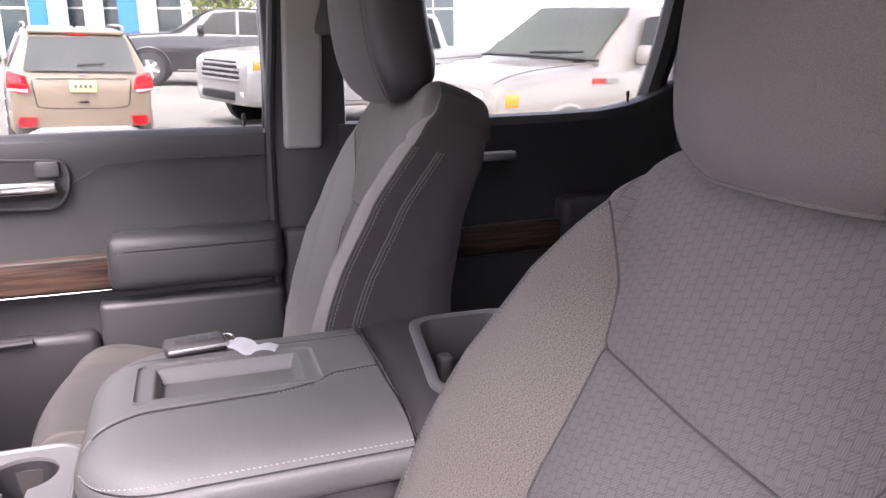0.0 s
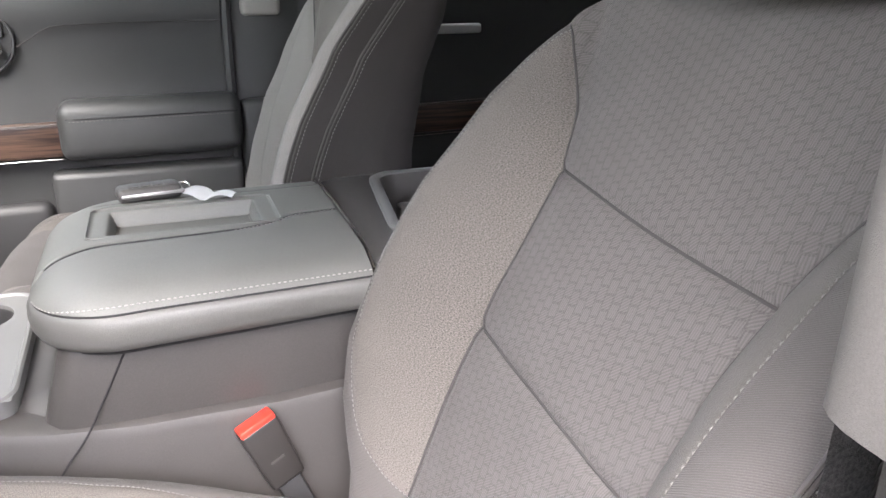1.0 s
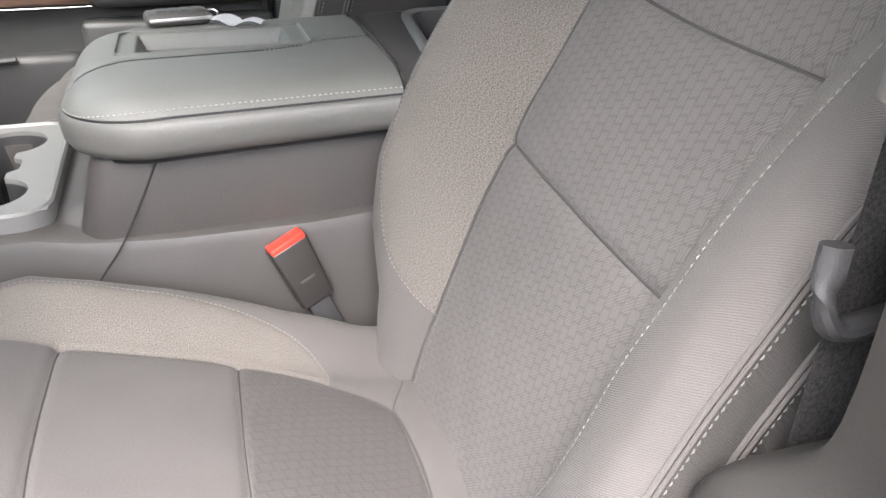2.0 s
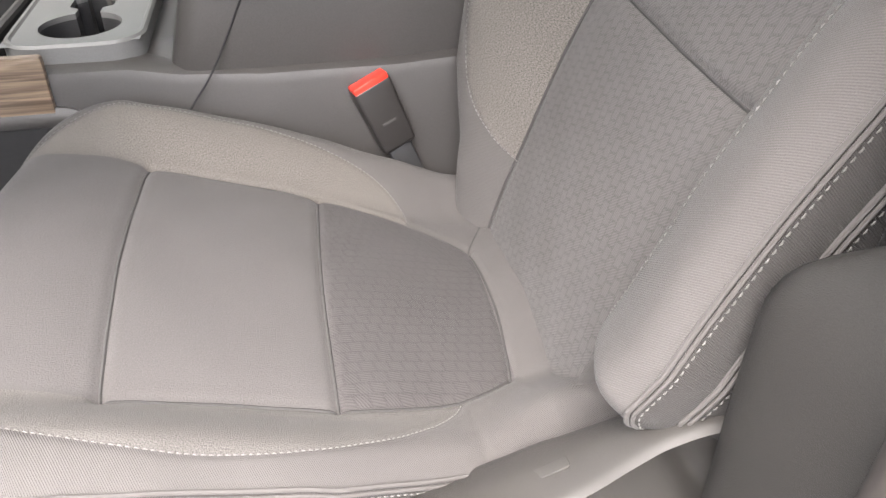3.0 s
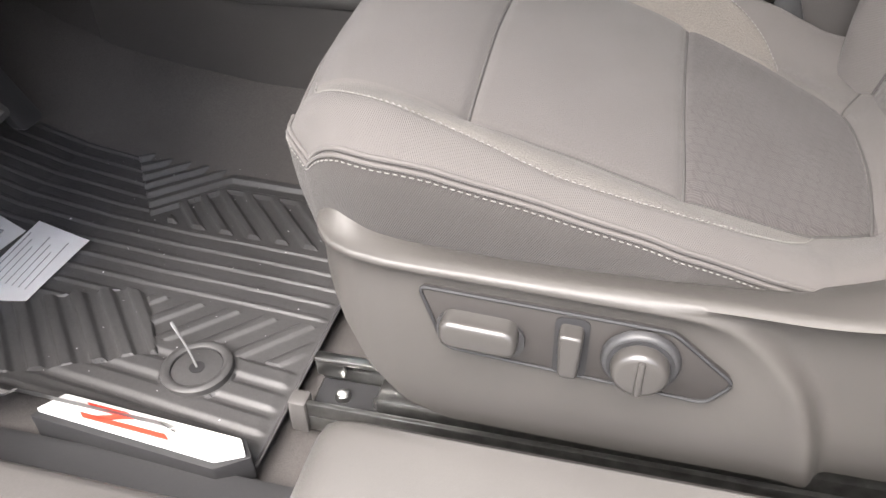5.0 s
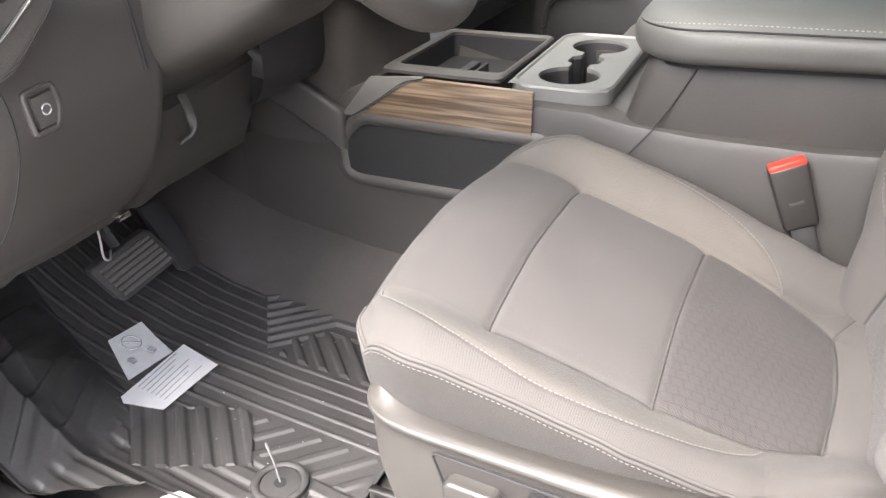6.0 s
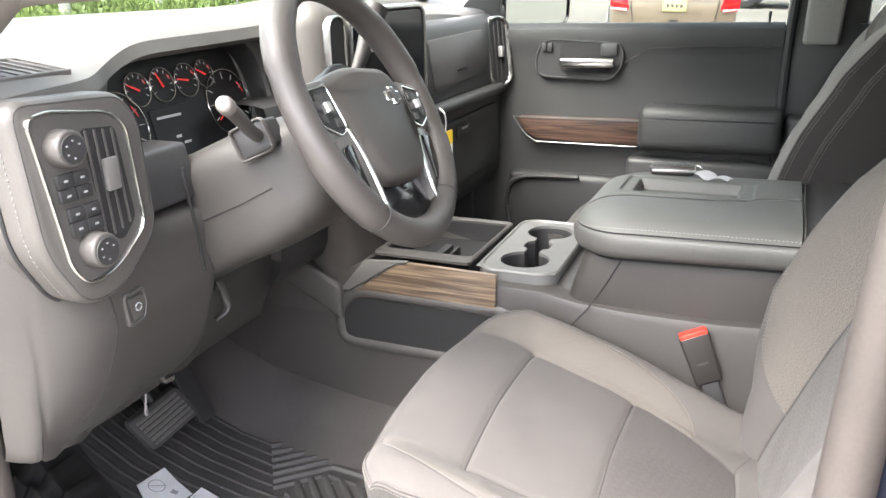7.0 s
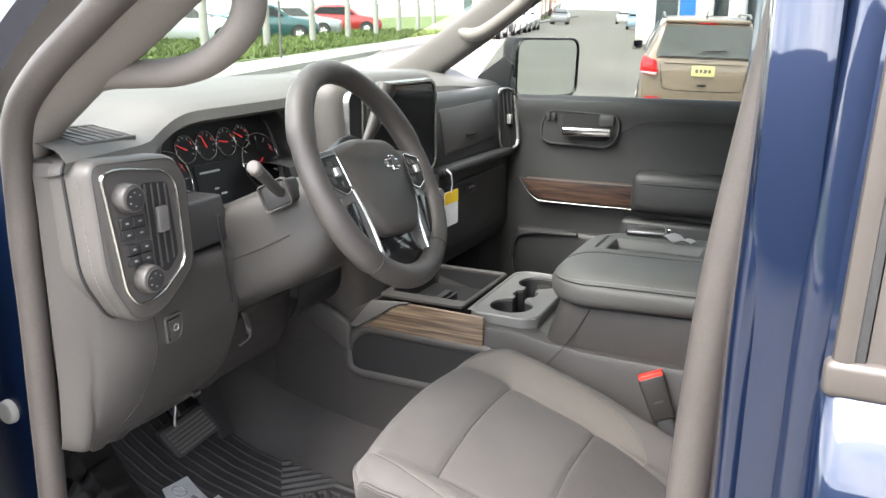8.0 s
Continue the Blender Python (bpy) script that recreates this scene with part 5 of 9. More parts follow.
    for line, ends in ((SEAM_N, (x0 + 0.012, x1)), (SEAM_F, (x0 + 0.012, x1))):
        q = np.linspace(*ends, 120)
        # black tube in the groove, painting the shade of the crease
        part("lid_crease", tube(lid_at(q, np.interp(q, *line), 0.0012), 0.0019, 6), "pit", lid)
    q = np.linspace(0.095, x1 - 0.002, 60)
    part("stitching", dashes(lid_at(q, np.interp(q, *SEAM_N) - 0.0042, 0.0004), np.tile((0, 0, 1), (60, 1)), 0.0026, 0.0024, 0.0010, 0.0009, "palethread"), None, lid)
    for o_, z_ in ((rounded(-0.058, 0.150, 0.808, 0.918, 0.012), 1.2632), (rounded(-0.030, 0.121, 0.828, 0.898, 0.008), 1.2452)):
        part("tray_edge", tube([(a_, b_, z_) for a_, b_ in o_], 0.0011, 6, True), "pvinyl", lid)
    # hinge strip and the part behind with rear cup holders
    part("chrome_strip", tube([(0.2195, y0 + 0.002, 1.210), (0.2195, y0 + 0.008, 1.247), (0.2200, y0 + 0.045, 1.2595), (0.2205, CAB_MID, 1.2645), (0.2205, y1 - 0.03, 1.262)], 0.0018, 6), "chrome", body)
    skew = lambda o: [(a + 0.15 * (b - 0.86), b) for a, b in o]
    ro, ri = skew(rounded(0.277, 0.428, 0.738, 0.990, 0.030, 6)), skew(rounded(0.291, 0.414, 0.752, 0.976, 0.026, 6))
    rear = part("rear_deck", ring_frame(rounded(0.2225, 0.47, y0 + 0.006, y1 - 0.002, 0.012, 6), ri, lambda a, b, d: (a, b, 1.256 - d), 0.146, 0.006), "plastic", body, "dark grey rear deck with cup holders")
    part("rear_cup_rim", ring_frame(ro, ri, lambda a, b, d: (a, b, 1.2605 - d), 0.012, 0.003), "silverplastic", rear, "grey cup holder rim")
    low = inset(ri, 0.010)
    part("rear_cup_well", join(loft([[(a, b, 1.258) for a, b in ri], [(a, b, 1.186) for a, b in low]], True, False), slab(low, lambda a, b, d: (a, b, 1.187 - d), 0.003)), "plastic", rear, "grey cup well")
    for x_ in (0.306, 0.384):
        part("cup_divider", box(x_, x_ + 0.020, 0.862, 0.884, 1.186, 1.246, 0.006, 3), "plastic", rear)
    for cy in (0.925, 0.812):
        part("cup_mat", slab([(0.352 + 0.15 * (cy - 0.86) + 0.042 * math.cos(t_), cy + 0.042 * math.sin(t_)) for t_ in np.linspace(0, 2 * math.pi, 32, endpoint=False)], lambda a, b, d: (a, b, 1.191 - d), 0.004), "pit", rear, "black rubber cup mat")


M["blue"].node_tree.nodes["Principled BSDF"].inputs["Coat IOR"].default_value = 1.55
M["lidside"] = mat("lid_side_vinyl", (0.080, 0.079, 0.075), 0.46, grain=(700, 0.08), bump=("voronoi", 900, 0.16), stain=(5, 0.10))
M["silverplastic"] = mat("silver_grey_plastic", (0.120, 0.120, 0.118), 0.42, grain=(800, 0.08), bump=("noise", 1300, 0.2), stain=(6, 0.08))
M["spokegrey"] = mat("satin_spoke_paint", (0.20, 0.195, 0.19), 0.30, metal=0.5, stain=(20, 0.06))
console()


def buckle():
    b = thing("belt_buckle", (0.10, 0.672, 1.0), "black seat belt buckle with a red release button", "seat belt buckle")
    # local: along = up the buckle, wide = across it
    o, up, wide, out = Vector((0.128, 0.668, 0.985)), Vector((-0.36, 0.03, 0.93)).normalized(), Vector((0.90, 0.25, 0.36)).normalized(), None
    out = up.cross(wide).normalized()
    m = Matrix((wide, out, up)).transposed().to_4x4()
    m.translation = o
    part("strap_sleeve", moved(box(-0.014, 0.014, -0.006, 0.006, -0.06, 0.042, 0.004), m), "dark", b)
    part("buckle_body", moved(warp(box(-0.022, 0.022, -0.012, 0.012, 0.035, 0.113, 0.004, 3), lambda x, y, z: (x * (0.88 + 1.6 * (z - 0.035)), y, z)), m), "panelgrey", b)
    part("release_button", moved(box(-0.0205, 0.0205, -0.0115, 0.0085, 0.108, 0.1175, 0.002), m), "red", b, "red release button")
    part("word_mark", moved(box(-0.008, 0.008, -0.0128, -0.0115, 0.066, 0.069), m), "plastic", b)


buckle()


def key_fob():
    k = thing("key_fob", (0.0, 0.95, 1.262), "black and silver car key fob lying on the console lid", "key fob")
    T = Matrix.Translation((0.008, 0.952, 1.272)) @ Euler((0, 0, radians(8))).to_matrix().to_4x4()
    part("fob_body", moved(box(-0.038, 0.038, -0.018, 0.018, -0.009, 0.008, 0.007, 3), T), "plastic", k)
    part("fob_band", moved(box(-0.034, 0.040, -0.0186, 0.0186, -0.003, 0.0020, 0.002), T), "silver", k, "silver band")
    for x in (-0.018, -0.004, 0.010, 0.024):
        part("fob_button", moved(box(x - 0.006, x + 0.006, -0.010, 0.010, 0.0078, 0.0090, 0.001), T), "plastic", k)
    part("key_loop", tube([(0.048 + 0.009 * math.cos(t), 0.958 + 0.007 * math.sin(t), 1.272 + 0.004 * math.sin(t)) for t in np.linspace(0, 2 * math.pi, 16, endpoint=False)], 0.0012, 6, True), "chrome", k)
    t = thing("paper_tag", (0.07, 0.92, 1.262), "crumpled white paper key tag on the console lid", "key tag")
    rows = []
    for f in np.linspace(0, 1, 14):
        c = Vector((0.045 + 0.062 * f, 0.958 - 0.045 * f - 0.012 * math.sin(3.1 * f), 1.2655 + 0.006 * abs(math.sin(6 * f))))
        w = Vector((0.35, 0.95, 0)) * float(np.interp(f, [0, 0.15, 0.45, 0.6, 1.0], [0.004, 0.018, 0.024, 0.013, 0.011]))
        rows.append([tuple(c - w), tuple(c + Vector((0, 0, 0.0015))), tuple(c + w)])
    bm = loft(rows, closed=False, caps=False)
    bmesh.ops.solidify(bm, geom=bm.faces[:], thickness=0.0008)
    part("tag", bm, "paper", t)


key_fob()


# ---- dashboard ----
def dashboard():
    d = thing("dashboard", (-0.6, CAB_MID, 1.1), "soft grey vinyl dashboard with controls, dials and a screen", "dashboard")
    # upper pad, from the glass to the lip, over the whole width
    ys = np.linspace(0.052, 1.60, 200)
    soften = lambda q: np.convolve(np.pad(q, 8, mode="edge"), np.hanning(19)[1:-1] / np.hanning(19).sum(), "valid")
    lips = soften(np.interp(ys, [0.03, 0.19, 0.26, 0.32, 0.60, 0.66, 1.08, 1.14, 1.60], [-0.497, -0.500, -0.562, -0.580, -0.585, -0.560, -0.560, -0.580, -0.570]))
    tops = soften(np.interp(ys, [0.03, 0.20, 0.26, 0.33, 0.58, 0.66, 0.70, 1.03, 1.10, 1.60], [1.505, 1.502, 1.506, 1.530, 1.535, 1.540, 1.548, 1.548, 1.530, 1.515]))
    rows = []
    for y, lip, zl in zip(ys, lips, tops):
        xg = -1.03 + 0.20 * max(0, (0.38 - y) / 0.38) ** 1.5 + 0.20 * max(0, (y - 1.28) / 0.32) ** 1.5
        rows.append([(xg, y, 1.545), (xg + 0.04, y, 1.553), (xg * 0.6 + lip * 0.4, y, 1.556), (lip - 0.10, y, zl + 0.018), (lip - 0.045, y, zl + 0.011), (lip - 0.012, y, zl + 0.003), (lip, y, zl - 0.008), (lip - 0.004, y, zl - 0.022), (lip - 0.05, y, zl - 0.030)])
    fine = [spline(r, 30) for r in rows]
    part("dash_top", loft(fine, closed=False, caps=False), "dashtop", d, "soft black upper dash pad")
    # lower dash: a broad panel that rolls under at the bottom
    def lower(y0, y1, n, zt, zb, xf, name, m, lab=""):
        rows = []
        for y in np.linspace(y0, y1, n):
            f = xf(y)
            rows.append(spline([(f - 0.10, y, zt(y)), (f - 0.02, y, zt(y)), (f + 0.003, y, zt(y) - 0.02), (f + 0.004, y, 0.5 * (zt(y) + zb(y) + 0.04)), (f + 0.003, y, zb(y) + 0.06), (f - 0.006, y, zb(y) + 0.025), (f - 0.03, y, zb(y) + 0.004), (f - 0.09, y, zb(y) - 0.004), (f - 0.30, y, zb(y) + 0.04)], 36))
        return part(name, loft(rows, closed=False, caps=False), m, d, lab)
    # knee panel: upright at the top, leaning in towards its low edge
    def knee_row(y):
        f = -0.497 + 0.012 * math.sin(math.pi * (min(y, 0.16) + 0.02) / 0.36) - (0.078 * (1 - math.sqrt(max(0, 1 - ((0.16 - y) / 0.1105) ** 2))) if y < 0.16 else 0)
        xb = min(float(np.interp(y, [0.05, 0.12, 0.18, 0.24, 0.56], [-0.535, -0.560, -0.588, -0.603, -0.606])), f - 0.012)
        zb = float(np.interp(y, [0.05, 0.10, 0.18, 0.24, 0.318, 0.42, 0.56], [1.106, 1.091, 1.067, 1.060, 1.062, 1.066, 1.072]))
        zt = 1.495 if y < 0.072 else float(np.interp(y, [0.32, 0.345, 0.40, 0.56], [1.337, 1.20, 1.180, 1.20]))
        f = f if y < 0.32 else f - 0.088 * min(1.0, (y - 0.32) / 0.025)
        zm = min(1.225, zt - 0.030)
        return spline([(f - 0.10, y, zt), (f - 0.02, y, zt), (f + 0.003, y, zt - 0.015), (f + 0.003, y, 0.5 * (zt + zm)), (f, y, zm), (f + 0.30 * (xb - f), y, zb + 0.48 * (zm - zb)), (f + 0.66 * (xb - f), y, zb + 0.20 * (zm - zb)), (xb + 0.004, y, zb + 0.006), (xb, y, zb), (xb - 0.02, y, zb - 0.002), (xb - 0.22, y, zb + 0.06)], 44)
    knee = part("knee_panel", loft([knee_row(y) for y in np.linspace(0.050, 0.56, 80)], closed=False, caps=False), "kneeplastic", d)
    gap = []
    for y, z in spline([(0.144, 1.288), (0.149, 1.25), (0.148, 1.21), (0.138, 1.165), (0.120, 1.120)], 30):
        q = knee_row(y)[8:34]
        gap.append((float(np.interp(-z, -q[:, 2], q[:, 0])) + 0.0004, y, z))
    part("panel_gap", tube(gap, 0.0009, 5), "pit", knee)
    part("sill_panel", warp(box(-0.545, -0.489, 0.196, 0.322, 1.341, 1.408, 0.006, 3), lambda x, y, z: (x - 0.25 * (z - 1.34), y, z + 0.03 * (y - 0.2))), "dark", d, "dark panel under the dials")
    lower(0.545, 1.12, 16, lambda y: 1.42, lambda y: 1.12, lambda y: -0.545, "centre_panel", "dark")
    lower(1.10, 1.59, 20, lambda y: 1.345, lambda y: 1.06, lambda y: -0.535, "glove_panel", "smooth", "black glove box panel")
    # end panel beside the door opening
    part("end_gap", tube([(-0.505, 0.078, 1.480), (-0.54, 0.060, 1.487), (-0.58, 0.054, 1.490)], 0.0009, 5), "pit", d)
    part("trim_clip", moved(box(-0.010, 0.010, -0.002, 0.001, -0.0012, 0.0012), Matrix.Translation((-0.545, 0.062, 1.160)) @ Euler((0, radians(50), radians(20))).to_matrix().to_4x4()), "chrome", d)
    # left control pod
    P = lambda a, b, dd: (-0.462 - dd - 0.06 * (b - 1.40), a, b)
    pod = smooth_outline([(0.056, 1.498), (0.192, 1.491), (0.214, 1.46), (0.210, 1.335), (0.144, 1.284), (0.092, 1.284), (0.058, 1.350)], 0.024, 6)
    podp = part("control_pod", slab(pod, P, 0.12, 0.010, 4), "podvinyl", d, "stitched vinyl control pod")
    edge = spline(sorted([q for q in inset(pod, -0.0004) if q[0] < 0.100 and q[1] < 1.474], key=lambda q: -q[1]), 80)
    part("pod_gap", tube([P(a, b, 0.044) for a, b in inset(pod, -0.0010)], 0.0024, 6, True), "pit", podp)
    part("pod_groove", tube([P(a, b, 0.0012) for a, b in inset(pod, 0.0050)], 0.0008, 5, True), "seamshade", podp)
    part("stitching", dashes([P(a, b, 0.021) for a, b in edge], np.tile((0.3, -0.95, 0), (80, 1)), 0.0036, 0.0024, 0.0012, 0.0009), None, podp)
    P2 = lambda a, b, dd: P(a - 0.010, b, dd)
    ringo = smooth_outline([(0.078, 1.481), (0.104, 1.486), (0.180, 1.475), (0.198, 1.456), (0.198, 1.346), (0.150, 1.313), (0.110, 1.306), (0.092, 1.330)], 0.016, 6)
    part("chrome_ring", ring_frame(ringo, inset(ringo, 0.0036), lambda a, b, dd: P2(a, b, dd - 0.005), 0.012, 0.0015), "rimsilver", podp)
    part("pod_face", slab(inset(ringo, 0.004), lambda a, b, dd: P2(a, b, dd - 0.0015), 0.006), "plastic", podp)
    for (ky, kz), rr in (((0.111, 1.448), 0.0190), ((0.125, 1.342), 0.0190)):
        k0 = P2(ky, kz, 0.0)
        kn = part("light_knob", cyl(k0, (k0[0] + 0.020, k0[1], k0[2] + 0.001), rr, rr * 0.92, 36, 0.0025), "plastic", podp)
        part("knob_cap", cyl((k0[0] + 0.018, k0[1], k0[2]), (k0[0] + 0.0212, k0[1], k0[2]), rr * 0.74, None, 32), "dark", kn)
        for w in range(5):
            t = radians(30 + 60 * w)
            part("icon_dot", box(k0[0] + 0.021, k0[0] + 0.0218, k0[1] + 0.0085 * math.cos(t) - 0.0010, k0[1] + 0.0085 * math.cos(t) + 0.0010, k0[2] + 0.0085 * math.sin(t) - 0.0007, k0[2] + 0.0085 * math.sin(t) + 0.0007), "dial", kn)
    for gy, gz in ((0.1165, 1.4095), (0.1215, 1.3755)):
        for i in range(2):
            for j in range(2):
                y, z = gy + 0.0200 * (i - 0.5), gz + 0.0148 * (j - 0.5)
                b = part("button", slab(rounded(y - 0.0094, y + 0.0094, z - 0.0068, z + 0.0068, 0.0018), lambda a, b, dd: P2(a, b, dd - 0.006), 0.008, 0.001), "dark", podp)
                part("icon", box(P2(y, z, -0.0062)[0], P2(y, z, -0.0068)[0], y - 0.0122, y - 0.0078, z - 0.0011, z + 0.0011), "dial", b)
    part("vent_pit", slab(smooth_outline([(0.146, 1.462), (0.190, 1.458), (0.194, 1.360), (0.172, 1.340), (0.154, 1.350)], 0.008), lambda a, b, dd: P2(a - 0.008, b, dd - 0.003), 0.002), "pit", podp)
    for k in range(4):
        y = 0.133 + 0.0112 * k
        zt, zb = 1.460 - 0.001 * k, 1.352 - 0.003 * (k == 1) + 0.004 * (k == 3)
        part("vent_slat", slab(rounded(-0.0016, 0.0016, zb, zt, 0.0014, 2), lambda a, b, dd: (P2(0, b, 0)[0] + 0.004 - dd * 0.85, y + a + dd * 0.5, b), 0.009, 0.0008), "plastic", podp)
    part("vent_slider", box(P2(0, 1.41, -0.006)[0], P2(0, 1.41, -0.013)[0], 0.141, 0.159, 1.396, 1.430, 0.003), "spokegrey", podp, "silver vent slider")
    # parking brake switch
    so = smooth_outline([(0.160, 1.268), (0.194, 1.271), (0.198, 1.250), (0.191, 1.230), (0.163, 1.228)], 0.007)
    K = lambda a, b, dd: (-0.4815 - dd - 0.02 * (a - 0.18), a, b)
    part("switch_rim", ring_frame(so, inset(so, 0.005), lambda a, b, dd: K(a, b, dd - 0.003), 0.008, 0.0015), "plastic", knee)
    part("brake_switch", slab(inset(so, 0.007), lambda a, b, dd: K(a, b, dd - 0.004), 0.008, 0.001), "podvinyl", knee)
    part("icon", tube([K(0.179 + 0.0045 * math.cos(t), 1.250 + 0.0045 * math.sin(t), -0.0045) for t in np.linspace(0, 2 * math.pi, 16, endpoint=False)], 0.0008, 4, True), "dial", knee)
    # vent in the dash top
    part("defrost_pit", slab(smooth_outline([(-0.602, 0.104), (-0.600, 0.184), (-0.528, 0.184), (-0.524, 0.098)], 0.006), lambda a, b, dd: (a, b, 1.5142 + 0.14 * (-0.552 - a) - dd), 0.003), "pit", d)
    for k in range(5):
        y = 0.113 + 0.0150 * k
        part("defrost_slat", warp(box(-0.600, -0.527, y - 0.0016, y + 0.0016, -0.004, 0.0022, 0.0008), lambda a, b, dd: (a, b, 1.5145 + 0.14 * (-0.552 - a) + dd)), "plastic", d)
    vo = smooth_outline([(-0.606, 0.101), (-0.604, 0.188), (-0.524, 0.188), (-0.520, 0.094)], 0.007)
    part("defrost_rim", ring_frame(vo, inset(vo, 0.0035), lambda a, b, dd: (a, b, 1.5175 + 0.14 * (-0.552 - a) - dd), 0.006, 0.001), "dashtop", d)
    # instrument cluster
    C = lambda a, b, dd: (-0.628 - dd - 0.25 * (b - 1.43), a, b)
    part("cluster_face", slab(smooth_outline([(0.285, 1.365), (0.330, 1.350), (0.580, 1.350), (0.605, 1.370), (0.610, 1.47), (0.58, 1.525), (0.33, 1.525), (0.29, 1.47)], 0.03), C, 0.01), "dimscreen", d, "dark instrument cluster")
    part("cluster_sill", warp(box(-0.64, -0.515, 0.225, 0.60, 1.335, 1.362, 0.010, 3), lambda x, y, z: (x, y, z - 0.15 * (x + 0.60))), "dark", d)
    # hood round the dials: an arch with a deep dark lining
    arch = spline([(0.258, 1.350), (0.262, 1.42), (0.282, 1.468), (0.322, 1.503), (0.40, 1.513), (0.56, 1.515), (0.612, 1.498), (0.632, 1.45), (0.634, 1.36)], 60)
    mouth = lambda a, b, dd: (-0.563 - dd - 0.10 * (b - 1.45) - 0.04 * min(1, max(0, (a - 0.25) / 0.08)), a, b)
    wide = lambda k: [(0.445 + (a - 0.445) * (1 + k), 1.36 + (b - 1.36) * (1 + k * 0.8)) for a, b in arch]
    part("cluster_hood", loft([[mouth(a, b, 0.05) for a, b in wide(0.22)], [mouth(a, b, 0.006) for a, b in wide(0.16)], [mouth(a, b, 0.0) for a, b in wide(0.08)], [mouth(a, b, 0.0) for a, b in wide(0.02)], [mouth(a, b, 0.004) for a, b in arch]], closed=False, caps=False), "dashtop", d)
    part("hood_lining", loft([[mouth(a, b, 0.004) for a, b in arch], [C(a, b, -0.02) for a, b in wide(-0.03)], [C(a, b, 0.004) for a, b in wide(-0.05)]], closed=False, caps=False), "dark", d, "dark lining of the dial hood")
    for (gy, gz), rr in (((0.334, 1.418), 0.048), ((0.562, 1.422), 0.050), ((0.385, 1.463), 0.0225), ((0.433, 1.464), 0.0235), ((0.483, 1.465), 0.0235), ((0.524, 1.470), 0.0200)):
        g = part("gauge", tube([C(gy + rr * math.cos(t), gz + rr * math.sin(t), -0.003) for t in np.linspace(0, 2 * math.pi, 40, endpoint=False)], 0.0010, 5, True), "rimsilver", d)
        part("dial_face", slab([(gy + rr * 0.95 * math.cos(t), gz + rr * 0.95 * math.sin(t)) for t in np.linspace(0, 2 * math.pi, 40, endpoint=False)], lambda a, b, dd: C(a, b, dd - 0.0012), 0.001), "dimscreen", g)
        for k in range(9):
            t = radians(-30 + 30 * k)
            p0, p1 = C(gy + 0.72 * rr * math.cos(t), gz + 0.72 * rr * math.sin(t), -0.002), C(gy + 0.90 * rr * math.cos(t), gz + 0.90 * rr * math.sin(t), -0.002)
            part("tick", tube([p0, p1], 0.0006, 4), "dial", g)
        t = radians(215 if rr > 0.03 else 150 - 40 * math.sin(gy * 90))
        part("needle", tube([C(gy - 0.15 * rr * math.cos(t), gz - 0.15 * rr * math.sin(t), -0.003), C(gy + 0.8 * rr * math.cos(t), gz + 0.8 * rr * math.sin(t), -0.003)], [0.0017, 0.0009], 5), "needle", g, "red needle")
        part("red_zone", tube([C(gy + 0.82 * rr * math.cos(q), gz + 0.82 * rr * math.sin(q), -0.0022) for q in np.linspace(0.3, 0.7, 6)], 0.0008, 4), "needle", g)
    dic = part("info_display", slab(rounded(0.392, 0.478, 1.374, 1.434, 0.004), lambda a, b, dd: C(a, b, dd - 0.002), 0.002), "dimscreen", d)
    for k, (a0, a1, b) in enumerate(((0.402, 0.450, 1.421), (0.428, 0.438, 1.392), (0.440, 0.454, 1.382), (0.400, 0.405, 1.381))):
        part("text_bar", box(C(0, b, -0.0024)[0], C(0, b, -0.003)[0], a0, a1, b - 0.0018, b + 0.0018), "dial", dic)
    # steering column
    ax, upv, mid = Vector((0.906, 0, 0.423)), Vector((-0.423, 0, 0.906)), Vector((-0.285, 0.413, 1.422))
    rings = []
    for s, hw, hh, dv in ((-0.36, 0.106, 0.078, -0.018), (-0.30, 0.107, 0.080, -0.012), (-0.24, 0.107, 0.081, -0.008), (-0.16, 0.100, 0.080, -0.010), (-0.115, 0.090, 0.074, -0.008), (-0.085, 0.078, 0.064, -0.005), (-0.070, 0.062, 0.052, -0.002)):
        ring = []
        for w in np.linspace(0, 2 * math.pi, 36, endpoint=False):
            c, sn = math.cos(w), math.sin(w)
            ring.append(mid + ax * s + Vector((0, 1, 0)) * hw * np.sign(c) * abs(c) ** 0.42 + upv * (dv + hh * np.sign(sn) * abs(sn) ** 0.48))
        rings.append(ring)
    col = part("column_shroud", loft(rings), "shroud", d, "grey plastic steering column shroud")
    part("shroud_gap", tube([mid + ax * s + Vector((0, -hw * 1.0, 0)) + upv * (dv - 0.006) for s, hw, dv in ((-0.34, 0.1066, -0.016), (-0.24, 0.1074, -0.008), (-0.16, 0.1004, -0.010), (-0.115, 0.0904, -0.008))], 0.0010, 5), "pit", col)
    # black tube and box paint the shade of the gap beside the column
    part("shroud_edge", tube(spline([(-0.48, 0.282, 1.388), (-0.48, 0.283, 1.366), (-0.48, 0.288, 1.336), (-0.48, 0.292, 1.306), (-0.48, 0.295, 1.276), (-0.48, 0.297, 1.251)], 40), 0.0022, 8), "pit", d)
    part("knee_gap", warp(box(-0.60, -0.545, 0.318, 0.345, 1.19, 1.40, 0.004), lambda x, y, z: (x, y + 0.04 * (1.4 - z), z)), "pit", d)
    part("release_handle", tube(spline([(-0.566, 0.420, 1.180), (-0.556, 0.418, 1.160), (-0.554, 0.414, 1.138), (-0.562, 0.398, 1.128)], 14), 0.006, 8, flat=0.5), "plastic", d)
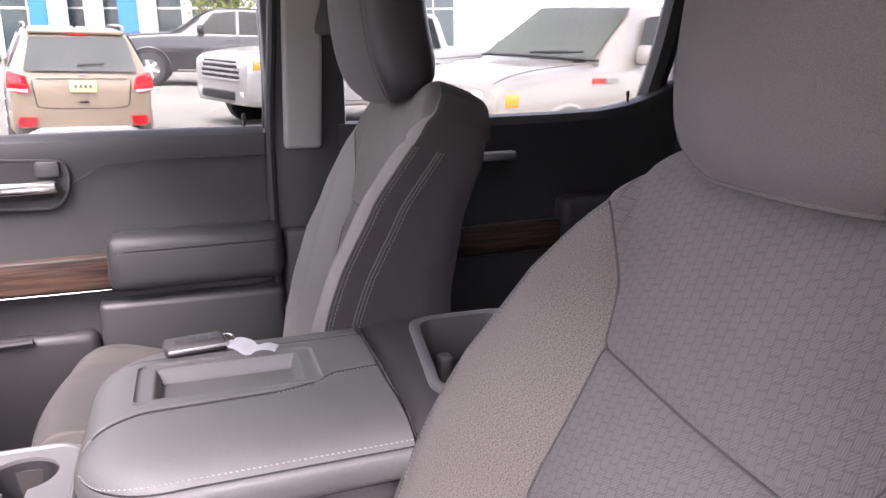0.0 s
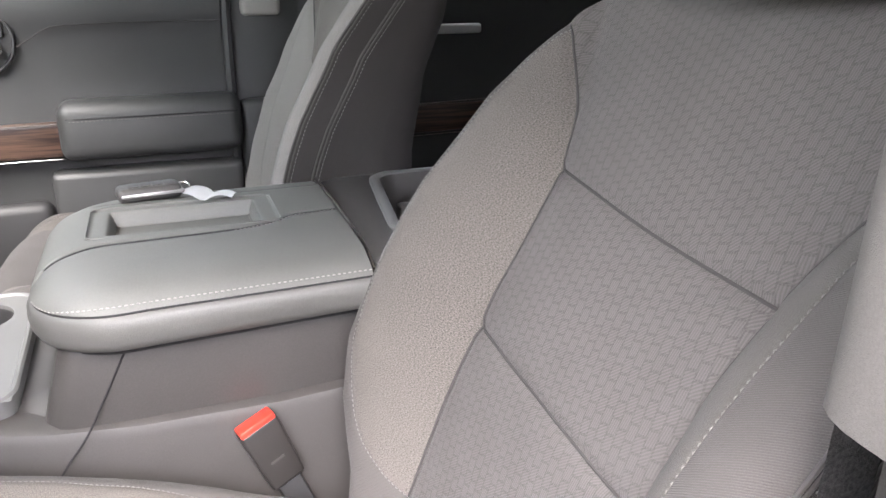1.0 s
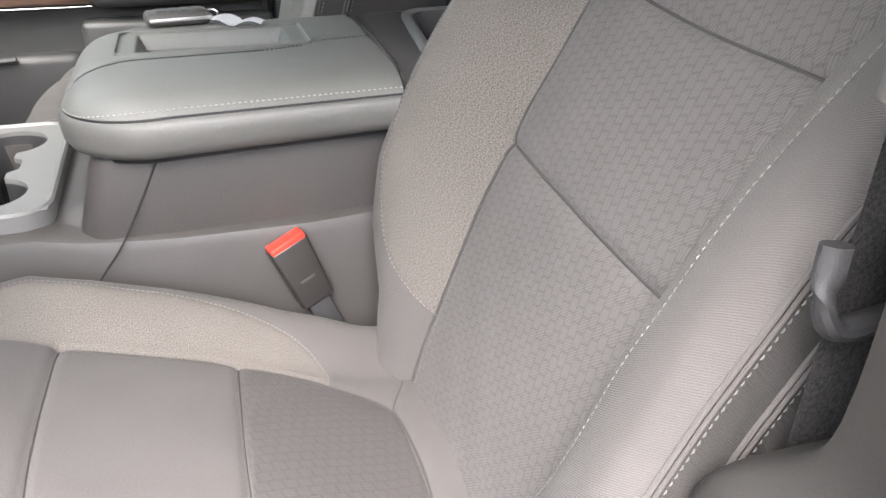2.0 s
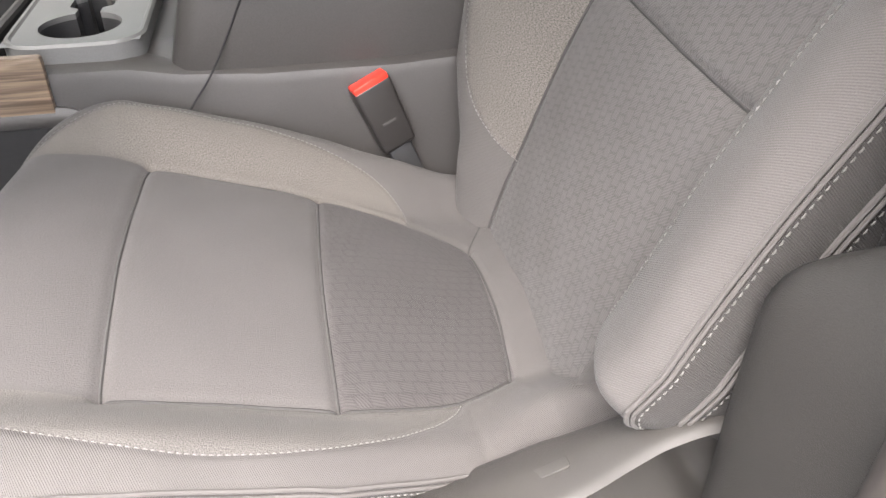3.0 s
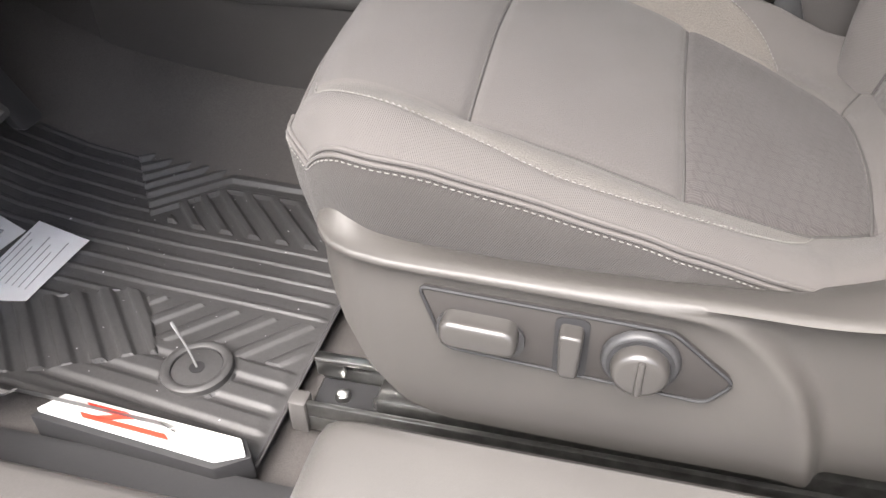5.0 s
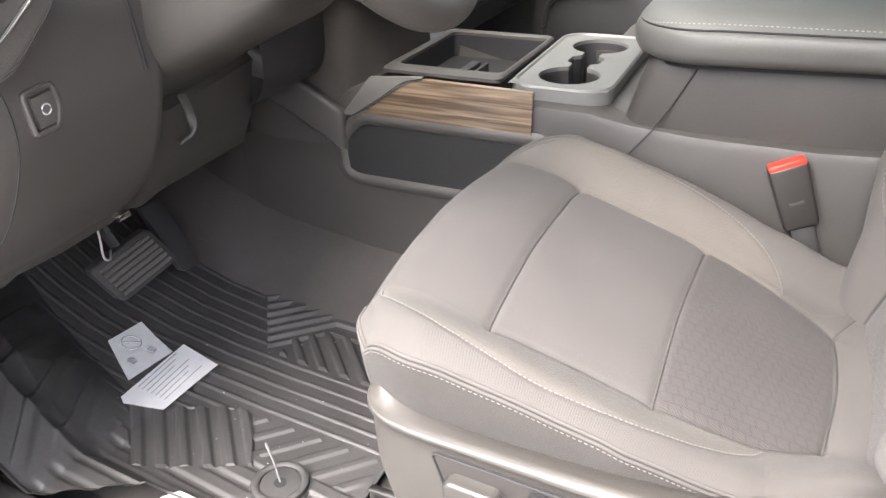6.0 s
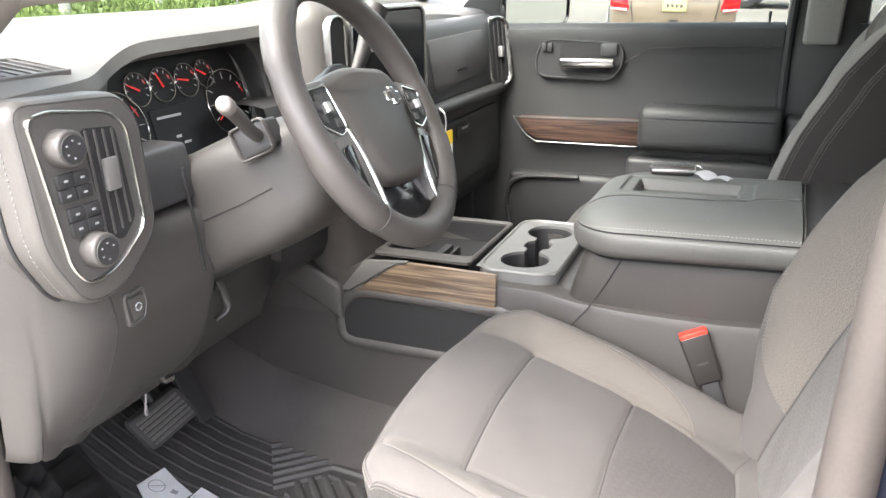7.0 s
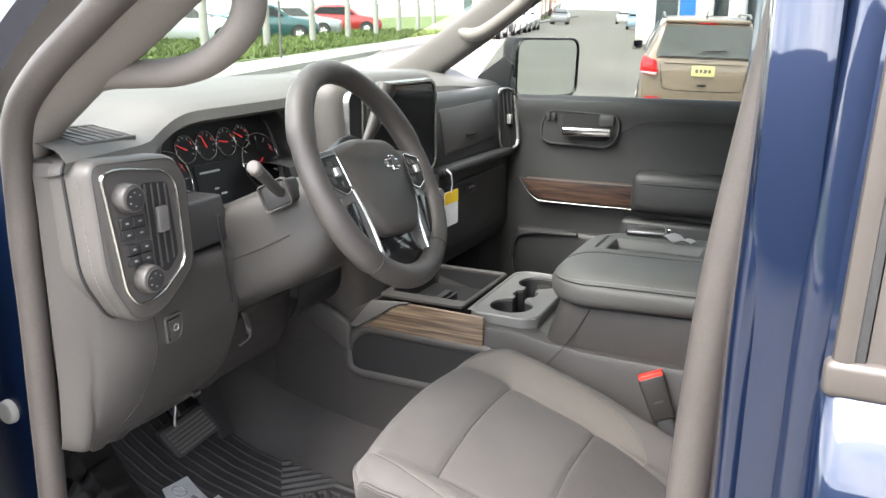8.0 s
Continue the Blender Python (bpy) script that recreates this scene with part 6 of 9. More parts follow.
    part("screw_clip", join(cyl((-0.606, 0.318, 1.067), (-0.592, 0.318, 1.062), 0.006, 0.004, 12), box(-0.606, -0.590, 0.312, 0.330, 1.059, 1.067, 0.002)), "chrome", d)
    # turn stalk on a square boot
    part("stalk_boot", slab(rounded(-0.020, 0.020, -0.018, 0.018, 0.006), lambda a, b, dd: Vector((-0.398, 0.312 + dd + 0.25 * a, 1.420)) + ax * a + upv * b, 0.03, 0.003), "dark", col)
    so = rounded(-0.023, 0.023, -0.021, 0.021, 0.007)
    part("boot_rim", ring_frame(so, inset(so, 0.0028), lambda a, b, dd: Vector((-0.398, 0.3095 + dd + 0.25 * a, 1.420)) + ax * a + upv * b, 0.006, 0.001), "plastic", col)
    b0 = Vector((-0.392, 0.318, 1.424))
    tip = Vector((-0.356, 0.222, 1.474))
    part("stalk", tube(spline([b0, b0 * 0.72 + tip * 0.28 + Vector((0, 0, -0.002)), b0 * 0.40 + tip * 0.60, tip], 20), [0.0078] * 6 + list(np.linspace(0.0078, 0.0088, 14)), 14), "plastic", col, "black turn signal stalk")
    v = (tip - b0).normalized()
    part("stalk_tip", cyl(tip - v * 0.006, tip + v * 0.012, 0.0098, 0.0092, 24, 0.004), "white2", col, "light grey stalk end")
    # centre stack
    cp = part("centre_pod", box(-0.66, -0.505, 0.645, 1.075, 1.235, 1.572, 0.045, 5), "podvinyl", d, "stitched vinyl centre stack")
    part("pod_crease", tube(spline([(-0.5045, 0.70, 1.262), (-0.5045, 0.685, 1.30), (-0.5045, 0.685, 1.49), (-0.5045, 0.70, 1.545), (-0.510, 0.75, 1.562)], 40), 0.0012, 5), "seamshade", cp)
    S = lambda a, b, dd: (-0.497 - dd, a, b)
    so = rounded(0.735, 1.040, 1.345, 1.556, 0.035, 8)
    part("screen_frame", ring_frame(so, inset(so, 0.009), S, 0.014, 0.003), "rimsilver", cp, "satin silver screen surround")
    part("screen", slab(inset(so, 0.012), lambda a, b, dd: S(a, b, dd + 0.004), 0.004), "screen", cp, "dark touch screen")
    part("screen_sheen", slab(rounded(0.765, 1.010, 1.388, 1.530, 0.006), lambda a, b, dd: S(a, b, dd + 0.0025), 0.001), "gloss", cp)
    vo = rounded(0.662, 0.715, 1.365, 1.545, 0.022, 6)
    part("vent_ring", ring_frame(vo, inset(vo, 0.0035), lambda a, b, dd: S(a, b, dd - 0.003), 0.012, 0.0015), "rimsilver", cp)
    part("vent_face", slab(inset(vo, 0.005), S, 0.003), "pit", cp)
    part("climate_panel", box(-0.53, -0.492, 0.70, 1.05, 1.245, 1.335, 0.012), "dark", cp)
    for y in (0.745, 1.005):
        part("climate_knob", cyl((-0.492, y, 1.29), (-0.470, y, 1.29), 0.020, 0.018, 28, 0.003), "silver", cp)
    for y in (0.80, 0.835, 0.87, 0.905, 0.94):
        part("climate_button", box(-0.494, -0.488, y - 0.013, y + 0.013, 1.275, 1.305, 0.002), "gloss", cp)
    # passenger side: upper pad, shelf, glove box, side vent
    pad = part("passenger_pad", warp(box(-0.66, -0.535, 1.085, 1.585, 1.325, 1.512, 0.022, 4), lambda x, y, z: (x - 0.06 * (z - 1.42), y, z)), "smooth", d, "black padded dash panel")
    po = smooth_outline([(1.125, 1.475), (1.465, 1.480), (1.490, 1.375), (1.150, 1.360)], 0.012)
    part("upper_glove_door", slab(po, lambda a, b, dd: (-0.532 - 0.06 * (b - 1.42) - dd, a, b), 0.01, 0.003), "plastic", pad, "dark grey upper glove box door")
    part("door_latch", box(-0.533, -0.527, 1.275, 1.335, 1.395, 1.402, 0.001), "pit", pad)
    part("shelf_lip", box(-0.60, -0.505, 1.085, 1.585, 1.312, 1.338, 0.011, 3), "smooth", d)
    gb = part("glove_box", slab(smooth_outline([(1.135, 1.285), (1.545, 1.290), (1.545, 1.13), (1.150, 1.12)], 0.02), lambda a, b, dd: (-0.522 - dd, a, b), 0.02, 0.006, 3), "smooth", d, "black glove box door")
    part("glove_latch", box(-0.523, -0.515, 1.245, 1.315, 1.245, 1.272, 0.004), "dark", gb)
    part("label_bar", box(-0.516, -0.5146, 1.262, 1.300, 1.262, 1.266), "silver", gb)
    vo = rounded(1.512, 1.580, 1.330, 1.508, 0.033, 10)
    V = lambda a, b, dd: (-0.515 + 0.55 * (a - 1.546) - dd - 0.10 * (b - 1.42), a - 0.3 * dd, b)
    part("vent_ring", ring_frame(vo, inset(vo, 0.0045), V, 0.010, 0.002), "rimsilver", pad)
    part("vent_face", slab(inset(vo, 0.006), lambda a, b, dd: V(a, b, dd + 0.008), 0.004), "pit", pad)
    for k in range(4):
        y = 1.526 + 0.013 * k
        part("vent_slat", slab(rounded(-0.0016, 0.0016, 1.342, 1.494, 0.001, 2), lambda a, b, dd: V(y + a, b, 0.005 + dd), 0.004), "pit", pad)
    part("vent_slider", box(-0.520, -0.508, 1.537, 1.555, 1.405, 1.432, 0.002), "silver", pad)
    # black box under the dash and black firewall: the space's shade as colour
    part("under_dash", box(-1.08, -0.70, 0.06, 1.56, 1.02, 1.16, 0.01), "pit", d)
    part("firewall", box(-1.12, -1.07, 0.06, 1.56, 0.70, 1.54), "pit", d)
    # side of the tunnel and the lower stack
    part("tunnel_side", warp(box(-1.0, -0.50, 0.690, 0.970, 0.86, 1.26, 0.03, 3), lambda x, y, z: (x - 0.10 * (z - 1.1), y, z)), "carpet", d)
    for y0, y1 in ((0.672, 0.690), (0.970, 0.988)):
        part("tunnel_rail", warp(box(-0.80, -0.515, y0, y1, 1.02, 1.085, 0.008, 3), lambda x, y, z: (x, y, z - 0.55 * (x + 0.52))), "plastic", d)
    # kick panels
    part("kick_panel", box(-1.05, -0.66, 0.070, 0.092, 0.72, 1.12, 0.008), "dark", d)
    part("kick_panel", box(-1.05, -0.60, 1.540, 1.562, 0.72, 1.12, 0.008), "dark", d)


M["dashtop"] = mat("soft_dash_vinyl", (0.078, 0.076, 0.072), 0.62, grain=(700, 0.08), bump=("voronoi", 800, 0.25), stain=(4, 0.08))
M["podvinyl"] = mat("pod_vinyl", (0.060, 0.056, 0.053), 0.5, grain=(800, 0.10), bump=("voronoi", 1000, 0.25), stain=(6, 0.08))
M["white2"] = mat("light_stalk_end", (0.15, 0.138, 0.128), 0.5)
M["dimscreen"] = mat("unlit_dial_plastic", (0.013, 0.013, 0.014), 0.32, spec=0.3)
M["rimsilver"] = mat("satin_silver_rim", (0.50, 0.50, 0.48), 0.27, metal=1.0, stain=(30, 0.10))
dashboard()


def steering_wheel():
    w = thing("steering_wheel", (-0.285, 0.432, 1.440), "black leather steering wheel with silver spokes", "steering wheel")
    side = Vector((-0.0957, 0.9954, 0))
    ax = Vector((0.885, 0.0851, 0.458))
    upv = ax.cross(side)
    mid = Vector((-0.306, 0.418, 1.4385))
    ct, st = math.cos(radians(8)), math.sin(radians(8))
    # the wheel stands turned a little to the right
    W = lambda u, v, n=0.0: mid + side * ((u * ct + v * st) * 0.952) + upv * ((v * ct - u * st) * 0.952) + ax * n
    def rim_path(n, r=0.173):
        return [(r * math.cos(t), r * 0.985 * math.sin(t) - (0.006 if math.sin(t) < -0.85 else 0)) for t in np.linspace(0, 2 * math.pi, n, endpoint=False)]
    rings = []
    for t in np.linspace(0, 2 * math.pi, 97):
        c, s = math.cos(t), math.sin(t)
        fat = 1 + 0.10 * (abs(math.cos(t - radians(35))) > 0.96) + 0.10 * (abs(math.cos(t - radians(145))) > 0.96)
        rings.append([W((0.173 + 0.0188 * fat * math.cos(q)) * c, (0.173 + 0.0188 * fat * math.cos(q)) * s, 0.012 + 0.0175 * fat * math.sin(q)) for q in np.linspace(0, 2 * math.pi, 20, endpoint=False)])
    bm = loft(rings, True, False)
    bmesh.ops.remove_doubles(bm, verts=bm.verts, dist=1e-6)
    rim = part("rim", bm, "wheel", w, "black leather rim")
    for deg in (-128, -52, 22, 158):
        t = radians(deg)
        part("rim_seam", tube([W((0.173 + 0.0194 * math.cos(q)) * math.cos(t), (0.173 + 0.0194 * math.cos(q)) * math.sin(t), 0.012 + 0.0181 * math.sin(q)) for q in np.linspace(0, 2 * math.pi, 20, endpoint=False)], 0.0008, 4, True), "seamshade", rim)
    # padded hub
    hub = smooth_outline([(-0.112, 0.034), (-0.060, 0.054), (0.060, 0.054), (0.112, 0.034), (0.106, 0.004), (0.092, -0.030), (0.078, -0.072), (0.050, -0.104), (-0.050, -0.104), (-0.078, -0.072), (-0.092, -0.030), (-0.106, 0.004)], 0.024)
    H = lambda u, v, dd: W(u, v, 0.040 - dd - 1.9 * (u * u + 0.8 * (v + 0.02) ** 2))
    hb = part("airbag_cover", slab(hub, H, 0.045, 0.014, 5), "airbag", w, "dark grey airbag cover")
    part("airbag_cover_seam", tube([H(u, v, -0.0005 + 0.006) for u, v in inset(hub, 0.004)], 0.0007, 4, True), "seamshade", hb)
    # a plain cross-shaped badge
    part("badge", join(slab(smooth_outline([(-0.019, 0.0085), (0.021, 0.0085), (0.019, -0.0055), (-0.021, -0.0055)], 0.001), lambda a, b, dd: H(a, b, dd - 0.0095), 0.003, 0.0006),
                       slab(smooth_outline([(-0.0065, 0.014), (0.0085, 0.014), (0.0065, -0.011), (-0.0085, -0.011)], 0.001), lambda a, b, dd: H(a, b, dd - 0.0101), 0.003, 0.0006)), "chrome", hb, "small chrome badge")
    part("badge_fill", join(slab([(-0.0165, 0.0062), (0.0183, 0.0062), (0.0165, -0.0032), (-0.0183, -0.0032)], lambda a, b, dd: H(a, b, dd - 0.0106), 0.001),
                            slab([(-0.0045, 0.0117), (0.0062, 0.0117), (0.0045, -0.0087), (-0.0062, -0.0087)], lambda a, b, dd: H(a, b, dd - 0.0108), 0.001)), "plastic", hb)
    for sg in (-1, 1):
        sp = smooth_outline([(sg * 0.166, 0.030), (sg * 0.098, 0.040), (sg * 0.086, -0.030), (sg * 0.122, -0.044), (sg * 0.166, -0.030)][:: sg], 0.010)
        arm = part("spoke", slab(sp, lambda a, b, dd: W(a, b, 0.017 - dd), 0.018, 0.004), "spokegrey", w, "satin silver spoke")
        key = smooth_outline([(sg * 0.156, 0.022), (sg * 0.108, 0.030), (sg * 0.098, -0.026), (sg * 0.118, -0.034), (sg * 0.152, -0.020)][:: sg], 0.006)
        part("switch_frame", tube([W(a, b, 0.0198) for a, b in key], 0.0012, 6, True), "chrome", arm, "thin chrome frame")
        part("switch_bank", slab(key, lambda a, b, dd: W(a, b, 0.0195 - dd), 0.006, 0.001), "dark", arm)
        for a, b in ((0.120, 0.014), (0.136, 0.012), (0.146, 0.004), (0.114, -0.002), (0.142, -0.012), (0.112, -0.018)):
            part("switch_button", slab(rounded(sg * a - 0.007, sg * a + 0.007, b - 0.0055, b + 0.0055, 0.002), lambda p, q, dd: W(p, q, 0.0215 - dd), 0.003, 0.0008), "plastic", arm)
        part("switch_roller", cyl(W(sg * 0.129, -0.006, 0.022), W(sg * 0.129, 0.006, 0.022), 0.006, None, 14), "silver", arm)
        low = smooth_outline([(sg * 0.090, -0.024), (sg * 0.138, -0.040), (sg * 0.130, -0.085), (sg * 0.110, -0.134), (sg * 0.076, -0.152), (sg * 0.074, -0.100), (sg * 0.080, -0.060)][:: sg], 0.008)
        ink = smooth_outline([(sg * 0.106, -0.044), (sg * 0.132, -0.050), (sg * 0.126, -0.084), (sg * 0.110, -0.116), (sg * 0.100, -0.112)][:: sg], 0.008)
        part("spoke_inlay", slab(ink, lambda a, b, dd: W(a, b, 0.0205 - dd - 0.06 * max(0, -b - 0.05)), 0.003, 0.0008), "gloss", w, "gloss black spoke inlay")
        part("lower_spoke", slab(low, lambda a, b, dd: W(a, b, 0.018 - dd - 0.06 * max(0, -b - 0.05)), 0.016, 0.004), "spokegrey", w, "silver grey lower spoke")
        part("spoke_trim", tube([W(sg * u, v, 0.0195 - 0.06 * max(0, -v - 0.05)) for u, v in spline([(0.096, -0.026), (0.089, -0.050), (0.080, -0.090), (0.077, -0.122), (0.080, -0.154)], 30)], 0.0042, 8, flat=0.6, up=tuple(ax)), "chrome", w, "bright spoke trim")
    part("lower_cover", slab(smooth_outline([(-0.060, -0.085), (0.060, -0.085), (0.078, -0.152), (-0.078, -0.152)], 0.01), lambda a, b, dd: W(a, b, 0.006 - dd), 0.02, 0.004), "gloss", w)
    for k in range(3):
        part("cover_mark", box(*[c for pr in zip(W(-0.006 + 0.002 * k, -0.105 - 0.010 * k, 0.0065), W(0.014 + 0.002 * k, -0.102 - 0.010 * k, 0.0085)) for c in sorted(pr)]), "silver", w)
    part("hub_back", cyl(W(0, -0.005, -0.075), W(0, -0.005, 0.0), 0.062, 0.075, 32, 0.006), "dark", w)


M["airbag"] = mat("airbag_cover_vinyl", (0.066, 0.061, 0.057), 0.45, grain=(900, 0.10), bump=("voronoi", 1100, 0.25), stain=(9, 0.10))
M["wheel"] = mat("wheel_leather", (0.056, 0.051, 0.048), 0.42, grain=(900, 0.10), bump=("voronoi", 1100, 0.3), stain=(9, 0.12))
steering_wheel()
lever = thing("gear_lever", (-0.40, 0.565, 1.50), "dark grey column gear lever behind the wheel", "gear lever")
part("lever_arm", tube(spline([(-0.42, 0.52, 1.40), (-0.40, 0.535, 1.44), (-0.385, 0.562, 1.49), (-0.375, 0.60, 1.56)], 24), [0.009] * 10 + list(np.linspace(0.009, 0.021, 14)), 14, flat=0.75), "plastic", lever)
part("lever_button", box(-0.372, -0.362, 0.568, 0.588, 1.500, 1.512, 0.002), "silver", lever)
ytag = thing("hang_tag", (-0.49, 1.06, 1.26), "white and yellow card tag hanging from the dash", "hang tag")
part("tag_loop", tube(spline([(-0.478, 1.050, 1.345), (-0.472, 1.062, 1.332), (-0.472, 1.068, 1.31), (-0.474, 1.066, 1.288)], 16), 0.003, 6, flat=0.3), "paper", ytag)
part("tag_card", slab(rounded(-0.024, 0.024, -0.042, 0.042, 0.004), lambda a, b, dd: (-0.474 - dd + 0.25 * a, 1.068 + a, 1.250 + b + 0.12 * a), 0.001), "paper", ytag)
part("tag_band", slab(rounded(-0.024, 0.024, 0.012, 0.042, 0.003), lambda a, b, dd: (-0.4732 - dd + 0.25 * a, 1.068 + a, 1.250 + b + 0.12 * a), 0.0006), "yellow", ytag, "yellow top half")


# ---- cab shell: doors, pillars, glass, roof ----
def passenger_door():
    d = thing("passenger_door", (-0.15, 1.60, 0.85), "black front passenger door panel with wood strip and armrest", "car door", "doors of the cab")
    D = lambda a, b, dd: (a, 1.580 + dd, b)
    rows = []
    for x in np.linspace(-0.69, 0.163, 34):
        rows.append(spline([(x, 1.645, 1.478), (x, 1.615, 1.486), (x, 1.585, 1.482), (x, 1.574, 1.466), (x, 1.576, 1.44), (x, 1.586, 1.40), (x, 1.590, 1.33), (x, 1.588, 1.26), (x, 1.586, 1.12), (x, 1.592, 0.82)], 40))
    body = part("door_panel", loft(rows, closed=False, caps=False), "smooth", d)
    # step in the upper panel, with its stitched line
    line = spline([(-0.205, 1.583, 1.388), (-0.175, 1.579, 1.405), (-0.150, 1.577, 1.420), (-0.120, 1.576, 1.427), (0.0, 1.575, 1.430), (0.160, 1.575, 1.430)], 80)
    part("door_crease", tube(line + [0, -0.0035, 0], 0.0012, 5), "seamshade", body)
    part("armrest", warp(box(-0.152, 0.185, 1.520, 1.60, 1.182, 1.294, 0.026, 5), lambda x, y, z: (x, y + 0.10 * (z - 1.18) * (y < 1.55) - 0.03 * max(0, (-0.11 - x)) * (z > 1.2), z - 0.10 * max(0, -0.12 - x))), "smooth", body, "black padded armrest")
    part("armrest_crease", tube([(x, 1.5275 + 0.002 * (x < -0.12), 1.262) for x in np.linspace(-0.135, 0.175, 30)], 0.0016, 6), "pit", body)
    part("stitching", dashes([(x, 1.5262, 1.2575) for x in np.linspace(-0.13, 0.17, 40)], np.tile((0, -1, 0.1), (40, 1)), 0.004, 0.003, 0.0010), None, body)
    part("pull_ledge", box(-0.178, 0.180, 1.542, 1.60, 0.86, 1.158, 0.014, 3), "smooth", body)
    # wood strip with bright lines
    strip = smooth_outline([(-0.150, 1.250), (-0.472, 1.248), (-0.445, 1.212), (-0.420, 1.195), (-0.390, 1.191), (-0.150, 1.190)], 0.006)
    part("wood_strip", slab(strip, lambda a, b, dd: D(a, b, dd - 0.034), 0.04, 0.003), "darkwood", body, "dark brown wood strip")
    part("chrome_edge", tube([D(x, z, -0.036) for x, z in spline([(-0.480, 1.250), (-0.452, 1.212), (-0.424, 1.191), (-0.390, 1.187), (-0.150, 1.186)], 60)], 0.0008, 6), "rimsilver", body)
    part("chrome_edge", tube([D(-0.150, 1.2525, -0.036), D(-0.480, 1.2505, -0.036)], 0.0006, 6), "silverplastic", body)
    # door handle in its bezel
    bo = smooth_outline([(-0.208, 1.440), (-0.390, 1.450), (-0.416, 1.440), (-0.432, 1.400), (-0.428, 1.362), (-0.405, 1.350), (-0.232, 1.344), (-0.204, 1.372), (-0.198, 1.412)], 0.020)
    part("handle_bezel", ring_frame(bo, inset(bo, 0.006), lambda a, b, dd: D(a, b, dd - 0.0065), 0.02, 0.003), "smooth", body)
    part("handle_plate", slab(inset(bo, 0.005), lambda a, b, dd: D(a, b, dd - 0.003), 0.006), "dark", body)
    part("handle_pit", slab(rounded(-0.364, -0.228, 1.365, 1.438, 0.014), lambda a, b, dd: D(a, b, dd - 0.006), 0.004), "pit", body)
    part("handle_pad", slab(rounded(-0.258, -0.216, 1.408, 1.438, 0.006), lambda a, b, dd: D(a, b, dd - 0.014), 0.012, 0.003), "smooth", body)
    part("door_handle", warp(box(-0.358, -0.220, 1.546, 1.562, 1.379, 1.403, 0.006, 3), lambda x, y, z: (x, y + 0.01 * math.sin((x + 0.3) * 9), z)), "chrome", body, "satin chrome door handle")
    for x in (-0.414, -0.398):
        part("lock_button", box(x + 0.002, x + 0.014, 1.567, 1.576, 1.418, 1.438, 0.002), "dark", body)
    # pocket and speaker below
    part("door_pocket", box(-0.50, -0.185, 1.555, 1.60, 0.84, 1.10, 0.02, 3), "dark", body)
    part("pocket_bottle_ring", tube(spline([(-0.49, 1.552, 0.92), (-0.50, 1.550, 1.03), (-0.46, 1.550, 1.085), (-0.30, 1.550, 1.095)], 30), 0.007, 8), "dark", body)
    part("lock_pin", join(cyl((0.128, 1.602, 1.483), (0.128, 1.602, 1.500), 0.0028, None, 12), cyl((0.128, 1.602, 1.498), (0.128, 1.602, 1.510), 0.0042, 0.0036, 12, 0.001)), "dark", body, "black lock pin")
    # outside of the door, below the glass
    part("outer_skin", box(-0.60, 0.170, 1.650, 1.672, 0.55, 1.478, 0.006), "blue", d, "dark blue outer skin")
    # frame round the window
    for pts in ([(-0.12, 1.585, 1.83), (0.17, 1.58, 1.832)], [(0.172, 1.635, 1.48), (0.182, 1.61, 1.65), (0.192, 1.58, 1.825)]):
        part("window_frame", tube(spline(pts, 30), 0.007, 8), "dark", body)
    part("sail_panel", slab([(-0.690, 1.482), (-0.550, 1.482), (-0.535, 1.570), (-0.560, 1.595), (-0.640, 1.540)], lambda a, b, dd: (a, 1.612 + dd, b), 0.02, 0.004), "dark", body, "black mirror patch panel")


passenger_door()


def glass_pane(name, pts, label, m="glass"):
    bm = bmesh.new()
    if abs(pts[0][1] - pts[1][1]) < 0.01:
        pts = [(x, 1.632 - 0.137 * (z - 1.478), z) for x, y, z in pts]
    off = Vector((0, 0.004, 0.0)) if m == "glass" else Vector((-0.002, 0, 0.0035))
    a, b = [bm.verts.new(p) for p in pts], [bm.verts.new(Vector(p) + off) for p in pts]
    bm.faces.new(a)
    bm.faces.new(b[::-1])
    for k in range(len(a)):
        bm.faces.new((a[k - 1], a[k], b[k], b[k - 1]))
    ob = part(name, bm, m, None, label, smooth=False)
    ob.visible_shadow = False
    return tagged(ob, label, "window", kind="structure")


glass_pane("window_1", [(-0.76, 1.632, 1.40), (0.172, 1.632, 1.40), (0.190, 1.585, 1.84), (-0.22, 1.59, 1.84), (-0.56, 1.618, 1.64)], "clear front passenger door window glass")
glass_pane("window_2", [(0.30, 1.632, 1.40), (1.06, 1.632, 1.40), (1.08, 1.632, 1.52), (1.10, 1.585, 1.80), (0.31, 1.585, 1.82)], "clear rear passenger door window glass")
glass_pane("window_3", [(-1.06, 0.16, 1.545), (-1.06, 1.50, 1.545), (-0.31, 1.44, 1.85), (-0.31, 0.22, 1.85)], "clear sloping windshield glass", "windshield")


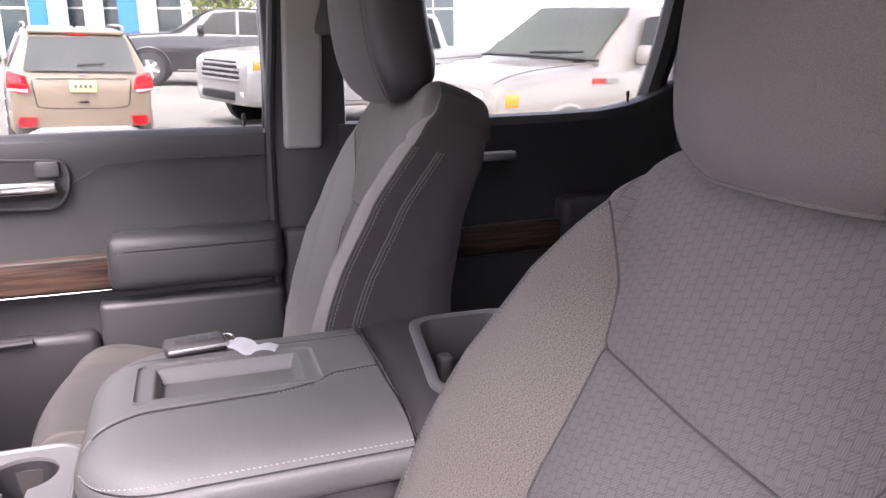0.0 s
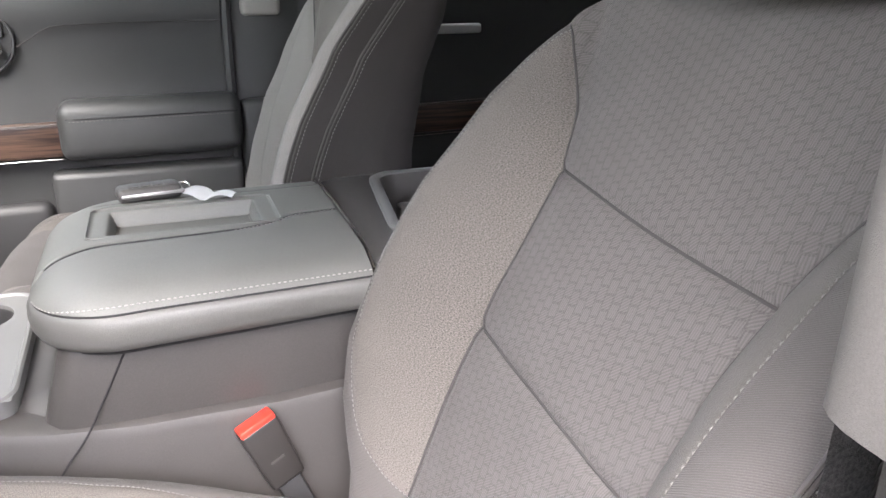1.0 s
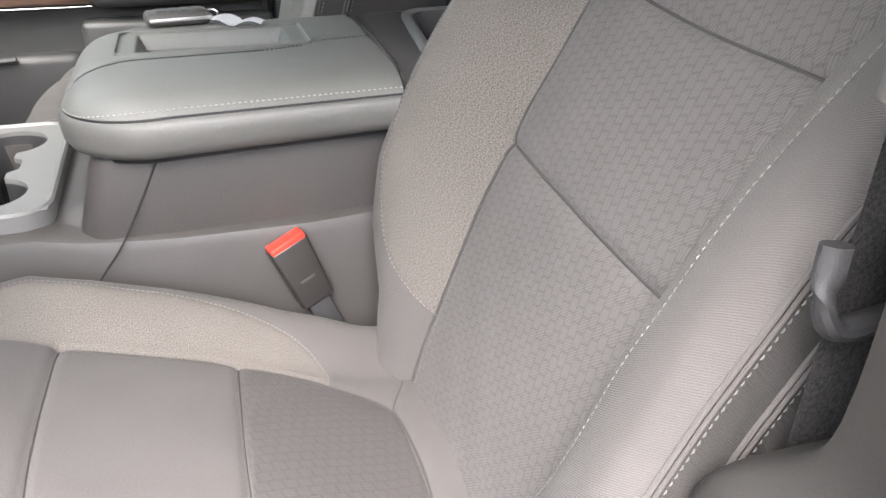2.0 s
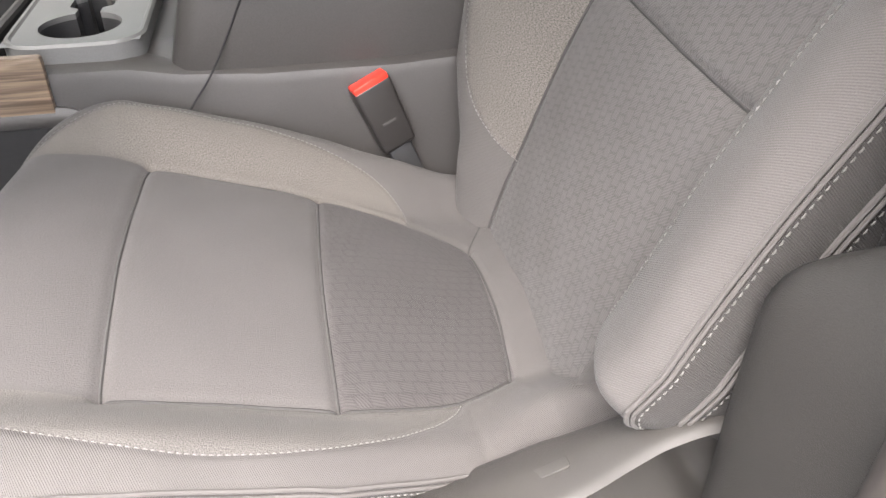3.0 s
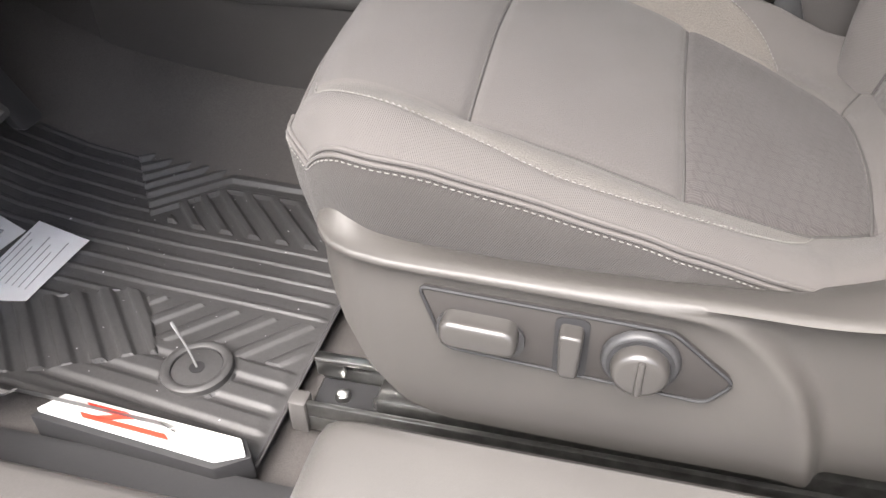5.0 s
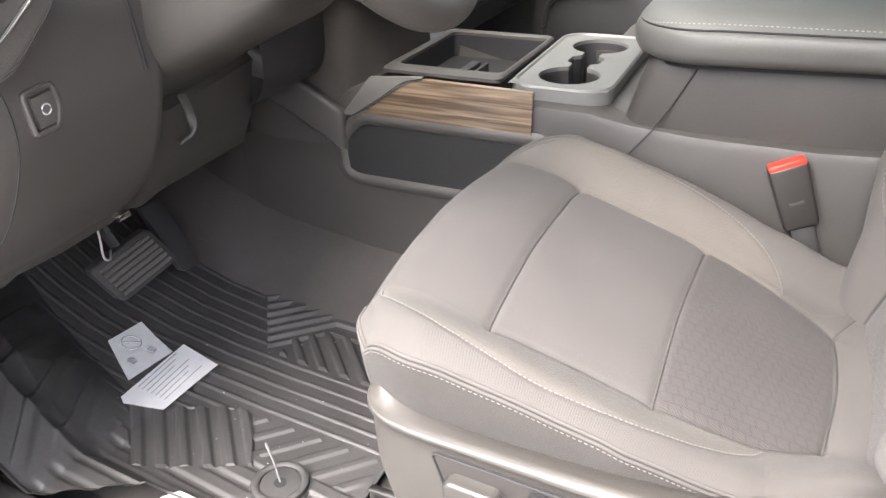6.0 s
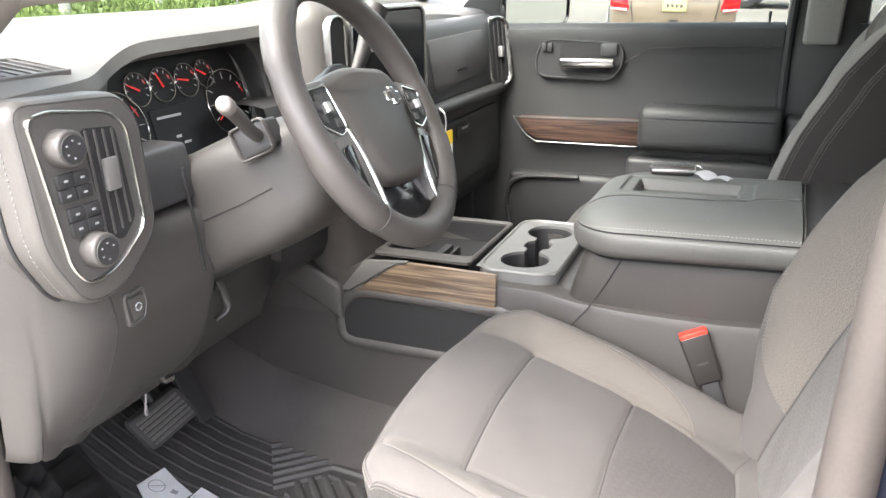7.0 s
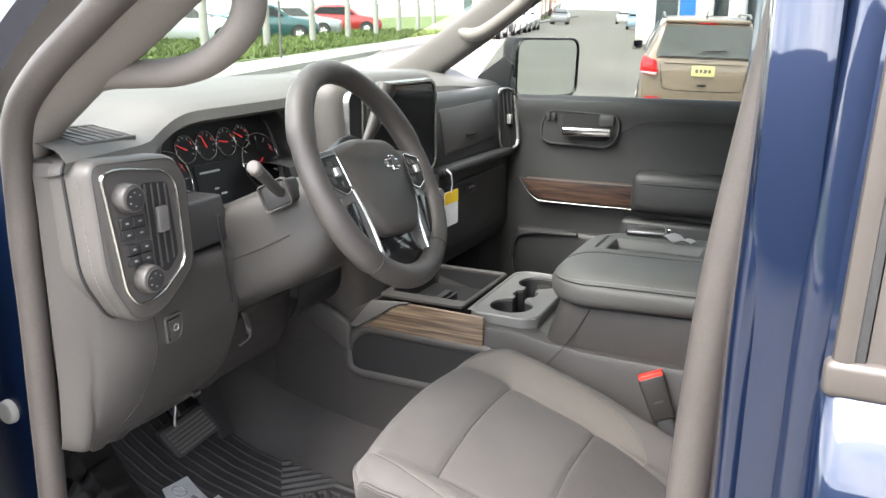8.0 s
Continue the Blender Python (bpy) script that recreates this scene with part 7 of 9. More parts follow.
def rear_door():
    d = thing("rear_passenger_door", (0.7, 1.60, 0.85), "black rear door panel with wood strip and chrome handle", "car door", "doors of the cab")
    rows = []
    for x in np.linspace(0.315, 1.14, 34):
        s = float(np.interp(x, [0.3, 0.80, 0.92, 1.0, 1.06, 1.14], [1.486, 1.489, 1.492, 1.504, 1.522, 1.56]))
        rows.append(spline([(x, 1.645, s - 0.008), (x, 1.615, s), (x, 1.585, s - 0.004), (x, 1.574, s - 0.02), (x, 1.580, s - 0.06), (x, 1.588, s - 0.15), (x, 1.588, 1.26), (x, 1.588, 1.12), (x, 1.592, 0.82)], 36))
    body = part("door_panel", loft(rows, closed=False, caps=False), "smooth", d)
    part("wood_strip", slab(rounded(0.48, 0.815, 1.188, 1.248, 0.006), lambda a, b, dd: (a, 1.552 + dd, b + 0.02 * (a - 0.8)), 0.03, 0.003), "darkwood", body, "dark brown wood strip")
    for z in (1.252, 1.183):
        part("chrome_edge", tube([(0.48, 1.550, z - 0.006), (0.82, 1.550, z)], 0.0010, 6), "chrome", body)
    part("armrest", box(0.815, 1.12, 1.535, 1.60, 1.165, 1.300, 0.018, 3), "smooth", body)
    part("door_handle", box(0.585, 0.700, 1.540, 1.560, 1.393, 1.413, 0.006, 3), "handle", body, "satin chrome door handle")
    part("lock_pin", join(cyl((1.005, 1.602, 1.495), (1.005, 1.602, 1.520), 0.0028, None, 12), cyl((1.005, 1.602, 1.516), (1.005, 1.602, 1.530), 0.0042, 0.0036, 12, 0.001)), "dark", body, "black lock pin")
    part("speaker_ring", tube([(0.78 + 0.075 * math.cos(t), 1.575, 1.03 + 0.075 * math.sin(t)) for t in np.linspace(0, 2 * math.pi, 32, endpoint=False)], 0.006, 8, True), "plastic", body)
    part("speaker_grille", cyl((0.78, 1.578, 1.03), (0.78, 1.60, 1.03), 0.073, None, 32), "dark", body)
    part("outer_skin", box(0.30, 1.16, 1.650, 1.672, 0.55, 1.478, 0.006), "blue", d, "dark blue outer skin")
    part("window_frame", tube(spline([(1.075, 1.63, 1.50), (1.10, 1.61, 1.62), (1.13, 1.58, 1.82)], 16), 0.03, 8), "smooth", body)


rear_door()


def shell():
    # far B-pillar
    p = part("pillar_1", join(box(0.148, 0.200, 1.602, 1.646, 0.72, 1.470), box(0.172, 0.335, 1.588, 1.66, 0.72, 1.84, 0.01), box(0.183, 0.325, 1.560, 1.60, 0.72, 1.275, 0.016, 3)), "smooth", None)
    tagged(p, "black trimmed pillar between the passenger doors", "pillar", kind="structure")
    part("pillar_trim", warp(box(0.202, 0.280, 1.572, 1.60, 1.436, 1.83, 0.010, 3), lambda x, y, z: (x + 0.03 * (z - 1.43), y - 0.10 * (z - 1.43), z)), "palecloth", p, "pale grey upper pillar cover")
    part("belt_guide", box(0.270, 0.320, 1.545, 1.592, 1.66, 1.78, 0.008), "smooth", p)
    part("pillar_seal", tube(spline([(0.172, 1.585, 0.80), (0.172, 1.580, 1.2), (0.176, 1.580, 1.48), (0.190, 1.565, 1.66), (0.200, 1.55, 1.82)], 40), 0.010, 8), "dark", p)
    # far rear pillar and the back of the cab
    for name, bm, m, lab in (("wall_back", box(1.70, 1.74, 0.0, 1.66, 0.62, 1.84), "smooth", "black trimmed back wall of the cab"),
                             ("wall_corner", box(1.13, 1.72, 1.585, 1.66, 0.62, 1.84, 0.01), "smooth", "black trimmed rear corner of the cab"),
                             ("wall_near", box(1.13, 1.72, 0.0, 0.07, 0.62, 1.84, 0.01), "smooth", "black trimmed near rear corner of the cab")):
        tagged(part(name, bm, m, None), lab, "wall", kind="structure")
    ceil = part("ceiling", join(box(-0.34, 1.74, 0.03, 1.63, 1.845, 1.875, 0.01)), "ceilcloth", None)
    tagged(ceil, "pale grey cloth headliner under the roof", "ceiling", kind="structure")
    roof = part("roof", warp(box(-0.36, 1.76, -0.01, 1.67, 1.880, 1.915, 0.012), lambda x, y, z: (x, y, z + 0.02 * (1 - ((y - CAB_MID) / 0.84) ** 2))), "blue", None)
    tagged(roof, "dark blue painted steel roof", "roof", kind="structure")
    # far A-pillar with a grab handle
    def apillar(flip, name):
        pts = [(-0.92, 0.125, 1.50), (-0.80, 0.118, 1.555), (-0.62, 0.128, 1.665), (-0.45, 0.150, 1.775), (-0.30, 0.185, 1.86)]
        rings = []
        for q in spline(pts, 26):
            ring = []
            for w in np.linspace(0, 2 * math.pi, 20, endpoint=False):
                c, s = math.cos(w), math.sin(w)
                a, b = 0.036 * np.sign(c) * abs(c) ** 0.7, 0.050 * np.sign(s) * abs(s) ** 0.7
                ring.append((q[0] - 0.52 * b, flip(q[1] + a), q[2] + 0.85 * b))
            rings.append(ring)
        # darkened trim copy, to hold down the light through the windshield
        return part(name, loft(rings), "shadetrim", None)
    f2 = lambda y: 2 * CAB_MID - 0.02 - y
    pr = tagged(apillar(f2, "pillar_2"), "grey trimmed windshield pillar on the passenger side", "pillar", kind="structure")
    rows = []
    o = spline([(-0.585, 1.470), (-0.566, 1.513), (-0.544, 1.556), (-0.487, 1.602), (-0.427, 1.639), (-0.362, 1.678), (-0.24, 1.750), (-0.11, 1.835)], 44)
    n = spline([(-0.600, 1.480), (-0.572, 1.520), (-0.545, 1.540), (-0.480, 1.584), (-0.409, 1.626), (-0.329, 1.676), (-0.22, 1.745), (-0.09, 1.83)], 44)
    for (xo, zo), (xi, zi) in zip(o, n):
        rows.append(spline([(xo, 0.030, zo), (xo + 0.010, 0.048, zo - 0.010), (0.5 * (xo + xi) + 0.012, 0.075, 0.5 * (zo + zi) - 0.012), (xi + 0.006, 0.102, zi - 0.004), (xi - 0.010, 0.116, zi + 0.006), (xi - 0.05, 0.120, zi + 0.03), (xi - 0.09, 0.10, zi + 0.055), (xo - 0.10, 0.04, zo + 0.06)], 24))
    pl = tagged(part("pillar_3", loft(rows, closed=False, caps=False), "headliner", None), "grey trimmed windshield pillar beside the driver's door", "pillar", kind="structure")
    def grab(parent, pts, r):
        part("grab_handle", tube(spline(pts, 50), r, 14, flat=1.25, up=(0, 1, 0)), "headliner", parent, "pale grey grab handle")
    grab(pr, [(-0.64, 1.50, 1.66), (-0.60, 1.475, 1.652), (-0.55, 1.465, 1.668), (-0.46, 1.455, 1.725), (-0.42, 1.455, 1.765), (-0.42, 1.48, 1.795)], 0.019)
    return pr, pl


pillar_far, pillar_near = shell()
part("grab_handle", tube(spline([(-0.515, 0.080, 1.591), (-0.480, 0.102, 1.595), (-0.430, 0.112, 1.597), (-0.370, 0.114, 1.601), (-0.319, 0.113, 1.615), (-0.277, 0.112, 1.642), (-0.258, 0.110, 1.671), (-0.264, 0.106, 1.700), (-0.287, 0.095, 1.730)], 70), list(np.linspace(0.024, 0.0165, 12)) + [0.0165] * 46 + list(np.linspace(0.0165, 0.024, 12)), 18, flat=1.25, up=(0, 1, 0)), "headliner", pillar_near, "pale grey grab handle")


M["scuff"] = mat("scuff_plate_plastic", (0.060, 0.057, 0.054), 0.42, grain=(1500, 0.10), bump=("noise", 2200, 0.18), stain=(5, 0.14))


def near_side():
    # sill with its grey scuff plate
    s = part("sill", join(box(-0.205, 1.20, -0.045, 0.150, 0.56, 0.842, 0.02, 3), box(-0.72, -0.205, -0.045, 0.10, 0.56, 0.80, 0.02, 3)), "blue", None)
    part("front_sill_trim", box(-0.90, -0.206, 0.020, 0.120, 0.70, 0.812, 0.012, 3), "plastic", s, "dark grey front sill trim")
    tagged(s, "dark blue painted door sill", "sill", kind="structure")
    rings = []
    for x in list(np.linspace(-0.205, -0.170, 6)) + list(np.linspace(-0.10, 1.10, 8)):
        k = min(1.0, math.sqrt(max(0.0, 1 - ((-0.170 - x) / 0.036) ** 2))) if x < -0.170 else 1.0
        rings.append([(x, 0.170, 0.80), (x, 0.166, 0.85), (x, 0.160, 0.880 - 0.03 * (1 - k)), (x, 0.150, 0.889 - 0.03 * (1 - k)), (x, 0.10, 0.887 - 0.03 * (1 - k)), (x, 0.03, 0.880 - 0.03 * (1 - k)), (x, 0.0, 0.870 - 0.03 * (1 - k)), (x, -0.012, 0.84)])
    part("scuff_plate", loft([spline(r, 28) for r in rings], closed=False, caps=False), "scuff", s, "grey grained plastic scuff plate")
    part("plate_end", loft([spline(rings[0], 28), [(-0.2045, 0.08 + 0.3 * (q[1] - 0.08), 0.80) for q in spline(rings[0], 28)]], closed=False, caps=False), "scuff", s)
    part("sill_inner", box(-0.95, -0.20, 0.110, 0.175, 0.70, 0.768, 0.01), "dark", s)
    # weatherstrip round the door opening
    path = [(0.212, 0.050, 0.86), (0.220, 0.052, 1.00), (0.229, 0.052, 1.18), (0.236, 0.050, 1.34), (0.247, 0.046, 1.48), (0.272, 0.040, 1.66), (0.285, 0.038, 1.77), (0.25, 0.038, 1.832), (0.10, 0.035, 1.845), (-0.10, 0.030, 1.838), (-0.24, 0.028, 1.753), (-0.362, 0.030, 1.681), (-0.427, 0.032, 1.642), (-0.487, 0.034, 1.605), (-0.542, 0.037, 1.559), (-0.566, 0.042, 1.513), (-0.576, 0.045, 1.46), (-0.581, 0.045, 1.38), (-0.583, 0.045, 1.293), (-0.590, 0.045, 1.17), (-0.597, 0.045, 1.044), (-0.603, 0.040, 0.90)]
    w = thing("door_seal", (-0.1, -0.01, 0.85), "grey rubber weatherstrip round the driver's door opening", "weatherstrip")
    part("seal_bulb", tube(spline(path, 160), 0.0180, 16), "seal", w)
    part("seal_lip", tube(spline([(x + (0.016 if x > 0 else -0.010) * (z < 1.8), y + 0.012, z + (0.0 if z < 1.8 else 0.012)) for x, y, z in path], 160), 0.006, 8), "dark", w)
    # near B-pillar: inner covers, painted flange
    b = part("pillar_4", box(0.262, 0.305, -0.022, 0.120, 0.80, 1.84, 0.008), "blue", None)
    tagged(b, "dark blue painted pillar behind the driver's door opening", "pillar", kind="structure")
    rows = []
    for z in np.linspace(0.86, 1.84, 30):
        s0 = 0.020 * max(0, z - 1.43)
        g = 0.085 * max(0, z - 1.45)
        rows.append(spline([(0.240 + s0, 0.062 + g, z), (0.249 + s0, 0.045 + g, z), (0.252 + s0, 0.015 + g, z), (0.258 + s0, -0.018 + g, z), (0.266 + s0, -0.026 + g, z), (0.275 + s0, -0.020 + g, z), (0.283 + s0, -0.008 + g, z), (0.292 + s0, -0.010 + g, z), (0.300 + s0, -0.026 + g, z), (0.312 + s0, -0.034 + g, z), (0.330 + s0, -0.030 + g, z)], 40))
    part("flange", loft(rows, closed=False, caps=False), "blue", b, "dark blue ribbed flange")
    rows = []
    for z in np.linspace(1.385, 1.84, 24):
        k = min(1, (z - 1.385) / 0.02)
        x = 0.250 + 0.040 * (z - 1.40)
        rows.append(spline([(x + 0.022, 0.048, z), (x + 0.008, 0.056, z), (x - 0.002 * k, 0.070, z), (x - 0.004 * k, 0.10, z), (x + 0.002, 0.136, z), (x + 0.02, 0.150, z), (x + 0.09, 0.150, z)], 24))
    # darkened trim copy, to hold down the light this cover catches
    part("upper_cover", loft(rows, closed=False, caps=False), "shadetrim", b, "pale grey upper pillar cover")
    rows = []
    for z in list(np.linspace(0.86, 1.16, 10)) + list(np.linspace(1.17, 1.25, 10)) + list(np.linspace(1.27, 1.395, 8)):
        wide = 0.182 - 0.055 / (1 + math.exp(-(z - 1.205) / 0.012))
        x = 0.232 + 0.027 / (1 + math.exp(-(z - 1.205) / 0.015)) - 0.01 * (1.4 - z)
        rows.append(spline([(x + 0.030, 0.046, z), (x + 0.010, 0.056, z), (x + 0.002, 0.074, z), (x, wide - 0.04, z), (x + 0.004, wide - 0.012, z), (x + 0.020, wide, z), (x + 0.11, wide, z)], 26))
    part("lower_cover", loft(rows, closed=False, caps=False), "pillarlow", b, "grey plastic lower pillar cover")
    part("inner_wall", box(0.300, 0.345, 0.035, 0.145, 0.80, 1.84, 0.01), "dark", b)
    # belt and its guide
    s = thing("seat_belt", (0.27, 0.165, 1.3), "black seat belt running through its plastic guide on the pillar", "seat belt")
    part("belt_guide", tube(spline([(0.274, 0.160, 1.315), (0.273, 0.158, 1.290), (0.279, 0.157, 1.274), (0.300, 0.158, 1.272), (0.330, 0.160, 1.276), (0.338, 0.162, 1.292), (0.338, 0.164, 1.315)], 40), 0.0075, 10, flat=0.7), "dark", s, "dark grey belt guide")
    bm = loft([[(0.276 + 0.02 * f, 0.164, 1.08 + 0.50 * f), (0.318 + 0.02 * f, 0.170, 1.08 + 0.50 * f)] for f in np.linspace(0, 1, 8)], closed=False, caps=False)
    bmesh.ops.solidify(bm, geom=bm.faces[:], thickness=0.0015)
    part("webbing", bm, "belt", s)
    # near rear door, shut: skin, window and its trim
    rd = thing("rear_driver_door", (0.7, -0.05, 0.85), "glossy dark blue rear door with grey window trim", "car door", "doors of the cab")
    rows = []
    for x in list(0.318 + 0.016 * (1 - np.cos(np.linspace(0, math.pi / 2, 8)))) + [0.36, 0.5, 0.8, 1.16]:
        k = math.sqrt(max(0, 1 - ((0.334 - x) / 0.0165) ** 2)) if x < 0.334 else 1.0
        e = 0.016 * (1 - k)
        rows.append(spline([(x, -0.028 + e, 1.425), (x, -0.046 + e, 1.415), (x, -0.066 + e, 1.385), (x, -0.082 + e, 1.345), (x, -0.090 + e, 1.29), (x, -0.092 + e, 1.20), (x, -0.080 + e, 1.0), (x, -0.075 + e, 0.62)], 36))
    body = part("door_skin", loft(rows, closed=False, caps=False), "blue", rd)
    edge = []
    for z in np.linspace(0.62, 1.84, 30):
        y = float(np.interp(z, [0.62, 1.0, 1.2, 1.345, 1.43, 1.84], [-0.062, -0.066, -0.076, -0.066, -0.030, 0.012]))
        x = 0.314 + 0.030 * max(0, z - 1.43)
        edge.append(spline([(x + 0.030, 0.03, z), (x - 0.004, 0.015, z), (x - 0.002, 0.0, z), (x, y * 0.6 + 0.0, z), (x + 0.004, y, z), (x + 0.014, y - 0.002, z)], 18))
    part("door_edge", loft(edge, closed=False, caps=False), "blue", body)
    # window frame: painted column, grey trim, glass
    part("frame_column", loft([[(0.318 + 0.03 * (z - 1.43), -0.036 + 0.10 * (z - 1.43), z), (0.330 + 0.03 * (z - 1.43), -0.040 + 0.10 * (z - 1.43), z), (0.334 + 0.03 * (z - 1.43), -0.030 + 0.10 * (z - 1.43), z)] for z in np.linspace(1.42, 1.84, 14)], closed=False, caps=False), "blue", body)
    part("window_trim", join(box(0.318, 1.14, -0.048, -0.030, 1.412, 1.438, 0.006, 3), warp(box(0.322, 0.336, -0.046, -0.030, 1.425, 1.84, 0.004), lambda x, y, z: (x + 0.035 * (z - 1.43), y + 0.10 * (z - 1.43), z))), "trimgrey", body, "grey window trim")
    part("window_seal", warp(box(0.335, 0.341, -0.044, -0.028, 1.436, 1.84, 0.001), lambda x, y, z: (x + 0.035 * (z - 1.43), y + 0.10 * (z - 1.43), z)), "dark", body)
    part("pane", warp(box(0.338, 1.14, -0.037, -0.033, 1.425, 1.84), lambda x, y, z: (x, y + 0.10 * (z - 1.43), z)), "privacy", body, "tinted rear window glass")
    # painted body ahead of the opening, with a rubber plug
    part("window_applique", warp(box(0.342, 0.50, -0.041, -0.031, 1.438, 1.84), lambda x, y, z: (x + 0.035 * (z - 1.43), y + 0.10 * (z - 1.43), z)), "trimgrey", body, "brown-grey pillar applique beside the window")
    a = part("body_side", box(-0.90, -0.612, -0.050, -0.010, 0.56, 1.50, 0.012), "blue", None)
    tagged(a, "dark blue painted body side ahead of the door opening", "body panel", kind="structure")
    rows = [[(q[0] - 0.035, -0.030 + 0.02 * f, q[2] + 0.025), (q[0] - 0.012, -0.034 + 0.02 * f, q[2] + 0.006), (q[0] + 0.0, -0.012 + 0.02 * f, q[2])] for f, q in [(f, q) for f, q in zip(np.linspace(0, 1, 30), spline([(-0.585, 0, 1.46), (-0.545, 0, 1.56), (-0.46, 0, 1.645), (-0.34, 0, 1.73), (-0.22, 0, 1.81)], 30))]]
    part("pillar_skin", loft(rows, closed=False, caps=False), "blue", a)
    part("hinge_face", box(-0.90, -0.608, 0.048, 0.062, 0.70, 1.50, 0.004), "blue", a)
    part("body_plug", cyl((-0.665, 0.049, 1.140), (-0.665, 0.038, 1.140), 0.018, 0.016, 24, 0.003), "palecloth", a, "pale round rubber plug")
    part("roof_rail", tube(spline([(-0.30, -0.005, 1.80), (0.0, 0.005, 1.872), (0.3, 0.0, 1.880), (1.2, 0.0, 1.880)], 30), 0.02, 10), "blue", a)
    # far mirror
    m = thing("door_mirror", (-0.55, 1.75, 1.50), "black door mirror reflecting the street", "wing mirror")
    T = Matrix.Translation((-0.515, 1.870, 1.553)) @ Euler((0, radians(2.5), radians(-30))).to_matrix().to_4x4()
    part("mirror_shell", moved(box(-0.085, 0.0, -0.130, 0.130, -0.092, 0.092, 0.03, 4), T), "dark", m)
    part("mirror_glass", moved(slab(rounded(-0.126, 0.126, -0.088, 0.088, 0.032), lambda a, b, dd: (0.0025 - dd, a, b), 0.003), T), "mirror", m, "mirror glass")
    part("mirror_frame", moved(ring_frame(rounded(-0.132, 0.132, -0.094, 0.094, 0.036), rounded(-0.124, 0.124, -0.086, 0.086, 0.030), lambda a, b, dd: (0.008 - dd, a, b), 0.03, 0.004), T), "gloss", m, "gloss black surround")
    part("mirror_arm", box(-0.62, -0.56, 1.655, 1.72, 1.49, 1.53, 0.01), "dark", m)


M["pillarlow"] = mat("lower_pillar_plastic", (0.026, 0.024, 0.022), 0.55, grain=(800, 0.12), bump=("noise", 1300, 0.3), stain=(6, 0.1))
M["trimgrey"] = mat("window_trim_grey", (0.060, 0.053, 0.048), 0.40, metal=0.2, stain=(20, 0.06))
M["privacy"] = glass("tinted_glass", (0.10, 0.10, 0.10))
near_side()


# ---- the street outside ----
_ex = Vector((1, 0, -0.040)).normalized()
_n = Vector((0.040, -0.030, 1)).normalized()
_ey = _n.cross(_ex).normalized()
SLOPE = Matrix((_ex, _ey, _n)).transposed().to_4x4()
SLOPE.translation = (0, 0, -0.06)
ROAD_AZ = 13.5


def ground_z(x, y):
    return -0.06 + 0.030 * y - 0.040 * x


M["asphalt"] = mat("pale_worn_asphalt", (0.185, 0.175, 0.155), 0.9, grain=(30, 0.16), bump=("noise", 60, 0.5), stain=(0.25, 0.16))
M["concrete"] = mat("pale_concrete", (0.25, 0.24, 0.22), 0.9, grain=(14, 0.10), stain=(0.5, 0.12))
M["grass"] = mat("verge_grass", (0.085, 0.115, 0.030), 0.95, grain=(5, 0.35), bump=("noise", 40, 0.8), stain=(0.35, 0.30))
M["leafgreen"] = mat("spring_leaves", (0.16, 0.19, 0.035), 0.8, stain=(1.5, 0.35))
M["leafbrown"] = mat("bare_twig_brown", (0.20, 0.12, 0.07), 0.9, stain=(1.5, 0.3))
M["bark"] = mat("grey_bark", (0.13, 0.11, 0.09), 0.95, grain=(20, 0.25))
M["tyre"] = mat("tyre_rubber", (0.025, 0.025, 0.025), 0.8, grain=(40, 0.15))
M["carglass"] = mat("car_glass_dark", (0.030, 0.036, 0.036), 0.10, spec=0.25)
M["rearglass"] = mat("grey_rear_glass", (0.17, 0.185, 0.175), 0.12, spec=0.6)
# opaque pale green-grey: the windshield's reflection put into the base colour
M["paleglass"] = mat("windshield_painted_reflection", (0.150, 0.165, 0.145), 0.12, spec=0.6)
M["rim"] = mat("alloy_rim", (0.55, 0.55, 0.54), 0.3, metal=0.8)
M["tail"] = mat("tail_lamp_red", (0.55, 0.012, 0.018), 0.15, coat=0.6)
M["lampglass"] = mat("head_lamp", (0.62, 0.63, 0.62), 0.12, metal=0.4)
M["amber"] = mat("amber_lamp", (0.75, 0.25, 0.03), 0.2)
M["plate"] = mat("pale_yellow_plate", (0.62, 0.58, 0.25), 0.5)
M["lower"] = mat("grey_bumper_plastic", (0.10, 0.095, 0.09), 0.7, grain=(60, 0.1))
M["skid"] = mat("silver_skid_plate", (0.22, 0.22, 0.215), 0.45)
M["bluepanel"] = mat("bright_blue_panel", (0.02, 0.17, 0.50), 0.4, stain=(1, 0.06))
M["wallwhite"] = mat("white_render", (0.66, 0.66, 0.64), 0.7, stain=(0.6, 0.06))
M["storeglass"] = mat("store_glass", (0.05, 0.07, 0.075), 0.08)


def paint(name, color, rough=0.3, metal=0.2):
    return mat(name, color, rough, metal=metal, coat=0.7, stain=(2.5, 0.04))


def road_frame(u, v, du=0.0):
    """Across the road (to its left), along it."""
    a = radians(ROAD_AZ)
    return (-math.cos(a) * u - math.sin(a) * v, -math.sin(a) * u + math.cos(a) * v)


g = bmesh.new()
steps = [-700, -250, -120, -60, -30, -15, -8, -4, 0, 4, 8, 15, 30, 60, 120, 250, 700]
vs = [[g.verts.new((x, y, ground_z(x, y))) for y in steps] for x in steps]
for i in range(len(steps) - 1):
    for j in range(len(steps) - 1):
        g.faces.new((vs[i][j], vs[i + 1][j], vs[i + 1][j + 1], vs[i][j + 1]))
tagged(part("backdrop_wall", box(-26, 26, -14.4, -14.0, ground_z(0, -14) - 0.6, ground_z(0, -14) + 5.2, 0.05), "lower", None), "plain grey wall that closes the place behind the truck", "wall", kind="structure")
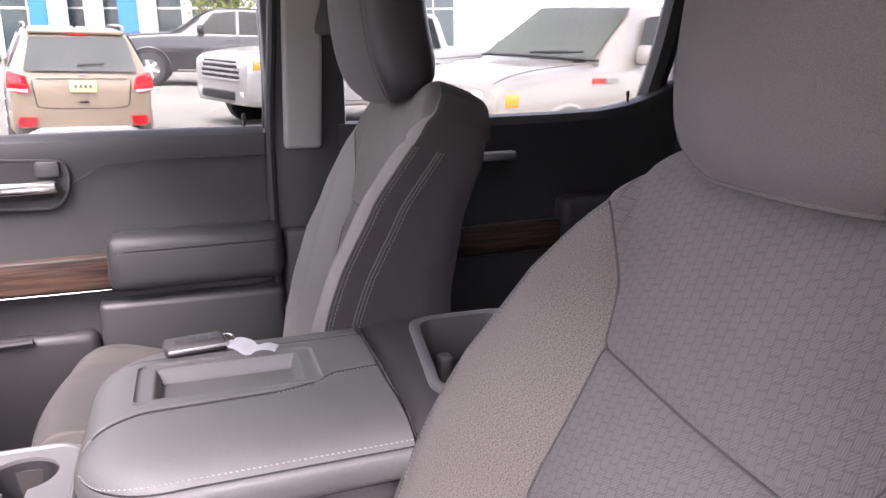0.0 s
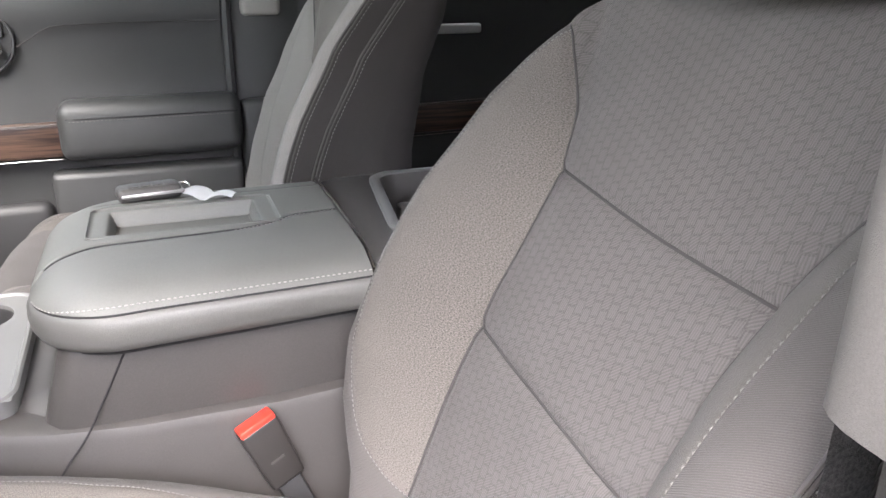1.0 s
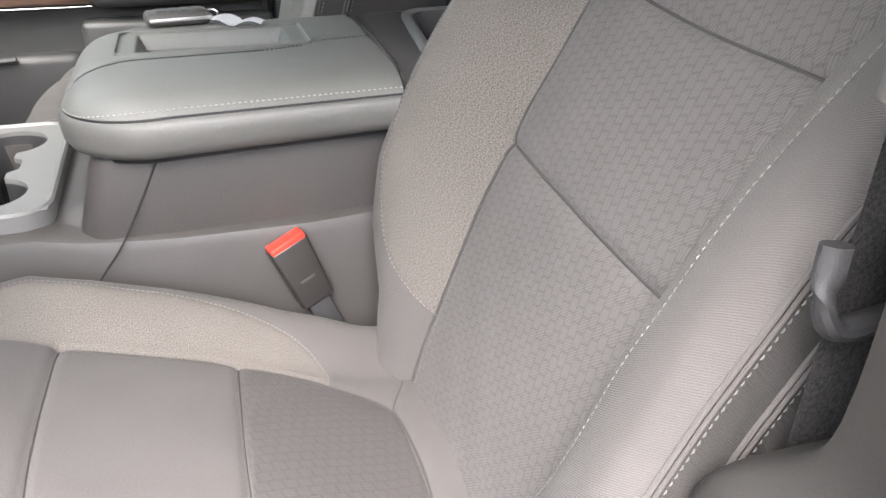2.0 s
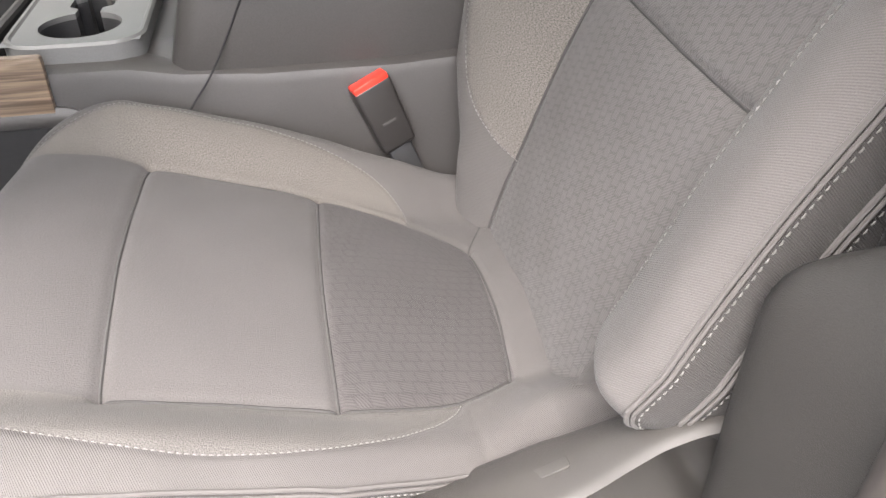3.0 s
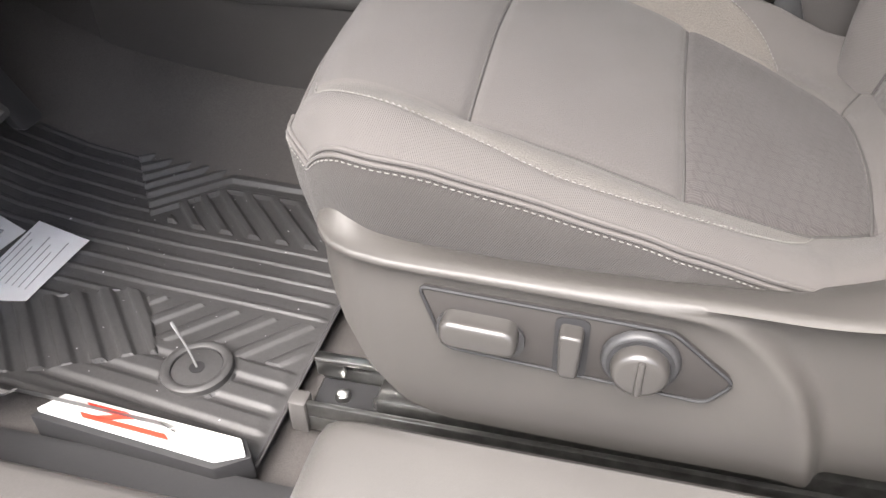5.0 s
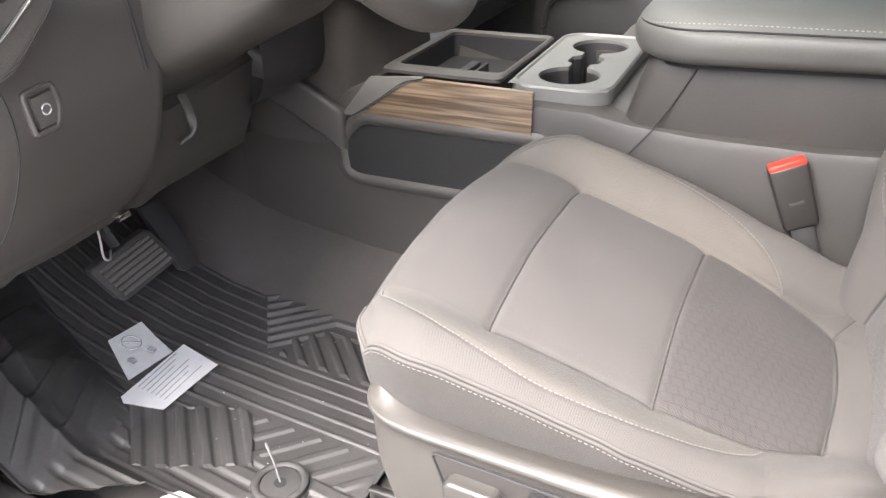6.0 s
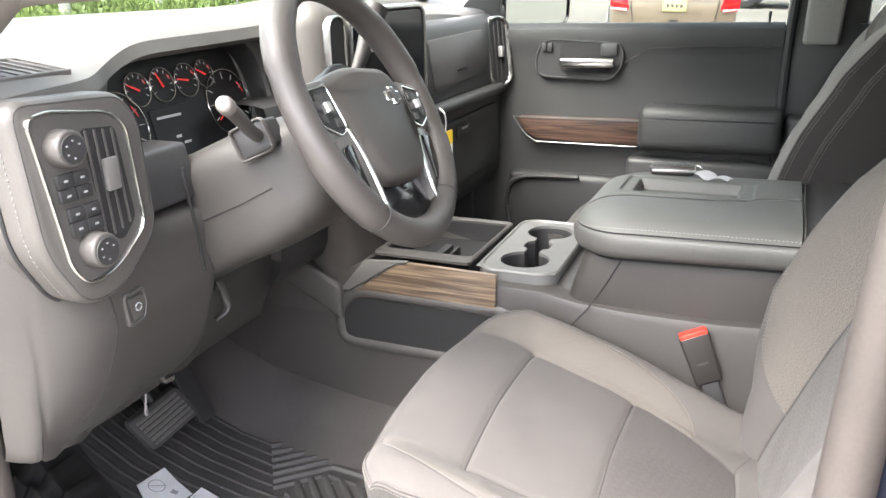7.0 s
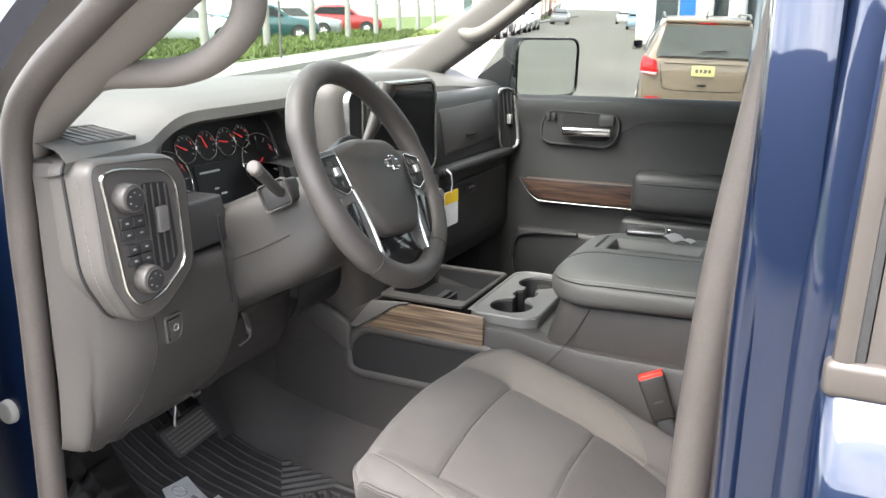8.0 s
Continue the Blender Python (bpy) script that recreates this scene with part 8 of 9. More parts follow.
tagged(part("ground", g, "asphalt", None), "pale worn asphalt street and parking ground", "ground", kind="structure")


def strip(u0, u1, v0, v1, h, n=30):
    rows = []
    for v in np.linspace(v0, v1, n):
        row = []
        for u, z in ((u0, -0.02), (u0, h), (u1, h), (u1, -0.02)):
            x, y = road_frame(u, v)
            row.append((x, y, ground_z(x, y) + z))
        rows.append(row)
    return loft(rows, closed=False, caps=False)


tagged(part("pavement", strip(8.0, 9.5, -30, 160, 0.14), "concrete", None), "pale concrete pavement with a kerb along the street", "pavement", kind="structure")
tagged(part("verge", strip(9.5, 24, -30, 160, 0.16), "grass", None), "rough green grass verge behind the pavement", "grass", kind="structure")


def grass_tufts():
    rng = np.random.default_rng(4)
    verts, faces = [], []
    for _ in range(5200):
        u, v = 9.6 + 6.5 * rng.random() ** 1.4, 3 + 42 * rng.random()
        x, y = road_frame(u, v)
        z = ground_z(x, y) + 0.15
        for _ in range(3):
            w, h, t = 0.03 + 0.04 * rng.random(), 0.08 + 0.16 * rng.random(), rng.random() * math.pi
            dx, dy, lx, ly = w * math.cos(t), w * math.sin(t), 0.08 * rng.normal(), 0.08 * rng.normal()
            i = len(verts)
            verts += [(x - dx, y - dy, z), (x + dx, y + dy, z), (x + lx, y + ly, z + h)]
            faces.append((i, i + 1, i + 2))
    me = bpy.data.meshes.new("grass_tufts")
    me.from_pydata(verts, [], faces)
    me.materials.append(M["grass"])
    tagged(new("grass_tufts", me), "uneven tufts of green grass on the verge", "grass", kind="stuff")


grass_tufts()


# ---- vehicles: built along x, front at +x, on z = 0 ----
def car_ring(x, zb, zs, zt, ws, wt):
    half = [(ws * 0.90, zb), (ws * 0.985, zb + 0.10), (ws, 0.5 * (zb + zs)), (ws * 0.995, zs - 0.06), (ws * 0.965, zs), (0.5 * (ws * 0.95 + wt), 0.5 * (zs + zt)), (wt, zt - 0.05), (wt * 0.88, zt - 0.012), (wt * 0.45, zt)]
    return [(x, y, z) for y, z in half] + [(x, -y, z) for y, z in half[::-1]]


def car_body(stations):
    s = np.array(stations, float)
    st = spline(s, 70)
    return loft([car_ring(*q) for q in st])


def wheel(parent, x, y, r, side, w=0.22):
    t = part("wheel", cyl((x, y - w / 2, r), (x, y + w / 2, r), r, None, 28, 0.03), "tyre", parent, "black tyre with alloy rim")
    yo = y + side * (w / 2 + 0.004)
    ro = cyl((x, yo - side * 0.02, r), (x, yo, r), r * 0.62, r * 0.60, 24)
    part("rim", ro, "lower", t)
    for k in range(6):
        q = radians(60 * k + 15)
        part("rim_spoke", tube([(x, yo + side * 0.004, r), (x + r * 0.58 * math.cos(q), yo + side * 0.004, r + r * 0.58 * math.sin(q))], [0.05, 0.035], 6, flat=0.4, up=(0, 1, 0)), "rim", t)


def plate_at(points, parent, name, m, lab="", t=0.012):
    """A thin plate over a quad or polygon in space, standing a little proud."""
    bm = bmesh.new()
    f = bm.faces.new([bm.verts.new(p) for p in points])
    bmesh.ops.solidify(bm, geom=[f], thickness=t)
    return part(name, bm, m, parent, lab, smooth=False)


def place_on_street(th, x, y, az):
    """az: the way it faces, in degrees from +y towards -x."""
    a = radians(az)
    turn = Euler((0, 0, math.pi / 2 + a)).to_matrix().to_4x4()
    rot = SLOPE.copy()
    rot.translation = (0, 0, 0)
    th.matrix_basis = Matrix.Translation((x, y, ground_z(x, y))) @ rot @ turn


def pickup(label, color, grille="chrome", letters=None):
    t = thing("pickup_truck", (0, 0, 0), label, "pickup truck", "parked pickup trucks")
    pm = paint("pickup_paint", color)
    body = part("body", car_body([(2.95, 0.42, 0.92, 1.00, 0.90, 0.74), (2.88, 0.38, 1.08, 1.14, 0.98, 0.84), (2.3, 0.36, 1.18, 1.24, 1.00, 0.86), (1.45, 0.34, 1.24, 1.30, 1.01, 0.86), (1.30, 0.34, 1.25, 1.33, 1.01, 0.84), (0.95, 0.34, 1.26, 1.56, 1.01, 0.78), (0.45, 0.34, 1.26, 1.86, 1.01, 0.72), (0.0, 0.34, 1.26, 1.93, 1.01, 0.71), (-1.0, 0.34, 1.28, 1.93, 1.01, 0.71), (-1.22, 0.34, 1.29, 1.86, 1.01, 0.73), (-1.36, 0.34, 1.30, 1.36, 1.01, 0.86), (-1.6, 0.36, 1.30, 1.34, 1.01, 0.90), (-2.85, 0.45, 1.30, 1.34, 1.00, 0.90), (-2.9, 0.5, 1.28, 1.32, 0.98, 0.88)]), pm, t)
    # glass
    for s in (-1, 1):
        plate_at([(0.78, s * 0.985, 1.31), (0.38, s * 0.800, 1.78), (-0.18, s * 0.780, 1.84), (-0.18, s * 0.985, 1.31)], body, "side_window", "carglass")
        plate_at([(-0.26, s * 0.985, 1.31), (-0.26, s * 0.780, 1.84), (-1.02, s * 0.785, 1.83), (-1.10, s * 0.985, 1.32)], body, "side_window", "carglass")
        mr = part("door_mirror", box(0.62, 0.78, s * 1.06 - 0.09, s * 1.06 + 0.09, 1.30, 1.50, 0.04), pm, body)
        part("mirror_glass", box(0.605, 0.622, s * 1.06 - 0.07, s * 1.06 + 0.07, 1.32, 1.48), "mirror", mr)
        part("head_lamp", warp(box(2.60, 2.985, s * 0.80 - 0.14, s * 0.80 + 0.17, 0.93, 1.07, 0.03), lambda x, y, z: (x - 0.9 * max(0, abs(y) - 0.80), y, z)), "lampglass", body, "clear head lamp")
        part("side_marker", box(2.66, 2.84, s * 0.975 - 0.02, s * 0.975 + 0.02, 0.93, 1.05, 0.015), "amber", body, "amber marker lamp")
        part("door_handle", box(-0.12, 0.06, s * 1.015 - 0.012, s * 1.015 + 0.012, 1.13, 1.165, 0.008), pm, body)
        for x in (1.95, -1.85):
            part("wheel_arch", tube([(x + 0.50 * math.cos(q), s * 1.005, 0.42 + 0.50 * math.sin(q)) for q in np.linspace(0, math.pi, 20)], 0.03, 8), pm, body)
            part("arch_pit", cyl((x, s * 0.80, 0.42), (x, s * 1.000, 0.42), 0.475, None, 30), "pit", body)
            wheel(body, x, s * 0.93, 0.40, s, 0.26)
        part("door_gap", tube([(-0.22, s * 1.014, 0.45), (-0.22, s * 1.016, 1.28)], 0.006, 4), "pit", body)
        part("running_board", box(-1.2, 1.3, s * 1.0 - 0.08, s * 1.0 + 0.08, 0.36, 0.42, 0.02), "lower", body)
    plate_at([(1.36, -0.80, 1.330), (1.36, 0.80, 1.330), (0.50, 0.66, 1.880), (0.50, -0.66, 1.880)], body, "windshield", "paleglass", "windshield with a pale reflection in its colour", 0.02)
    part("cowl", tube(spline([(1.30, -0.86, 1.335), (1.42, -0.5, 1.345), (1.45, 0, 1.350), (1.42, 0.5, 1.345), (1.30, 0.86, 1.335)], 24), 0.022, 6, flat=0.6), "pit", body, "black cowl under the windshield")
    for s in (-1, 1):
        part("hood_gap", tube(spline([(1.32, s * 0.885, 1.322), (1.9, s * 0.895, 1.285), (2.4, s * 0.900, 1.245), (2.72, s * 0.88, 1.190), (2.86, s * 0.84, 1.130)], 30), 0.007, 5), "lower", body)
        part("wiper", tube([(1.30, s * 0.10, 1.385), (1.24, s * 0.10 + 0.50, 1.412)], 0.010, 5), "pit", body)
    # grille and bumper
    part("grille", box(2.80, 2.955, -0.72, 0.72, 0.72, 1.06, 0.03), "pit", body)
    for z in (0.76, 0.84, 0.92, 1.00):
        part("grille_bar", box(2.93, 2.985, -0.70, 0.70, z - 0.018, z + 0.018, 0.012), grille, body)
    part("bumper", warp(box(2.70, 3.02, -0.98, 0.98, 0.42, 0.70, 0.05, 3), lambda x, y, z: (x - 0.25 * abs(y) ** 3, y, z)), grille if grille == "chrome" else pm, body)
    part("lower_grille", box(2.86, 3.03, -0.55, 0.55, 0.46, 0.58, 0.02), "pit", body)
    for s in (-1, 1):
        part("fog_lamp", box(2.86, 2.96, s * 0.78 - 0.07, s * 0.78 + 0.07, 0.50, 0.60, 0.02), "lampglass", body)
    if letters:
        for s in (-1, 1):
            for k, (a, w) in enumerate(((1.52, 0.10), (1.40, 0.10), (1.22, 0.22))):
                part("letter_bar", box(a - w / 2, a + w / 2, s * 1.012 - 0.004, s * 1.012 + 0.006, 1.12, 1.17), "red" if k < 2 else "skid", body)
    return t


def small_suv():
    t = thing("small_suv", (0, 0, 0), "tan compact SUV seen from behind, parked at the street", "car")
    pm = paint("tan_paint", (0.27, 0.212, 0.155), 0.3, 0.35)
    body = part("body", car_body([(4.20, 0.40, 0.80, 0.86, 0.76, 0.60), (4.05, 0.30, 0.93, 0.98, 0.85, 0.70), (3.2, 0.26, 1.02, 1.08, 0.885, 0.74), (2.85, 0.25, 1.03, 1.14, 0.885, 0.72), (2.2, 0.25, 1.05, 1.58, 0.885, 0.62), (1.5, 0.25, 1.06, 1.645, 0.885, 0.62), (0.7, 0.27, 1.07, 1.635, 0.885, 0.62), (0.28, 0.30, 1.07, 1.58, 0.875, 0.62), (0.12, 0.32, 1.06, 1.42, 0.86, 0.66), (0.03, 0.34, 1.02, 1.10, 0.84, 0.74), (0.0, 0.36, 0.98, 1.03, 0.80, 0.70)]), pm, t)
    for s in (-1, 1):
        plate_at([(2.55, s * 0.868, 1.10), (2.10, s * 0.690, 1.50), (1.38, s * 0.680, 1.56), (1.38, s * 0.868, 1.10)], body, "side_window", "carglass")
        plate_at([(1.30, s * 0.868, 1.10), (1.30, s * 0.680, 1.56), (0.55, s * 0.685, 1.54), (0.42, s * 0.860, 1.12)], body, "side_window", "carglass")
        mr = part("door_mirror", box(2.35, 2.50, s * 0.98 - 0.09, s * 0.98 + 0.09, 1.05, 1.22, 0.04), pm, body)
        part("mirror_glass", box(2.338, 2.351, s * 0.98 - 0.07, s * 0.98 + 0.07, 1.07, 1.20), "mirror", mr)
        lamp = smooth_outline([(s * 0.86, 1.085), (s * 0.66, 1.025), (s * 0.62, 0.86), (s * 0.66, 0.80), (s * 0.88, 0.825), (s * 0.885, 0.95)][:: s], 0.03)
        lp = part("tail_lamp", slab(lamp, lambda a, b, d: (-0.050 + d + 0.9 * max(0, abs(a) - 0.74) ** 1.3 + 0.15 * max(0, b - 0.98), a, b), 0.12, 0.012), "tail", body, "red tail lamp")
        part("lamp_stripe", slab([(s * 0.665, 0.895), (s * 0.87, 0.925), (s * 0.87, 0.945), (s * 0.660, 0.915)][:: s], lambda a, b, d: (-0.056 + d + 0.9 * max(0, abs(a) - 0.74) ** 1.3, a, b), 0.004), "red", lp)
        part("reverse_lamp", slab([(s * 0.66, 0.812), (s * 0.875, 0.832), (s * 0.875, 0.862), (s * 0.645, 0.850)][:: s], lambda a, b, d: (-0.056 + d + 0.9 * max(0, abs(a) - 0.74) ** 1.3, a, b), 0.004), "lampglass", lp)
        part("reflector", slab(smooth_outline([(s * 0.81, 0.50), (s * 0.57, 0.50), (s * 0.60, 0.38), (s * 0.78, 0.38)][:: s], 0.02), lambda a, b, d: (-0.062 + d + 0.5 * max(0, abs(a) - 0.66), a, b), 0.03), "tail", body, "red bumper reflector")
        for x in (0.80, 3.35):
            part("wheel_arch", cyl((x, s * 0.70, 0.34), (x, s * 0.895, 0.34), 0.40, None, 28), "lower", body)
            wheel(body, x, s * 0.80, 0.335, s, 0.21)
        part("roof_rail", tube(spline([(2.2, s * 0.60, 1.60), (2.0, s * 0.60, 1.67), (0.6, s * 0.60, 1.665), (0.42, s * 0.60, 1.61)], 24), 0.018, 8), "skid", body)
    # hatch with its glass, ledge and plate
    plate_at([(-0.035, -0.68, 1.085), (-0.035, 0.68, 1.085), (0.110, 0.58, 1.515), (0.110, -0.58, 1.515)][::-1], body, "rear_window", "rearglass", "grey rear window", 0.02)
    part("spoiler", warp(box(0.14, 0.42, -0.58, 0.58, 1.545, 1.60, 0.02, 3), lambda x, y, z: (x + 0.1 * abs(y) ** 2, y, z)), pm, body)
    part("wiper", tube([(-0.045, 0.05, 1.165), (-0.038, -0.28, 1.185)], 0.012, 6), "pit", body)
    part("brake_lamp", box(0.150, 0.165, -0.12, 0.12, 1.535, 1.552), "tail", body)
    part("hatch_ledge", box(-0.035, 0.05, -0.55, 0.55, 0.985, 1.005, 0.008), pm, body)
    part("license_plate", box(-0.034, -0.015, -0.16, 0.16, 0.815, 0.965, 0.004), "plate", body, "pale yellow license plate")
    for y in (-0.09, -0.03, 0.03, 0.09):
        part("plate_bar", box(-0.037, -0.032, y - 0.018, y + 0.018, 0.865, 0.915), "lower", body)
    part("hatch_handle", box(-0.03, 0.0, -0.06, 0.06, 0.672, 0.700, 0.008), "pit", body)
    part("badge", box(-0.028, -0.010, -0.05, 0.05, 1.025, 1.050, 0.006), "skid", body)
    gap = [(-0.004, -0.60, 0.98), (-0.016, -0.57, 0.75), (-0.030, -0.50, 0.62), (-0.034, 0.0, 0.605), (-0.030, 0.50, 0.62), (-0.016, 0.57, 0.75), (-0.004, 0.60, 0.98)]
    part("hatch_gap", tube(spline(gap, 60) + [-0.004, 0, 0], 0.006, 5), "pit", body)
    part("bumper", warp(box(-0.075, 0.25, -0.88, 0.88, 0.30, 0.585, 0.05, 3), lambda x, y, z: (x + 0.28 * abs(y) ** 3 + 0.10 * max(0, z - 0.5), y, z)), pm, body)
    part("lower_bumper", warp(box(-0.088, 0.20, -0.84, 0.84, 0.25, 0.49, 0.04, 3), lambda x, y, z: (x + 0.28 * abs(y) ** 3, y, z + 0.05 * (abs(y) > 0.6) * (z > 0.4))), "lower", body)
    part("skid_plate", warp(box(-0.105, 0.10, -0.55, 0.55, 0.26, 0.365, 0.02, 3), lambda x, y, z: (x, y * (1.0 + 0.35 * (0.365 - z) / 0.1), z)), "skid", body)
    part("antenna", cyl((0.55, 0, 1.63), (0.42, 0, 1.71), 0.012, 0.006, 8), "pit", body)
    return t


suv = small_suv()
place_on_street(suv, -1.36, 11.35, ROAD_AZ - 2)
tw = pickup("white pickup truck with a silver grille, parked facing the street", (0.27, 0.27, 0.262), "skid")
place_on_street(tw, 3.35, 15.7, 114)
tw.matrix_basis = tw.matrix_basis @ Matrix.Diagonal((1.06, 1.0, 1.10, 1))
tt = pickup("off-white pickup truck with red lettering on its flank", (0.205, 0.188, 0.168), "pit", letters=True)
place_on_street(tt, 5.20, 9.38, 118)
tt.matrix_basis = tt.matrix_basis @ Matrix.Diagonal((1.12, 1.0, 1.11, 1))
tb = pickup("black pickup truck parked beyond the compact SUV", (0.018, 0.018, 0.02), "pit")
tb.scale = (1.12, 1.12, 1.15)
place_on_street(tb, 1.2, 25.5, 88)
tb.matrix_basis = tb.matrix_basis @ Matrix.Diagonal((1.15, 1.15, 1.18, 1))
tn = pickup("dark blue pickup truck with a chrome grille behind another truck", (0.012, 0.018, 0.05), "chrome")
place_on_street(tn, 7.6, 15.2, 104)


def street_car(label, color, tall=1.0):
    t = thing("parked_car", (0, 0, 0), label, "car", "cars parked along the street")
    pm = paint("car_paint", color)
    h = tall
    body = part("body", car_body([(2.15, 0.38, 0.62 * h, 0.68 * h, 0.72, 0.58), (2.0, 0.25, 0.78 * h, 0.84 * h, 0.84, 0.68), (1.1, 0.22, 0.92 * h, 0.98 * h, 0.88, 0.72), (0.8, 0.22, 0.93 * h, 1.06 * h, 0.88, 0.70), (0.2, 0.22, 0.94 * h, 1.42 * h, 0.88, 0.60), (-0.6, 0.22, 0.95 * h, 1.46 * h, 0.88, 0.60), (-1.3, 0.22, 0.97 * h, 1.38 * h, 0.88, 0.60), (-1.75, 0.25, 0.98 * h, 1.08 * h, 0.87, 0.68), (-2.1, 0.30, 0.92 * h, 0.98 * h, 0.84, 0.70), (-2.18, 0.4, 0.8 * h, 0.86 * h, 0.76, 0.6)]), pm, t)
    for s in (-1, 1):
        plate_at([(0.68, s * 0.865, 0.99 * h), (0.16, s * 0.665, 1.36 * h), (-1.25, s * 0.665, 1.34 * h), (-1.6, s * 0.860, 1.02 * h)], body, "side_window", "carglass")
        part("head_lamp", box(1.85, 2.10, s * 0.66 - 0.14, s * 0.66 + 0.14, 0.66 * h, 0.78 * h, 0.03), "lampglass", body)
        part("tail_lamp", box(-2.17, -1.98, s * 0.70 - 0.12, s * 0.70 + 0.12, 0.74 * h, 0.90 * h, 0.03), "tail", body)
        for x in (1.30, -1.35):
            part("arch_pit", cyl((x, s * 0.66, 0.34), (x, s * 0.885, 0.34), 0.385, None, 24), "pit", body)
            wheel(body, x, s * 0.79, 0.32, s, 0.2)
    plate_at([(0.86, -0.68, 1.03 * h), (0.86, 0.68, 1.03 * h), (0.28, 0.56, 1.38 * h), (0.28, -0.56, 1.38 * h)], body, "windshield", "carglass", "", 0.05)
    return t


LOT = [(17.5, 13.0, "black", (0.02, 0.02, 0.022), 1.0), (17.0, 17.5, "white", (0.66, 0.66, 0.65), 1.05), (16.4, 20.5, "white", (0.66, 0.66, 0.64), 1.25), (17.5, 23.5, "white", (0.62, 0.63, 0.63), 1.15), (15.8, 27.5, "silver", (0.45, 0.47, 0.49), 1.0), (15.0, 32.5, "dark green", (0.02, 0.07, 0.075), 1.05),
       (15.5, 37.0, "grey", (0.22, 0.23, 0.24), 1.0), (15.0, 42, "red", (0.35, 0.03, 0.03), 1.05)]
for u, v, cn, col, h in LOT:
    x, y = road_frame(u, v)
    c = street_car(f"{cn} car parked in the lot behind the verge", col, h)
    place_on_street(c, x, y, ROAD_AZ - 75 if u > 15.2 else ROAD_AZ - 68)
KERB = [(6.9, 43, "dark grey", (0.05, 0.055, 0.06)), (6.9, 49, "black", (0.02, 0.02, 0.02)), (6.9, 55, "silver", (0.40, 0.42, 0.44)), (6.9, 61, "silver", (0.48, 0.49, 0.50)), (-1.5, 72, "light blue", (0.30, 0.42, 0.50)), (6.0, 84, "grey", (0.25, 0.25, 0.26)), (-0.5, 95, "white", (0.6, 0.6, 0.6)), (-3.0, 60, "dark grey", (0.06, 0.06, 0.06)), (-3.2, 50, "red", (0.30, 0.03, 0.03))]
for u, v, cn, col in KERB:
    x, y = road_frame(u, v)
    c = street_car(f"{cn} car parked at the kerb along the street", col, 1.08)
    place_on_street(c, x, y, ROAD_AZ + 180)


def posts():
    for k in range(11):
        u, v = 11.6, 8 + 4.2 * k
        x, y = road_frame(u, v)
        z = ground_z(x, y)
        p = thing("fence_post", (x, y, z), "pale weathered fence post on the grass verge", "fence post", "posts along the verge")
        part("post", cyl((x, y, z), (x, y, z + 2.6), 0.13, 0.11, 12), "concrete", p)
    x, y = road_frame(9.2, 20.5)
    z = ground_z(x, y)
    p = thing("sign_post", (x, y, z), "thin dark metal sign post at the kerb", "sign post")
    part("post", cyl((x, y, z), (x, y, z + 3.0), 0.035, None, 10), "lower", p)
    for u, v in ((9.0, 62), (-4.5, 75), (9.0, 95)):
        x, y = road_frame(u, v)
        z = ground_z(x, y)
        p = thing("utility_pole", (x, y, z), "tall wooden utility pole beside the street", "utility pole", "poles along the street")
        part("pole", cyl((x, y, z), (x, y, z + 9.5), 0.16, 0.11, 12), "bark", p)
        part("cross_arm", box(x - 1.0, x + 1.0, y - 0.06, y + 0.06, z + 8.4, z + 8.55), "bark", p)


posts()


def tree(u, v, h, r, m, lab, seed):
    x, y = road_frame(u, v)
    z = ground_z(x, y)
    rng = np.random.default_rng(seed)
    t = thing("tree", (x, y, z), lab, "tree", "trees along the street")
    part("trunk", tube([(x, y, z - 0.1), (x + 0.1, y, z + 0.3 * h), (x, y + 0.1, z + 0.6 * h), (x, y, z + 0.9 * h)], [0.05 * h / 3, 0.04 * h / 3, 0.025 * h / 3, 0.008], 10), "bark", t)
    limbs = []
    for k in range(9):
        a, b = rng.random() * 2 * math.pi, 0.35 + 0.5 * rng.random()
        e = (x + 0.8 * r * math.cos(a), y + 0.8 * r * math.sin(a), z + (b + 0.2) * h)
        limbs.append(tube([(x, y, z + b * h * 0.8), (0.5 * (x + e[0]), 0.5 * (y + e[1]), z + (b + 0.02) * h), e], [0.06, 0.035, 0.012], 6))
    part("limbs", join(*limbs), "bark", t)
    verts, faces = [], []
    clumps = rng.normal(0, 1, (40, 3))
    clumps = clumps / np.linalg.norm(clumps, axis=1)[:, None] * (0.35 + 0.65 * rng.random((40, 1)))
    for c in clumps:
        cc = np.array([x, y, z + 0.68 * h]) + c * [r, r, 0.34 * h]
        for _ in range(95):
            p = cc + rng.normal(0, 0.22, 3) * [r * 0.8, r * 0.8, 0.22 * h]
            a, b = rng.normal(0, 1, 3), rng.normal(0, 1, 3)
            a, b = a / np.linalg.norm(a) * 0.07, b / np.linalg.norm(b) * 0.05
            i = len(verts)
            verts += [tuple(p - a), tuple(p + b), tuple(p + a), tuple(p - b)]
            faces.append((i, i + 1, i + 2, i + 3))
    me = bpy.data.meshes.new("crown")
    me.from_pydata(verts, [], faces)
    me.materials.append(M[m])
    part("crown", me, None, t, "open crown of small leaves")


